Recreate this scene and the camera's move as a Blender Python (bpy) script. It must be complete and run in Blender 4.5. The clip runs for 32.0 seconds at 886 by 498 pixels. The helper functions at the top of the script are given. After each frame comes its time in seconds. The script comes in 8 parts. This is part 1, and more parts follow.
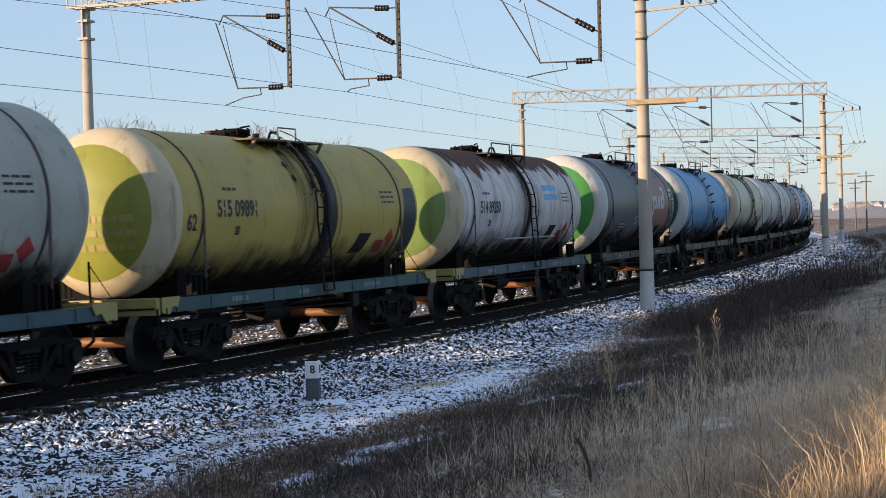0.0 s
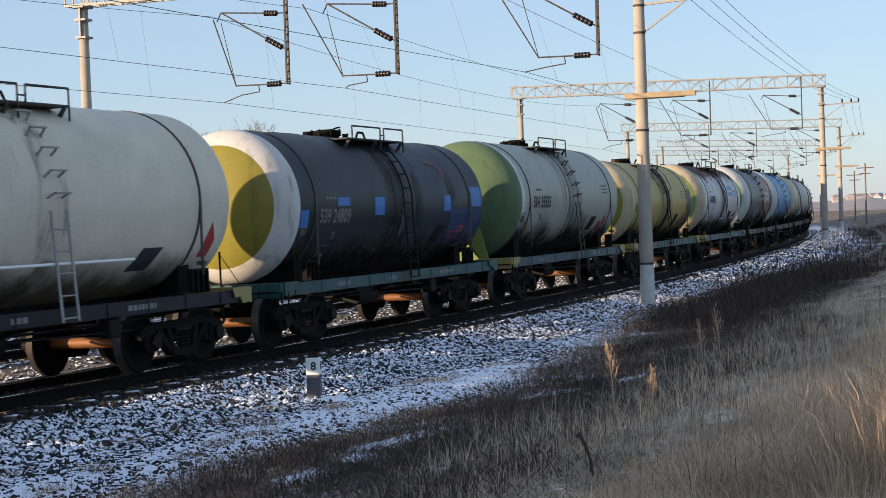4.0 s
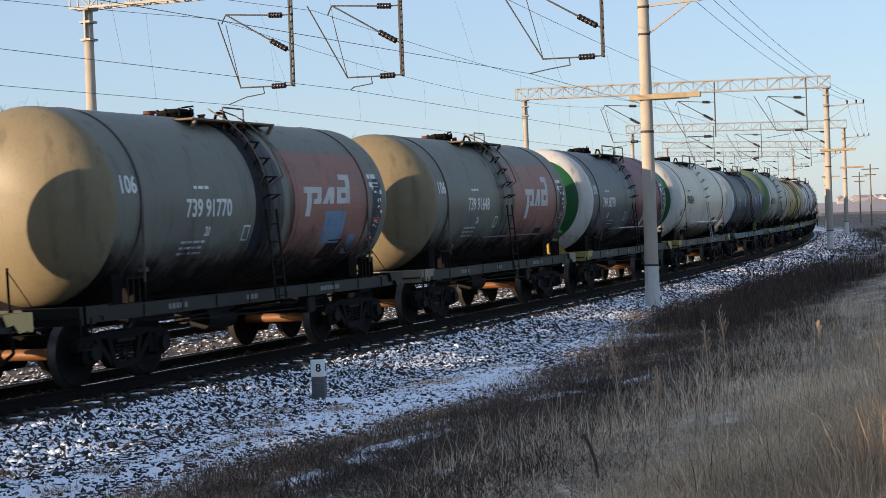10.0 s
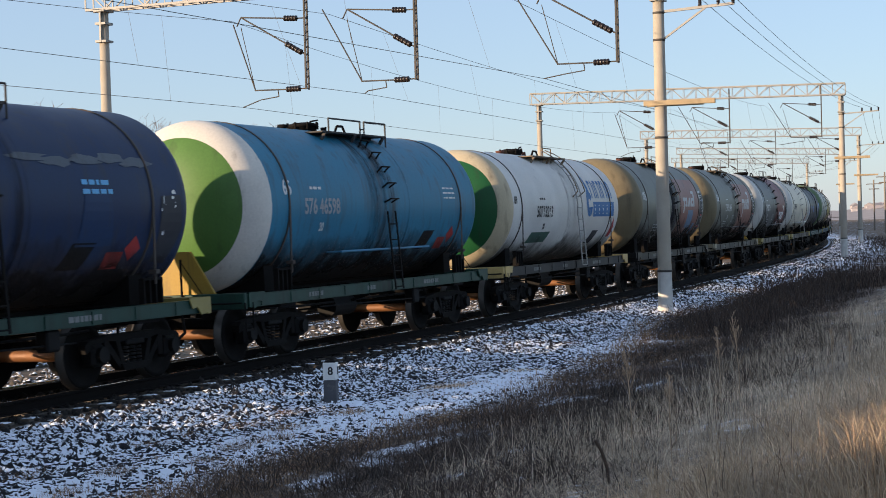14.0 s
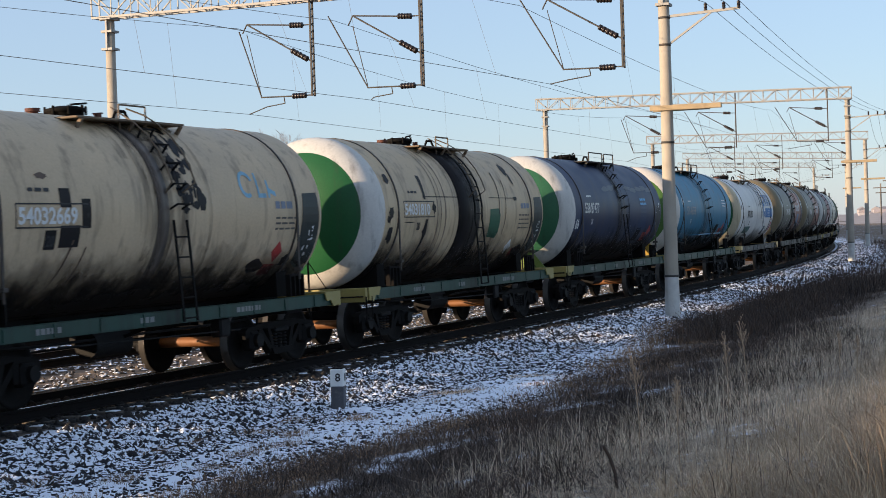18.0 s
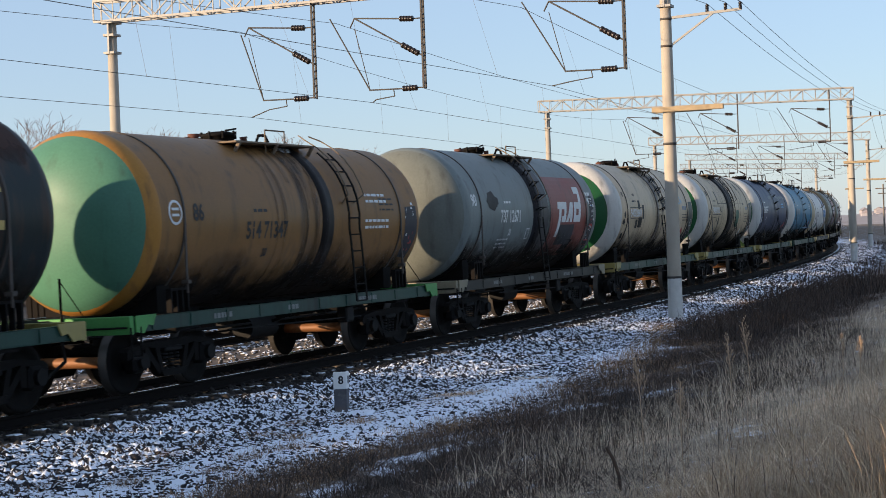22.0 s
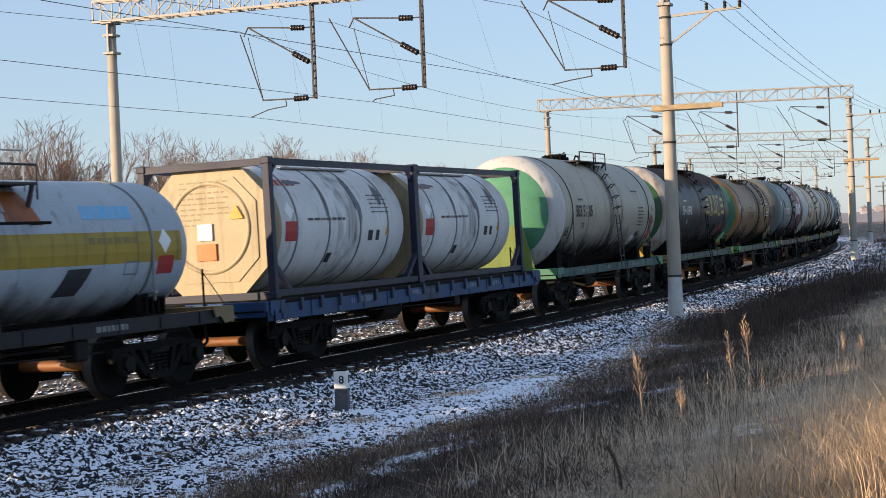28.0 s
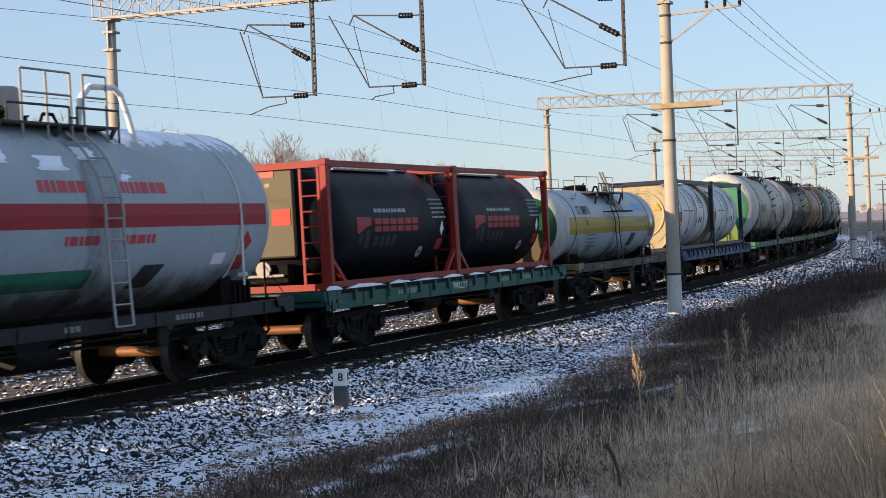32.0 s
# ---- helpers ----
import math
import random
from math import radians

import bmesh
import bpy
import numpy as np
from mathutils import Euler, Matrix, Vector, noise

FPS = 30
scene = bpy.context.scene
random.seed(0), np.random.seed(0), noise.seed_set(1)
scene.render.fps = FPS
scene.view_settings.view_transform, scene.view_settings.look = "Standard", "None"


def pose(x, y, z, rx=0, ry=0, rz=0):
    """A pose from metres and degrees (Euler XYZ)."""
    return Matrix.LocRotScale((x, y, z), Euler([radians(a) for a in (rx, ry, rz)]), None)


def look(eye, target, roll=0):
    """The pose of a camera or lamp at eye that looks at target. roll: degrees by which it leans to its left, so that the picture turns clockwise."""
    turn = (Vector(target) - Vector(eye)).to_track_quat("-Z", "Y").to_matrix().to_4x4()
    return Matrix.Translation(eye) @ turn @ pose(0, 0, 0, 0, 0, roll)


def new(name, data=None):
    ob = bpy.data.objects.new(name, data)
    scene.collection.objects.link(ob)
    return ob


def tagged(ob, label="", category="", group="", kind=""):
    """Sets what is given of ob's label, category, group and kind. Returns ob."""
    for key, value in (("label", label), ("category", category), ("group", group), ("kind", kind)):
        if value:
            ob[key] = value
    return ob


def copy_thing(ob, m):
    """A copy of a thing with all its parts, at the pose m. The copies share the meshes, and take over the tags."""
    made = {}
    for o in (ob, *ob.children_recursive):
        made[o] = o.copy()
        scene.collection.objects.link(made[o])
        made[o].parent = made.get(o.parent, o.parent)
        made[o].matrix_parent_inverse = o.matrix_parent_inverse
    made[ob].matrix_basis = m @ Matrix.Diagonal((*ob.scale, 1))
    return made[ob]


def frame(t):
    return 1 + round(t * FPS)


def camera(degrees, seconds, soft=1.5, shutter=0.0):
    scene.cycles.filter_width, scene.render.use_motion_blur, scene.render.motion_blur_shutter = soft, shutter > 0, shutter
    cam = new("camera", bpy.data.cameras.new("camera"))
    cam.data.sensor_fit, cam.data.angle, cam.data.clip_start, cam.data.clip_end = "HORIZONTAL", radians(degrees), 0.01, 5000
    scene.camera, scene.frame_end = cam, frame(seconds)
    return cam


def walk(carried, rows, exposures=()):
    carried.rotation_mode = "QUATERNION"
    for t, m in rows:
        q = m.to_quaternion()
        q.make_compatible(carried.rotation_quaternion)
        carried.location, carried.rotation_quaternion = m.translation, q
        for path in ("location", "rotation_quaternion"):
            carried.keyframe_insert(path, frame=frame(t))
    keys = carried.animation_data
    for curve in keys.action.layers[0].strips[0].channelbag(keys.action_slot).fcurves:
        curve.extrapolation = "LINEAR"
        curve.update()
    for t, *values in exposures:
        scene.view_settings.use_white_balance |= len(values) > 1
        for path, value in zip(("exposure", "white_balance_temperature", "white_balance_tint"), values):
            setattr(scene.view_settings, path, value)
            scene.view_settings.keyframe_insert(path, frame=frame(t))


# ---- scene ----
cam = camera(30.26, 32.0, soft=0.72, shutter=0.18)
EYE_Z = 2.2275


def aim(yaw, pitch, roll):
    return pose(0, 0, EYE_Z, 90 + pitch, 0, yaw) @ pose(0, 0, 0, 0, 0, roll)


walk(cam, [(t, aim(y, p, r)) for t, y, p, r in (
    (0, -0.097, -0.982, -1.456),
    (0.5, -0.091, -1.014, -1.509),
    (1, -0.095, -1.046, -1.588),
    (1.5, -0.112, -1.062, -1.655),
    (2, -0.128, -1.073, -1.712),
    (2.5, -0.131, -1.086, -1.809),
    (3, -0.127, -1.100, -1.911),
    (3.5, -0.117, -1.117, -1.947),
    (5.5, -0.046, -1.184, -1.950),
    (6, -0.042, -1.186, -1.953),
    (6.5, -0.033, -1.182, -1.970),
    (7, -0.014, -1.184, -2.002),
    (7.5, 0.001, -1.187, -1.996),
    (8, 0.012, -1.180, -1.978),
    (8.5, 0.014, -1.161, -1.992),
    (9, 0.012, -1.135, -2.007),
    (9.5, 0.030, -1.106, -2.014),
    (10, 0.068, -1.073, -2.012),
    (10.5, 0.117, -1.039, -1.978),
    (11, 0.175, -1.003, -1.902),
    (11.5, 0.241, -0.975, -1.816),
    (12, 0.307, -0.957, -1.750),
    (12.5, 0.367, -0.943, -1.680),
    (13, 0.423, -0.936, -1.596),
    (13.5, 0.474, -0.929, -1.539),
    (14, 0.519, -0.911, -1.535),
    (14.5, 0.556, -0.879, -1.559),
    (16.5, 0.702, -0.710, -1.752),
    (17, 0.725, -0.694, -1.790),
    (17.5, 0.739, -0.691, -1.806),
    (18, 0.749, -0.697, -1.814),
    (18.5, 0.762, -0.708, -1.860),
    (19, 0.773, -0.716, -1.922),
    (19.5, 0.777, -0.717, -1.961),
    (20, 0.780, -0.707, -1.988),
    (20.5, 0.788, -0.691, -2.016),
    (21, 0.800, -0.674, -2.028),
    (21.5, 0.818, -0.652, -2.033),
    (22, 0.837, -0.615, -2.041),
    (22.5, 0.857, -0.574, -2.066),
    (23, 0.876, -0.539, -2.107),
    (23.5, 0.886, -0.511, -2.123),
    (24, 0.885, -0.495, -2.105),
    (24.5, 0.881, -0.503, -2.072),
    (25, 0.877, -0.526, -2.049),
    (25.5, 0.874, -0.543, -2.056),
    (27.5, 0.838, -0.623, -2.176),
    (28, 0.840, -0.642, -2.229),
    (28.5, 0.836, -0.661, -2.267),
    (29, 0.822, -0.679, -2.275),
    (29.5, 0.815, -0.706, -2.286),
    (30, 0.813, -0.737, -2.320),
    (30.5, 0.805, -0.752, -2.348),
    (31, 0.802, -0.745, -2.323),
    (31.5, 0.812, -0.732, -2.219),
    (32, 0.822, -0.724, -2.101),
)], exposures=((0.0, 0.82, 6650, 16), (32.0, 0.82, 6650, 16)))

# ---- light: low winter sun from behind the train, clear sky ----
SUN_ELEV, SUN_AZ = 9.5, 25.0          # degrees; azimuth in which the light travels, from +x
world = bpy.data.worlds.new("sky")
scene.world = world
world.use_nodes = True
wn = world.node_tree
sky = wn.nodes.new("ShaderNodeTexSky")
sky.sky_type, sky.sun_disc = "NISHITA", False
sky.sun_elevation = radians(SUN_ELEV)
sky.sun_rotation = math.atan2(-math.cos(radians(SUN_AZ)), -math.sin(radians(SUN_AZ)))
sky.altitude, sky.air_density, sky.dust_density, sky.ozone_density = 150, 1.0, 0.35, 3.4
haze = wn.nodes.new("ShaderNodeMix")          # thin even winter haze over the whole sky
haze.data_type = "RGBA"
haze.inputs[0].default_value = 0.6
wn.links.new(sky.outputs[0], haze.inputs[6])
haze.inputs[7].default_value = (1.81, 2.35, 3.03, 1.0)
wn.links.new(haze.outputs[2], wn.nodes["Background"].inputs[0])
wn.nodes["Background"].inputs[1].default_value = 0.15
sun = new("sun", bpy.data.lights.new("sun", "SUN"))
sun.data.energy, sun.data.angle, sun.data.color = 5.0, radians(0.6), (1.0, 0.78, 0.52)
ce = math.cos(radians(SUN_ELEV))
sun.matrix_world = look((0, 0, 60), (60 * ce * math.cos(radians(SUN_AZ)), 60 * ce * math.sin(radians(SUN_AZ)), 60 - 60 * math.sin(radians(SUN_ELEV))))


# ---- the railway line: a left-hand curve ----
STEP = 0.25
S0 = -400.0
_s = np.arange(S0, 900.0, STEP)
_th = 1.18420544 + 1.46524e-3 * _s
_mid = _th + 1.46524e-3 * STEP / 2
_x = np.concatenate([[0], np.cumsum(np.cos(_mid) * STEP)[:-1]])
_y = np.concatenate([[0], np.cumsum(np.sin(_mid) * STEP)[:-1]])
_i0 = int(round(-S0 / STEP))
_x += -4.4777 - _x[_i0]
_y += 27.3492 - _y[_i0]
CANT = radians(1.31)
SPEED, GAIN = 7.0654, 0.00552


def line(s):
    """Place and heading of the near track's axis at s metres along it."""
    return np.interp(s, _s, _x), np.interp(s, _s, _y), np.interp(s, _s, _th)


def at(s, lat, z=0.0):
    """World point at s along the line, lat metres to its left (away from the camera)."""
    x, y, th = line(s)
    return Vector((x - math.sin(th) * lat, y + math.cos(th) * lat, z))


def placed(s, lat, z=0.0):
    """Pose at s along the line: x forward along it, y to its left."""
    x, y, th = line(s)
    return Matrix.Translation(at(s, lat, z)) @ Matrix.Rotation(th, 4, "Z")


def profile(lat):
    return np.interp(lat, (-400, -60, -24, -17, -12, -9, -7, -5.6, -4.2, -3.3, -2.6, -1.9, -1.4, 1.4, 2.4, 3.6, 11.4, 13.5, 22, 60, 400),
                     (-0.8, 0.2, 0.75, 0.7, 0.25, -0.12, -0.34, -0.46, -0.46, -0.42, -0.36, -0.24, -0.20, -0.22, -0.30, -0.22, -0.22, -0.5, -0.6, -0.8, -1.5))


# ---- mesh building ----
class Geo:
    """Collects vertices and faces of one mesh."""

    def __init__(self):
        self.v, self.f, self.m, self.s = [], [], [], []

    def add(self, vs, fs, mi=0, smooth=False):
        o = len(self.v)
        self.v.extend(tuple(q) for q in vs)
        for q in fs:
            self.f.append(tuple(i + o for i in q))
            self.m.append(mi)
            self.s.append(smooth)
        return self

    def box(self, x0, x1, y0, y1, z0, z1, mi=0, c=0.0, m=None):
        if c <= 0:
            vs = [(x, y, z) for x in (x0, x1) for y in (y0, y1) for z in (z0, z1)]
            fs = [(0, 1, 3, 2), (4, 6, 7, 5), (0, 4, 5, 1), (2, 3, 7, 6), (0, 2, 6, 4), (1, 5, 7, 3)]
        else:
            vs, fs, idx = [], [], {}
            for i, x in enumerate((x0, x1)):
                for j, y in enumerate((y0, y1)):
                    for k, z in enumerate((z0, z1)):
                        dx, dy, dz = (c if i == 0 else -c), (c if j == 0 else -c), (c if k == 0 else -c)
                        for a, q in enumerate(((x, y + dy, z + dz), (x + dx, y, z + dz), (x + dx, y + dy, z))):
                            idx[i, j, k, a] = len(vs)
                            vs.append(q)
                        t = [idx[i, j, k, a] for a in range(3)]
                        fs.append(t if (i + j + k) % 2 else t[::-1])
            for i in (0, 1):
                q = [idx[i, j, k, 0] for j, k in ((0, 0), (1, 0), (1, 1), (0, 1))]
                fs.append(q if i else q[::-1])
                q = [idx[j, i, k, 1] for j, k in ((0, 0), (0, 1), (1, 1), (1, 0))]
                fs.append(q if i else q[::-1])
                q = [idx[j, k, i, 2] for j, k in ((0, 0), (1, 0), (1, 1), (0, 1))]
                fs.append(q if i else q[::-1])
            for i in (0, 1):
                for j in (0, 1):
                    fl = (i + j) % 2
                    q = [idx[0, i, j, 1], idx[1, i, j, 1], idx[1, i, j, 2], idx[0, i, j, 2]]
                    fs.append(q if fl else q[::-1])
                    q = [idx[i, 0, j, 0], idx[i, 1, j, 0], idx[i, 1, j, 2], idx[i, 0, j, 2]]
                    fs.append(q[::-1] if fl else q)
                    q = [idx[i, j, 0, 0], idx[i, j, 1, 0], idx[i, j, 1, 1], idx[i, j, 0, 1]]
                    fs.append(q if fl else q[::-1])
        if m is not None:
            vs = [tuple(m @ Vector(q)) for q in vs]
        return self.add(vs, fs, mi)

    def rod(self, p0, p1, r, n=6, mi=0, r1=None, caps=True):
        p0, p1 = Vector(p0), Vector(p1)
        d = p1 - p0
        if d.length < 1e-6:
            return self
        d.normalize()
        u = d.orthogonal().normalized()
        w = d.cross(u)
        r1 = r if r1 is None else r1
        vs = []
        for p, q in ((p0, r), (p1, r1)):
            for i in range(n):
                a = 2 * math.pi * i / n
                vs.append(p + q * (math.cos(a) * u + math.sin(a) * w))
        self.add(vs, [(i, (i + 1) % n, n + (i + 1) % n, n + i) for i in range(n)], mi, n > 5)
        if caps:
            self.add(vs, [tuple(range(n))[::-1], tuple(range(n, 2 * n))], mi)
        return self

    def path(self, pts, r, n=6, mi=0):
        for a, b in zip(pts, pts[1:]):
            self.rod(a, b, r, n, mi)
        return self

    def bar(self, p0, p1, w, h, mi=0):
        """A square bar from p0 to p1."""
        p0, p1 = Vector(p0), Vector(p1)
        d = p1 - p0
        m = Matrix.Translation((p0 + p1) / 2) @ d.to_track_quat("X", "Z").to_matrix().to_4x4()
        return self.box(-d.length / 2, d.length / 2, -w / 2, w / 2, -h / 2, h / 2, mi, 0, m)

    def lathe(self, prof, n=48, mis=None, m=None, close=False):
        """Turns (x, r) round the x axis."""
        vs, fs, ms = [], [], []
        for x, r in prof:
            for i in range(n):
                a = 2 * math.pi * i / n
                vs.append((x, r * math.cos(a), r * math.sin(a)))
        for k in range(len(prof) - 1):
            for i in range(n):
                j = (i + 1) % n
                fs.append((k * n + i, k * n + j, (k + 1) * n + j, (k + 1) * n + i))
                ms.append(mis[k] if mis else 0)
        if m is not None:
            vs = [tuple(m @ Vector(q)) for q in vs]
        o = len(self.v)
        self.v.extend(vs)
        for q, mi in zip(fs, ms):
            self.f.append(tuple(i + o for i in q))
            self.m.append(mi)
            self.s.append(True)
        return self

    def slab(self, pts, y0, y1, mi=0):
        """Extrudes an outline given in (x, z) from y0 to y1."""
        n = len(pts)
        vs = [(x, y0, z) for x, z in pts] + [(x, y1, z) for x, z in pts]
        fs = [tuple(range(n)), tuple(range(n, 2 * n))[::-1]] + [(i, i + n, (i + 1) % n + n, (i + 1) % n) for i in range(n)]
        return self.add(vs, fs, mi)

    def mesh(self, name, mats):
        me = bpy.data.meshes.new(name)
        me.from_pydata(self.v, [], self.f)
        me.polygons.foreach_set("material_index", self.m)
        me.polygons.foreach_set("use_smooth", self.s)
        for q in mats:
            me.materials.append(q)
        me.update()
        return me


def part(name, geo, mats, parent=None, label="", m=None):
    """One mesh object under a thing or under a part."""
    mats = mats if isinstance(mats, (list, tuple)) else [mats]
    me = geo.mesh(name, mats) if isinstance(geo, Geo) else geo
    ob = new(name, me)
    ob.parent = parent
    if m is not None:
        ob.matrix_basis = m
    if name in ("spilled_oil", "small_writing", "sill_writing", "end_writing", "board_writing", "faded_writing"):
        tagged(ob, label, kind="stuff")
    elif label:
        tagged(ob, label)
    return ob


# ---- materials ----
def rgb(r, g, b):
    """Linear colour of an sRGB triple."""
    return tuple(((c / 255 + 0.055) / 1.055) ** 2.4 if c > 10 else c / 3295 for c in (r, g, b)) + (1.0,)


def mat(name, col, rough=0.6, metal=0.0, vary=0.18, scale=3.0, fine=40.0, bump=0.15, dirt=None, amount=0.3, streak=0.0, by_object=0.0, spec=0.5):
    """Painted, worn or natural surface: two scales of variation, dirt with a shape of its own, fine relief."""
    ma = bpy.data.materials.new(name)
    ma.use_nodes = True
    nt = ma.node_tree
    nd, ln = nt.nodes, nt.links
    bs = nd["Principled BSDF"]
    tc = nd.new("ShaderNodeTexCoord")
    big = nd.new("ShaderNodeTexNoise")
    big.inputs["Scale"].default_value, big.inputs["Detail"].default_value = scale, 5
    small = nd.new("ShaderNodeTexNoise")
    small.inputs["Scale"].default_value, small.inputs["Detail"].default_value = fine, 3
    ln.new(tc.outputs["Object"], big.inputs[0])
    ln.new(tc.outputs["Object"], small.inputs[0])
    mul = nd.new("ShaderNodeMix")
    mul.data_type = "FLOAT"
    mul.inputs[0].default_value = 0.35
    ln.new(big.outputs[0], mul.inputs[2])
    ln.new(small.outputs[0], mul.inputs[3])
    ramp = nd.new("ShaderNodeMapRange")
    ramp.inputs[1].default_value, ramp.inputs[2].default_value = 0.3, 0.7
    ramp.inputs[3].default_value, ramp.inputs[4].default_value = 1 - vary, 1 + vary
    ln.new(mul.outputs[0], ramp.inputs[0])
    base = nd.new("ShaderNodeMix")
    base.data_type, base.blend_type = "RGBA", "MULTIPLY"
    base.inputs[0].default_value = 1.0
    base.inputs[6].default_value = col
    ln.new(ramp.outputs[0], base.inputs[7])
    out = base.outputs[2]
    if dirt:
        mp = nd.new("ShaderNodeMapping")
        mp.inputs["Scale"].default_value = (2.2, 2.2, 0.22) if streak else (1, 1, 1)
        ln.new(tc.outputs["Object"], mp.inputs[0])
        dn = nd.new("ShaderNodeTexNoise")
        dn.inputs["Scale"].default_value, dn.inputs["Detail"].default_value, dn.inputs["Roughness"].default_value = (2.2 if streak else scale * 0.8), 6, 0.58
        ln.new(mp.outputs[0], dn.inputs[0])
        dr = nd.new("ShaderNodeMapRange")
        dr.inputs[1].default_value, dr.inputs[2].default_value = 0.70 - amount * 0.5, 0.98 - amount * 0.3
        dr.inputs[4].default_value = 0.85
        src = dn.outputs[0]
        if streak > 1:
            sx = nd.new("ShaderNodeSeparateXYZ")
            ln.new(tc.outputs["Object"], sx.inputs[0])
            sb = nd.new("ShaderNodeMath")
            sb.operation = "SUBTRACT"
            ln.new(sx.outputs[0], sb.inputs[0])
            sb.inputs[1].default_value = 0.15
            ab = nd.new("ShaderNodeMath")
            ab.operation = "ABSOLUTE"
            ln.new(sb.outputs[0], ab.inputs[0])
            sr = nd.new("ShaderNodeMapRange")
            sr.inputs[1].default_value, sr.inputs[2].default_value, sr.inputs[3].default_value, sr.inputs[4].default_value = 0.1, 0.85, 0.16, 0.0
            ln.new(ab.outputs[0], sr.inputs[0])
            ss = nd.new("ShaderNodeMath")
            ss.operation = "ADD"
            ln.new(src, ss.inputs[0])
            ln.new(sr.outputs[0], ss.inputs[1])
            src = ss.outputs[0]
        ln.new(src, dr.inputs[0])
        dm = nd.new("ShaderNodeMix")
        dm.data_type = "RGBA"
        ln.new(dr.outputs[0], dm.inputs[0])
        ln.new(out, dm.inputs[6])
        dm.inputs[7].default_value = dirt
        out = dm.outputs[2]
    if by_object:
        oi = nd.new("ShaderNodeObjectInfo")
        om = nd.new("ShaderNodeMapRange")
        om.inputs[3].default_value, om.inputs[4].default_value = 1 - by_object, 1 + by_object
        ln.new(oi.outputs["Random"], om.inputs[0])
        ox = nd.new("ShaderNodeMix")
        ox.data_type, ox.blend_type = "RGBA", "MULTIPLY"
        ox.inputs[0].default_value = 1.0
        ln.new(out, ox.inputs[6])
        ln.new(om.outputs[0], ox.inputs[7])
        out = ox.outputs[2]
    ln.new(out, bs.inputs["Base Color"])
    rr = nd.new("ShaderNodeMapRange")
    rr.inputs[3].default_value, rr.inputs[4].default_value = max(rough - 0.12, 0.05), min(rough + 0.15, 1)
    ln.new(big.outputs[0], rr.inputs[0])
    ln.new(rr.outputs[0], bs.inputs["Roughness"])
    bs.inputs["Metallic"].default_value = metal
    bs.inputs["Specular IOR Level"].default_value = spec
    if bump:
        bp = nd.new("ShaderNodeBump")
        bp.inputs["Strength"].default_value, bp.inputs["Distance"].default_value = bump, 0.02
        ln.new(mul.outputs[0], bp.inputs["Height"])
        ln.new(bp.outputs[0], bs.inputs["Normal"])
    return ma


_paint = {}
GRIME = rgb(58, 52, 46)
RUST = rgb(96, 58, 36)


def paint(r, g, b, amount=0.25, dirt=GRIME):
    key = (r, g, b, amount, dirt)
    if key not in _paint:
        _paint[key] = mat("wagon_paint", rgb(r, g, b), 0.45, 0, 0.16, 1.1, 26, 0.08, dirt, amount + 0.08, 2.0, spec=0.22)
    return _paint[key]


STEEL_DARK = mat("sooty_steel", rgb(20, 18, 17), 0.85, 0.0, 0.3, 4, 50, 0.3, rgb(40, 30, 24), 0.15, spec=0.15)
STEEL_OILY = mat("oily_black", rgb(14, 13, 13), 0.7, 0.0, 0.3, 3, 40, 0.25, spec=0.2)
AXLE = mat("rusty_axle", rgb(120, 78, 44), 0.6, 0.2, 0.2, 5, 60, 0.2)
TREAD = mat("polished_tread", rgb(74, 70, 66), 0.45, 0.7, 0.1, 5, 60, 0.05)
RAIL_SIDE = mat("rusty_rail", rgb(20, 16, 15), 0.9, 0.0, 0.25, 6, 60, 0.3, spec=0.15)
RAIL_TOP = mat("polished_rail", rgb(190, 190, 192), 0.22, 1.0, 0.06, 5, 60, 0.03)
BLACK = mat("black_paint", rgb(30, 30, 32), 0.6, 0, 0.15, 6, 60, 0.1)
WHITE = mat("white_paint", rgb(225, 225, 222), 0.55, 0, 0.06, 4, 60, 0.05, GRIME, 0.1)
YELLOW = mat("yellow_paint", rgb(144, 130, 74), 0.55, 0, 0.12, 4, 60, 0.1, GRIME, 0.25)
RED = mat("red_sign", rgb(160, 36, 32), 0.5, 0, 0.1, 4, 60, 0.05)
CONCRETE = mat("grey_concrete", rgb(160, 151, 137), 0.9, 0, 0.12, 2.5, 60, 0.3, rgb(110, 100, 86), 0.2, 1.0)
GALV = mat("weathered_steel", rgb(148, 146, 142), 0.65, 0.3, 0.15, 3, 60, 0.15, RUST, 0.15)
DARKGALV = mat("dark_weathered_steel", rgb(66, 63, 60), 0.75, 0.1, 0.2, 4, 60, 0.1, RUST, 0.15)
WIRE = mat("copper_wire", rgb(112, 106, 100), 0.6, 0.5, 0.1, 3, 40, 0.0)
INSUL = mat("brown_porcelain", rgb(34, 27, 25), 0.3, 0, 0.1, 4, 60, 0.05)
WOOD = mat("weathered_wood", rgb(156, 138, 110), 0.85, 0, 0.2, 4, 60, 0.3, rgb(110, 90, 66), 0.3, 1.0)


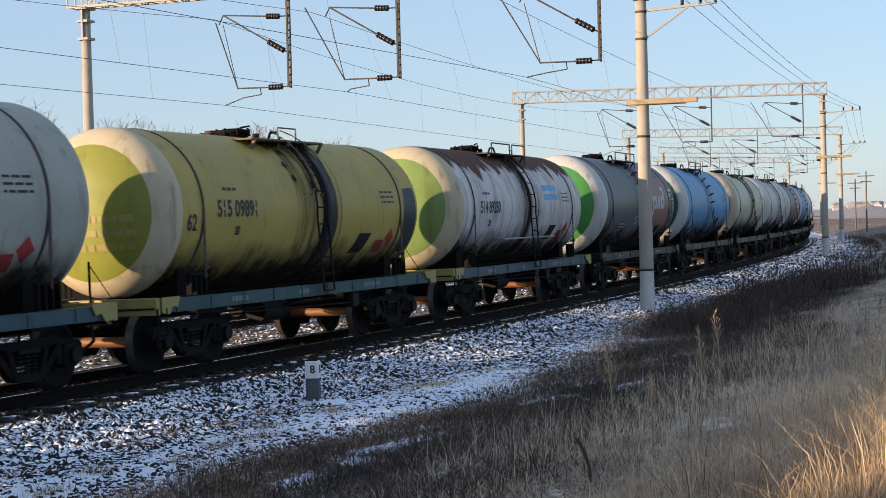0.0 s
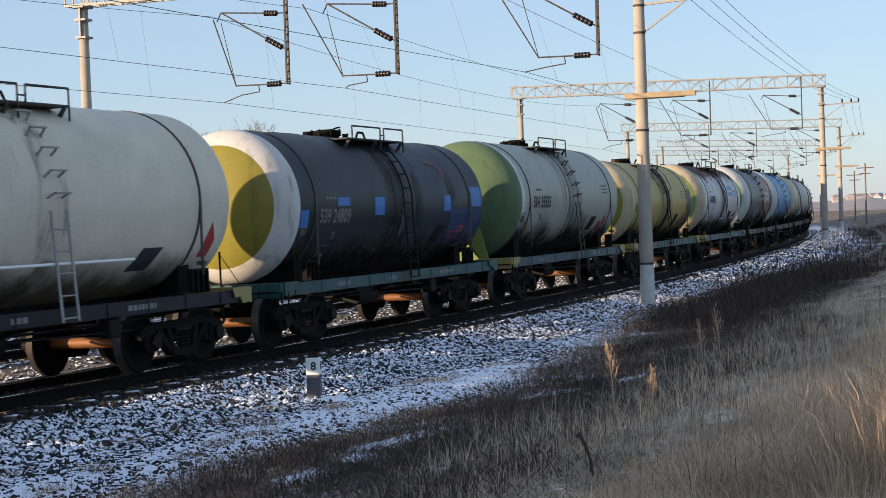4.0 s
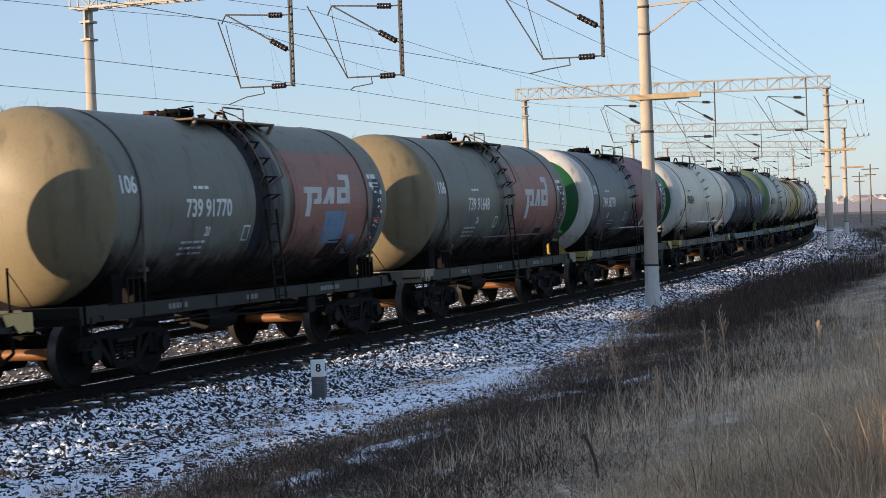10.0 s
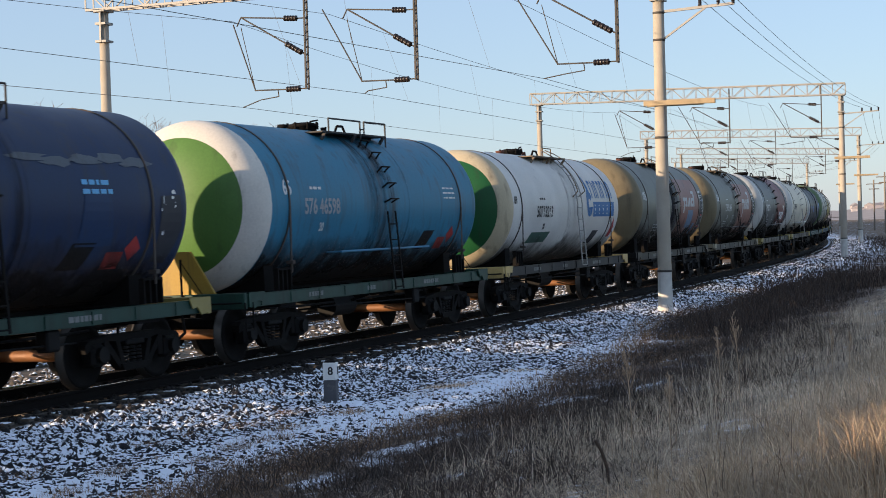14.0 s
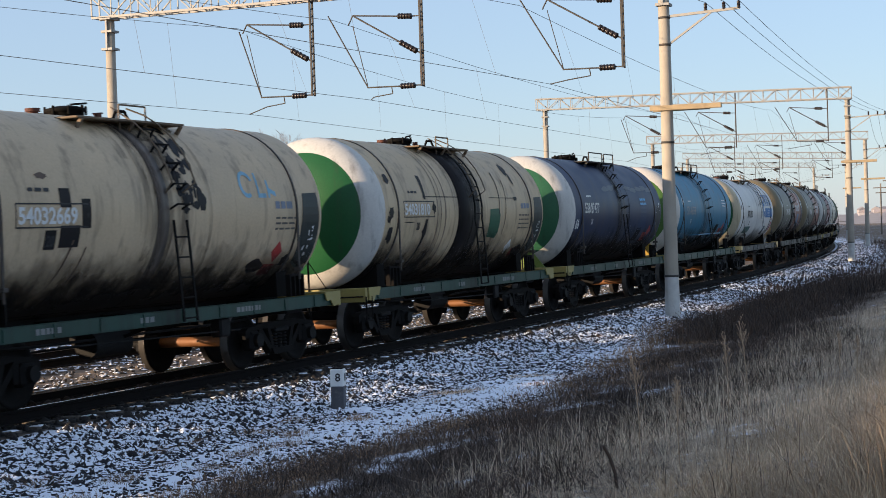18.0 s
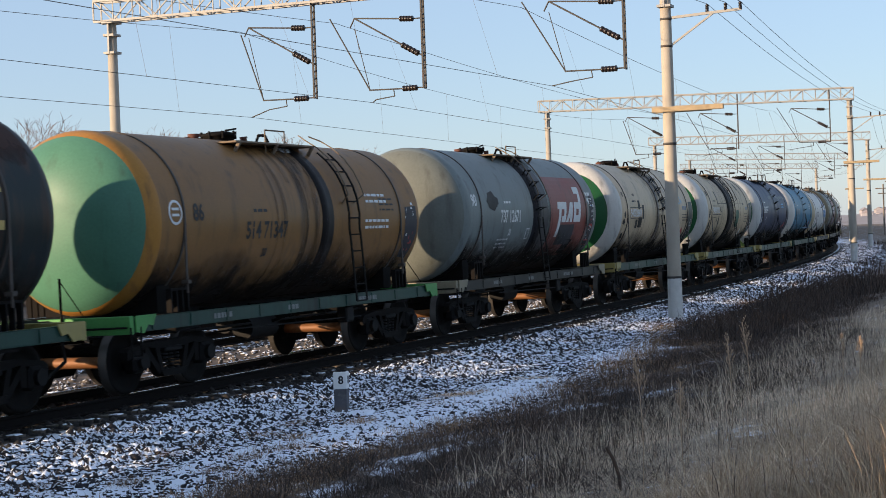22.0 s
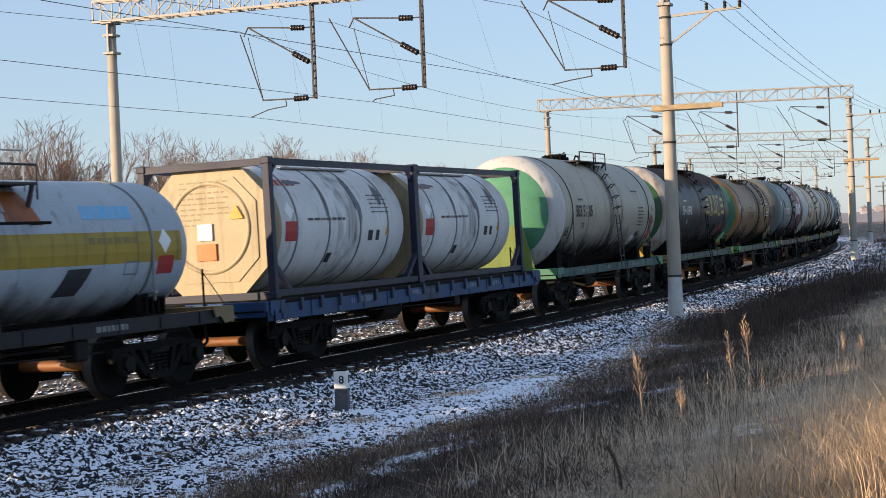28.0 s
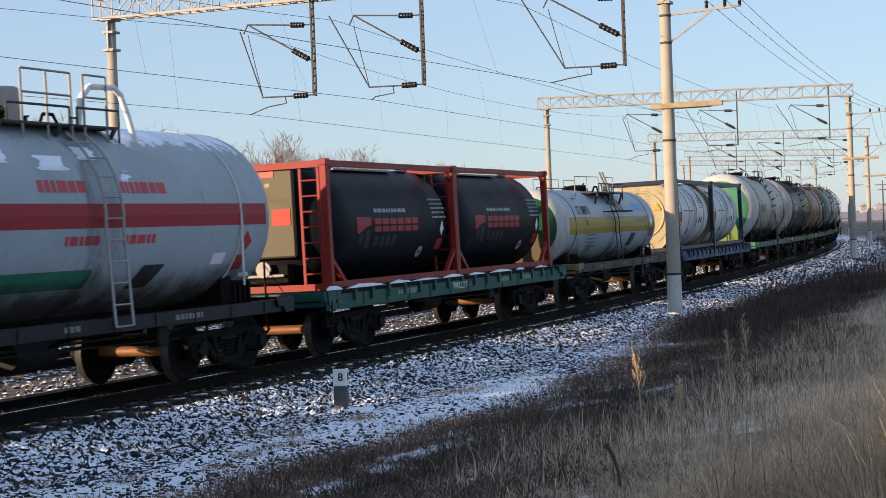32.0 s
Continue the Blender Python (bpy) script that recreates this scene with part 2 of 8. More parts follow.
# ---- ground: one sheet to the horizon ----
def ground_material():
    ma = bpy.data.materials.new("snowy_ground")
    ma.use_nodes = True
    nd, ln = ma.node_tree.nodes, ma.node_tree.links
    bs = nd["Principled BSDF"]
    tc = nd.new("ShaderNodeTexCoord")
    att = nd.new("ShaderNodeAttribute")
    att.attribute_name = "snow"
    n1, n2, n3 = (nd.new("ShaderNodeTexNoise") for _ in range(3))
    for n, sc, de in ((n1, 0.9, 6), (n2, 9.0, 5), (n3, 2.2, 4)):
        n.inputs["Scale"].default_value, n.inputs["Detail"].default_value = sc, de
        n.inputs["Roughness"].default_value = 0.6
        ln.new(tc.outputs["Object"], n.inputs[0])
    a1 = nd.new("ShaderNodeMath")
    a1.operation = "MULTIPLY_ADD"
    ln.new(n2.outputs[0], a1.inputs[0])
    a1.inputs[1].default_value = 0.7
    ln.new(n1.outputs[0], a1.inputs[2])
    a2 = nd.new("ShaderNodeMath")
    a2.operation = "ADD"
    ln.new(a1.outputs[0], a2.inputs[0])
    ln.new(att.outputs["Fac"], a2.inputs[1])
    mr = nd.new("ShaderNodeMapRange")
    mr.inputs[1].default_value, mr.inputs[2].default_value = 1.28, 1.42
    ln.new(a2.outputs[0], mr.inputs[0])
    earth = nd.new("ShaderNodeValToRGB")
    earth.color_ramp.elements[0].position, earth.color_ramp.elements[0].color = 0.3, rgb(76, 62, 50)
    earth.color_ramp.elements[1].position, earth.color_ramp.elements[1].color = 0.7, rgb(124, 105, 86)
    ln.new(n3.outputs[0], earth.inputs[0])
    mx = nd.new("ShaderNodeMix")
    mx.data_type = "RGBA"
    ln.new(mr.outputs[0], mx.inputs[0])
    ln.new(earth.outputs[0], mx.inputs[6])
    mx.inputs[7].default_value = rgb(233, 239, 250)
    oil = nd.new("ShaderNodeAttribute")
    oil.attribute_name = "oil"
    ox = nd.new("ShaderNodeMix")
    ox.data_type = "RGBA"
    ln.new(oil.outputs["Fac"], ox.inputs[0])
    ln.new(mx.outputs[2], ox.inputs[6])
    ox.inputs[7].default_value = rgb(27, 25, 24)
    ln.new(ox.outputs[2], bs.inputs["Base Color"])
    bs.inputs["Roughness"].default_value = 0.9
    bp = nd.new("ShaderNodeBump")
    bp.inputs["Strength"].default_value, bp.inputs["Distance"].default_value = 0.5, 0.06
    ln.new(a1.outputs[0], bp.inputs["Height"])
    ln.new(bp.outputs[0], bs.inputs["Normal"])
    return ma


def rough(s, lat):
    """Unevenness of the ground away from the ballast."""
    k = min(1.0, max(0.0, (-lat - 3.8) / 2.5)) if lat < 0 else min(1.0, max(0.0, (lat - 12) / 4))
    if k <= 0:
        return 0.0
    q = noise.noise((s * 0.35, lat * 0.35, 3.1)) * 0.10 + noise.noise((s * 1.3, lat * 1.3, 7.7)) * 0.05
    return k * q


def ground_z(s, lat):
    return float(profile(lat)) + rough(s, lat)


def edge(s):
    """Where the grass bank begins, from the near track's axis."""
    return np.interp(s, (-14, -9, -8, -6.5, -5, -3.2, -2, 0, 3.2, 8.7, 12, 14.5, 18, 28, 40, 52, 70, 120), (-6.0, -5.55, -5.4, -5.4, -5.75, -5.65, -5.95, -5.8, -5.55, -5.35, -4.7, -4.2, -3.6, -3.6, -3.9, -4.3, -4.6, -5.0))


BARE_SPOTS = ((-8.9, -6.85, 0.6, 0.18), (-7.6, -6.85, 0.5, 0.22), (-6.4, -6.75, 0.6, 0.28), (-2.0, -7.3, 0.8, 0.45), (0.6, -7.1, 0.7, 0.4), (-0.9, -8.2, 0.6, 0.35), (-7.8, -8.5, 0.35, 0.3), (-9.5, -8.6, 0.5, 0.25))


def bare_spot(s, l):
    """Gaps in the weeds at the foot of the bank, where the snow shows."""
    wob = 0.6 * noise.noise((s * 1.7, l * 1.7, 5.0))
    return any(((s - a) / ra) ** 2 + ((l - b) / rb) ** 2 < 1 + 2 * wob for a, b, ra, rb in BARE_SPOTS)


def build_ground():
    ss = np.concatenate([np.arange(-380, -40, 20), np.arange(-40, -16, 1.5), np.arange(-16, 60, 0.5), np.arange(60, 140, 2), np.arange(140, 420, 20)])
    ls = np.concatenate([[-2500, -1200, -600, -300, -160, -90, -60, -40], np.arange(-30, -15, 1.5), np.arange(-15, -1.7, 0.35), [-1.6, -1.35, 0, 1.0, 1.4, 2.4, 3.6, 6, 9, 11.4, 12.5, 13.5, 17, 22, 35, 60, 90, 150, 300]])
    vs, snow, oily = [], [], []
    for s in ss:
        for l in ls:
            p = at(s, l)
            if l < -300:
                p = at(s * (1 + (-l - 300) / 250), l)
            vs.append((p.x, p.y, ground_z(s, l)))
            w = np.interp(l - (float(edge(s)) + 5.7) * (-12 < l < -3.6), (-30, -9.5, -7.5, -6.2, -5.6, -3.5, -1.6, -1.3, 1.5, 2.2, 12, 40), (0.30, 0.32, 0.34, 0.46, 0.74, 0.85, 0.85, 0.0, 0.0, 0.12, 0.15, 0.3))
            if s > 36 and l < -3:
                w = min(w, float(np.interp(s, (36, 60), (0.85, 0.5))))
            if bare_spot(s, l):
                w = 0.62
            snow.append(float(w))
            oily.append(1.0 if -1.45 < l < 1.5 else 0.0)
    n = len(ls)
    fs = [(i * n + j, (i + 1) * n + j, (i + 1) * n + j + 1, i * n + j + 1) for i in range(len(ss) - 1) for j in range(n - 1)]
    # the far country, joined on to the sheet's edges
    far = [(-4800, -4800), (4800, -4800), (4800, 4800), (-4800, 4800)]
    me = bpy.data.meshes.new("ground")
    me.from_pydata(vs, [], fs)
    me.attributes.new("snow", "FLOAT", "POINT").data.foreach_set("value", snow)
    me.attributes.new("oil", "FLOAT", "POINT").data.foreach_set("value", oily)
    me.polygons.foreach_set("use_smooth", [True] * len(fs))
    me.materials.append(ground_material())
    me.update()
    tagged(new("ground", me), "uneven ground with thin snow, dark earth and dry grass beside the railway", "ground", kind="structure")
    plain = bpy.data.meshes.new("far_ground")
    plain.from_pydata([(x, y, -3.0) for x, y in far], [], [(0, 1, 2, 3)])
    plain.materials.append(mat("far_field", rgb(140, 127, 112), 0.95, 0, 0.25, 0.02, 0.3, 0.0, rgb(190, 192, 196), 0.5))
    tagged(new("far_ground", plain), "brown winter fields with traces of snow reaching to the horizon", "ground", kind="structure")


build_ground()


# ---- rails and sleepers ----
RAIL = ((-0.028, 0.0), (0.028, 0.0), (0.037, -0.012), (0.036, -0.04), (0.009, -0.05), (0.009, -0.15), (0.07, -0.165), (0.07, -0.18), (-0.07, -0.18), (-0.07, -0.165), (-0.009, -0.15), (-0.009, -0.05), (-0.036, -0.04), (-0.037, -0.012))


def rail(lat0, off, tilt, s0, s1):
    g = Geo()
    ss = np.arange(s0, s1, 2.0)
    n = len(RAIL)
    bright = (n - 2, n - 1, 0) if off > 0 else (0, 1, 2)          # the running surface and the gauge face
    vs = []
    for s in ss:
        for u, w in RAIL:
            l, z = off + u, w
            vs.append(at(s, lat0 + l * math.cos(tilt) + z * math.sin(tilt), z * math.cos(tilt) - l * math.sin(tilt)))
    g.add(vs, [(k * n + i, k * n + (i + 1) % n, (k + 1) * n + (i + 1) % n, (k + 1) * n + i) for k in range(len(ss) - 1) for i in range(n) if i not in bright], 0)
    g.add(vs, [(k * n + i, k * n + (i + 1) % n, (k + 1) * n + (i + 1) % n, (k + 1) * n + i) for k in range(len(ss) - 1) for i in bright], 1)
    return g


SNOW = mat("settled_snow", rgb(233, 239, 250), 0.9, 0, 0.04, 4, 40, 0.3)
TRACKS = ((0.0, CANT), (5.35, 0.0), (9.6, 0.0))
SLEEPER_MAT = mat("old_concrete", rgb(92, 84, 76), 0.9, 0, 0.2, 4, 50, 0.3, rgb(40, 36, 34), 0.4, by_object=0.15)


def sleeper_geo(tilt):
    g = Geo()
    g.slab(((-1.35, -0.20), (1.35, -0.20), (1.35, -0.40), (-1.35, -0.40)), -0.13, 0.13)
    g.slab(((-1.34, -0.20), (-1.16, -0.20), (-1.19, -0.189), (-1.31, -0.187)), -0.09, 0.05, 1)
    m = Matrix.Rotation(math.pi / 2, 4, "Z")
    g.v = [tuple(m @ Matrix.Rotation(-tilt, 4, "Y").inverted() @ Vector(q)) for q in g.v]
    return g


for k, (lat0, tilt) in enumerate(TRACKS):
    root = tagged(new("railway_track"), ("near", "middle", "far")[k] + " railway track of polished steel rails on concrete sleepers in snowy ballast", "railway track", "railway tracks", "structure")
    for off in (-0.795, 0.795):
        part("rail", rail(lat0, off, tilt, -120, 420), [RAIL_SIDE, RAIL_TOP], root, "rusty steel rail with a polished top")
    me = sleeper_geo(tilt).mesh("sleeper", [SLEEPER_MAT, SNOW])
    lo, hi = ((-24, 130), (-10, 60), (-6, 50))[k]
    s = lo
    while s < hi:
        ob = part("sleeper", me, SLEEPER_MAT, root)
        ob.matrix_basis = placed(s, lat0)
        s += 0.56
    g = Geo()
    for s in list(np.arange(-90, lo, 0.56)) + list(np.arange(hi, 330, 0.56)):
        m = placed(s, lat0)
        g.box(-0.13, 0.13, -1.35, 1.35, -0.40, -0.205, 0, 0, m)
    tagged(part("sleepers_far", g, SLEEPER_MAT, root), kind="stuff")


# ---- ballast stones with snow lying on them ----
def stone_material(name, snow_from, snow_to, cols=(rgb(19, 18, 20), rgb(50, 48, 48))):
    ma = bpy.data.materials.new(name)
    ma.use_nodes = True
    nd, ln = ma.node_tree.nodes, ma.node_tree.links
    bs = nd["Principled BSDF"]
    ge = nd.new("ShaderNodeNewGeometry")
    sx = nd.new("ShaderNodeSeparateXYZ")
    ln.new(ge.outputs["True Normal"], sx.inputs[0])
    tc = nd.new("ShaderNodeTexCoord")
    no = nd.new("ShaderNodeTexNoise")
    no.inputs["Scale"].default_value = 14.0
    ln.new(tc.outputs["Object"], no.inputs[0])
    ad = nd.new("ShaderNodeMath")
    ad.operation = "MULTIPLY_ADD"
    ln.new(no.outputs[0], ad.inputs[0])
    ad.inputs[1].default_value = 0.55
    ln.new(sx.outputs[2], ad.inputs[2])
    mr = nd.new("ShaderNodeMapRange")
    mr.inputs[1].default_value, mr.inputs[2].default_value = snow_from, snow_to
    ln.new(ad.outputs[0], mr.inputs[0])
    col = nd.new("ShaderNodeValToRGB")
    col.color_ramp.elements[0].color, col.color_ramp.elements[1].color = cols
    ln.new(ge.outputs["Random Per Island"], col.inputs[0])
    mx = nd.new("ShaderNodeMix")
    mx.data_type = "RGBA"
    ln.new(mr.outputs[0], mx.inputs[0])
    ln.new(col.outputs[0], mx.inputs[6])
    mx.inputs[7].default_value = rgb(233, 239, 250)
    ln.new(mx.outputs[2], bs.inputs["Base Color"])
    bs.inputs["Roughness"].default_value = 0.9
    return ma


ICO = [(0, 0, 1), (0.894, 0, 0.447), (0.276, 0.851, 0.447), (-0.724, 0.526, 0.447), (-0.724, -0.526, 0.447), (0.276, -0.851, 0.447),
       (0.724, 0.526, -0.447), (-0.276, 0.851, -0.447), (-0.894, 0, -0.447), (-0.276, -0.851, -0.447), (0.724, -0.526, -0.447), (0, 0, -1)]
ICO_F = [(0, 1, 2), (0, 2, 3), (0, 3, 4), (0, 4, 5), (0, 5, 1), (1, 6, 2), (2, 7, 3), (3, 8, 4), (4, 9, 5), (5, 10, 1), (2, 6, 7), (3, 7, 8), (4, 8, 9), (5, 9, 10), (1, 10, 6)]


def scatter_stones(name, count, s_lo, s_hi, l_lo, l_hi, size, seed, ma, label, sink=0.3, bias=1.0):
    """Loose stones lying on the ballast, all in one mesh."""
    r = np.random.RandomState(seed)
    s = s_lo + (s_hi - s_lo) * r.rand(count) ** bias
    l = l_lo + (l_hi - l_lo) * r.rand(count)
    x, y, th = line(s)
    px, py = x - np.sin(th) * l, y + np.cos(th) * l
    rad = size * (0.6 + 0.8 * r.rand(count))
    pz = profile(l) + rad * (r.rand(count) * 0.5 - sink)
    v = np.array(ICO)[None] * (0.65 + 0.6 * r.rand(count, 12, 1)) * rad[:, None, None]
    v *= (0.75 + 0.6 * r.rand(count, 1, 3)) * np.array([1.42, 0.82, 1.05])
    a = np.where(r.rand(count) < 0.5, 2.6 + 0.5 * r.randn(count), r.rand(count) * 6.283)
    ca, sa = np.cos(a)[:, None], np.sin(a)[:, None]
    vx, vy = v[..., 0] * ca - v[..., 1] * sa, v[..., 0] * sa + v[..., 1] * ca
    v = np.stack([vx + px[:, None], vy + py[:, None], v[..., 2] + pz[:, None]], -1).reshape(-1, 3)
    f = (np.array(ICO_F)[None] + 12 * np.arange(count)[:, None, None]).reshape(-1, 3)
    me = bpy.data.meshes.new(name)
    me.vertices.add(len(v))
    me.vertices.foreach_set("co", v.astype(np.float32).ravel())
    me.loops.add(f.size)
    me.loops.foreach_set("vertex_index", f.astype(np.int32).ravel())
    me.polygons.add(len(f))
    me.polygons.foreach_set("loop_start", np.arange(0, f.size, 3, dtype=np.int32))
    me.update(calc_edges=True)
    me.materials.append(ma)
    return tagged(new(name, me), label, "gravel", kind="stuff")


SNOWY = stone_material("snowy_stone", 0.94, 0.99, (rgb(14, 15, 22), rgb(44, 43, 47)))
BARE = stone_material("oily_stone", 1.35, 1.6, (rgb(16, 15, 15), rgb(46, 40, 36)))
STONES = "crushed dark ballast stones half buried in snow"
scatter_stones("ballast_stones", 31000, -16, 34, -3.25, -1.72, 0.046, 1, SNOWY, STONES, 0.4)
scatter_stones("ballast_stones", 9000, -16, 34, -3.9, -3.0, 0.034, 6, SNOWY, STONES, 0.36)
scatter_stones("ballast_stones", 17000, 34, 130, -4.6, -1.62, 0.072, 2, SNOWY, STONES, 0.34)
scatter_stones("ballast_stones", 18000, -16, 90, -1.95, 1.6, 0.05, 3, BARE, "dark oily ballast stones between the sleepers")
# paler, warmer copy of the ballast stone: sunlight is put into its colours
scatter_stones("ballast_stones", 20000, -10, 60, 1.6, 12.5, 0.046, 4, stone_material("sunlit_stone", 0.95, 1.15, (rgb(34, 31, 30), rgb(98, 90, 82))), "grey ballast stones with traces of snow between the tracks")
scatter_stones("loose_stones", 10500, -14, 26, -5.9, -3.4, 0.023, 5, SNOWY, "small dark stones scattered on thin snow", 0.3)


# ---- gantries over the tracks ----
def truss(y0, y1, z0, z1, w=0.45, panels=18):
    g = Geo()
    ys = np.linspace(y0, y1, panels + 1)
    for x in (-w / 2, w / 2):
        for z in (z0, z1):
            g.bar((x, y0, z), (x, y1, z), 0.07, 0.07)
        for i in range(panels):
            a, b = (z0, z1) if i % 2 else (z1, z0)
            g.bar((x, ys[i], a), (x, ys[i + 1], b), 0.035, 0.035)
            g.bar((x, ys[i], z0), (x, ys[i], z1), 0.03, 0.03)
        g.bar((x, y1, z0), (x, y1, z1), 0.04, 0.04)
    for i in range(panels + 1):
        for z in (z0, z1):
            g.bar((-w / 2, ys[i], z), (w / 2, ys[i], z), 0.03, 0.03)
    return g


def insulator_geo(p0, p1, r=0.088, discs=5):
    """A string of porcelain sheds in one piece."""
    p0, p1 = Vector(p0), Vector(p1)
    d = p1 - p0
    prof = [(0.0, 0.0), (0.0, r * 0.45)]
    for i in range(discs):
        a, b = d.length * (i + 0.2) / discs, d.length * (i + 0.8) / discs
        prof += [(a, r * 0.86), (a + 0.002, r), (b - 0.002, r * 0.95), (b, r * 0.86)]
    prof += [(d.length, r * 0.45), (d.length, 0.0)]
    m = Matrix.Translation(p0) @ d.to_track_quat("X", "Z").to_matrix().to_4x4()
    return Geo().lathe(prof, 10, None, m)


def drop_assembly(root, y, ztop, zlow, track, zc, zm, ins=True):
    """A hanging post with a cantilever reaching to the far side, over one track. y: the post; track: the wire's place."""
    g = Geo()
    for x in (-0.09, 0.09):
        g.bar((x, y, zlow), (x, y, ztop), 0.05, 0.05)
    for z in np.arange(zlow + 0.1, ztop, 0.22):
        g.bar((-0.09, y, z), (0.09, y, z + 0.1), 0.03, 0.03)
    part("hanging_post", g, DARKGALV, root, "riveted steel post hanging from the crossbeam")
    tip = (0, y + 2.15, zm + 0.15)
    low = zlow + 0.04
    g = Geo()
    g.rod((0, y, zm), (0, y + 0.3, zm), 0.02).rod((0, y + 0.7, zm + 0.03), tip, 0.022)
    mid = Vector((0, y + 0.12, zm - 1.05)).lerp(Vector(tip), 0.28)
    g.rod((0, y + 0.0, zm - 1.1), (0, y + 0.15, zm - 1.02), 0.025).rod(mid, tip, 0.026)
    g.rod(tip, (0, y + 2.3, zm - 0.12), 0.02)
    part("cantilever", g, DARKGALV, root)
    part("insulator", insulator_geo((0, y + 0.28, zm), (0, y + 0.72, zm + 0.03)), INSUL, root)
    part("insulator", insulator_geo((0, y + 0.14, zm - 1.03), mid), INSUL, root)
    g = Geo()
    g.rod((0, y, low), (0, y + 0.25, low), 0.02).rod((0, y + 0.68, low), (0, y + 1.75, low + 0.02), 0.022)
    g.rod((0, y + 1.72, low), (0, y + 2.95, zm + 0.2) if y < 7 else (0, y + 2.42, zm - 0.05), 0.02).rod((0, y + 1.72, low), (0, y + 2.16, zm - 0.15), 0.012)
    g.path(((0, y + 0.98, low), (0, y + 0.95, low - 0.2), (0, y + 1.55, low - 0.27), (0, track, zc)), 0.016)
    part("steady_arm", g, DARKGALV, root)
    part("insulator", insulator_geo((0, y + 0.23, low), (0, y + 0.70, low)), INSUL, root)


def mast(root, y, z0, z1, r0=0.20, r1=0.145):
    g = Geo()
    g.lathe([(z0, r0), (z1, r1), (z1 + 0.01, 0.0)], 20, None, Matrix.Translation((0, y, 0)) @ Matrix.Rotation(-math.pi / 2, 4, "Y"))
    return part("mast", g, CONCRETE, root, "tapered round concrete mast")


LIMED = mat("whitewash", rgb(196, 194, 188), 0.9, 0, 0.12, 5, 60, 0.2, rgb(120, 110, 98), 0.25, 1.0)
GANTRIES = ((20.0, -3.05, 14.55, (-1.88, 4.1, 7.6), (0.25, 5.75, 9.75), 9.12, 9.12), (71.0, -3.3, 14.3, (-2.2, 3.0, 7.3), (0.1, 5.1, 9.4), 8.90, 9.15),
            (117.5, -3.85, 14.0, (-2.6, 3.0, 7.0), (0.0, 5.0, 9.2), 8.67, 9.02), (161.0, -4.3, 13.0, (-2.8, 2.9, 6.8), (0.0, 5.0, 9.0), 8.62, 9.2), (206.0, -5.0, 13.0, (-3, 2.9, 6.8), (0.0, 5.0, 9.0), 9.05, 9.7))


def gantry(s, right, left, drops, wires, high_right, high_left):
    root = tagged(new("catenary_gantry"), "steel lattice crossbeam on two round concrete masts carrying the overhead wires", "gantry", "gantries over the tracks")
    root.matrix_basis = placed(s, 0)
    for y, dz, zt in ((right, -0.45, high_right), (left, -0.65, high_left)):
        mast(root, y, dz - 0.4, zt)
        g = Geo()
        g.box(-0.28, 0.28, y - 0.2, y + 0.2, zt - 0.06, zt + 0.02, 0, 0.01)
        for x in (-0.2, 0.2):
            g.bar((x, y, zt - 1.0), (x, y, zt), 0.06, 0.06)
        for z in (zt - 1.0, zt - 0.45):
            g.box(-0.22, 0.22, y - 0.19, y + 0.19, z, z + 0.07)
        part("mast_cap", g, GALV, root)
    g = Geo().lathe([(-0.6, 0.207), (0.75, 0.194)], 20, None, Matrix.Translation((0, right, 0)) @ Matrix.Rotation(-math.pi / 2, 4, "Y"))
    part("painted_foot", g, LIMED, root, "whitewashed foot of the mast")
    beam = truss(right - 0.25, left + 0.5, high_right + 0.02, high_right + 0.66, 0.45, 26)
    beam.v = [(x, y, z + (high_left - high_right) * (y - right) / (left - right)) for x, y, z in beam.v]
    part("crossbeam", beam, GALV, root, "galvanised lattice truss")
    for y, w in zip(drops, wires):
        drop_assembly(root, y, high_right + 0.66, 6.38 + 0.03 * (4 - y) * 0.8, w, 6.2 if w < 2 else (6.07 if w < 7 else 5.87), 8.42)
    # wooden arm and steel bracket on the near mast
    m = Matrix.Translation((0, right, 0))
    g = Geo()
    for x in (-0.20, 0.20):
        g.box(x - 0.045, x + 0.045, right - 1.15 if x > 0 else right - 1.55, right + 0.42, 5.26, 5.40, 0, 0.012)
    part("wooden_arm", g, WOOD, root, "pair of weathered wooden boards clamped to the mast")
    g = Geo()
    g.bar((0.0, right + 0.1, 7.82), (0.0, right - 2.08, 7.92), 0.07, 0.07).bar((0, right - 0.1, 7.06), (0, right - 1.3, 7.86), 0.05, 0.05)
    part("bracket", g, GALV, root, "steel bracket arm for the line wires")
    for z, rr in ((7.06, 0.165), (7.8, 0.16), (4.4, 0.185), (0.75, 0.205)):
        h = Geo().lathe([(z - 0.03, rr - 0.02), (z - 0.03, rr), (z + 0.03, rr), (z + 0.03, rr - 0.02)], 20, None, Matrix.Translation((0, right, 0)) @ Matrix.Rotation(-math.pi / 2, 4, "Y"))
        part("clamp_ring", h, DARKGALV, root)
    for d in (1.15, 1.65, 2.05):
        part("insulator", insulator_geo((0, right - d, 7.9), (0, right - d, 8.12), 0.05, 3), INSUL, root)
    return root


for q in GANTRIES:
    gantry(*q)


# ---- overhead wires ----
def wire(name, pts, r, label, mate=WIRE):
    g = Geo()
    g.path(pts, r, 5)
    return g


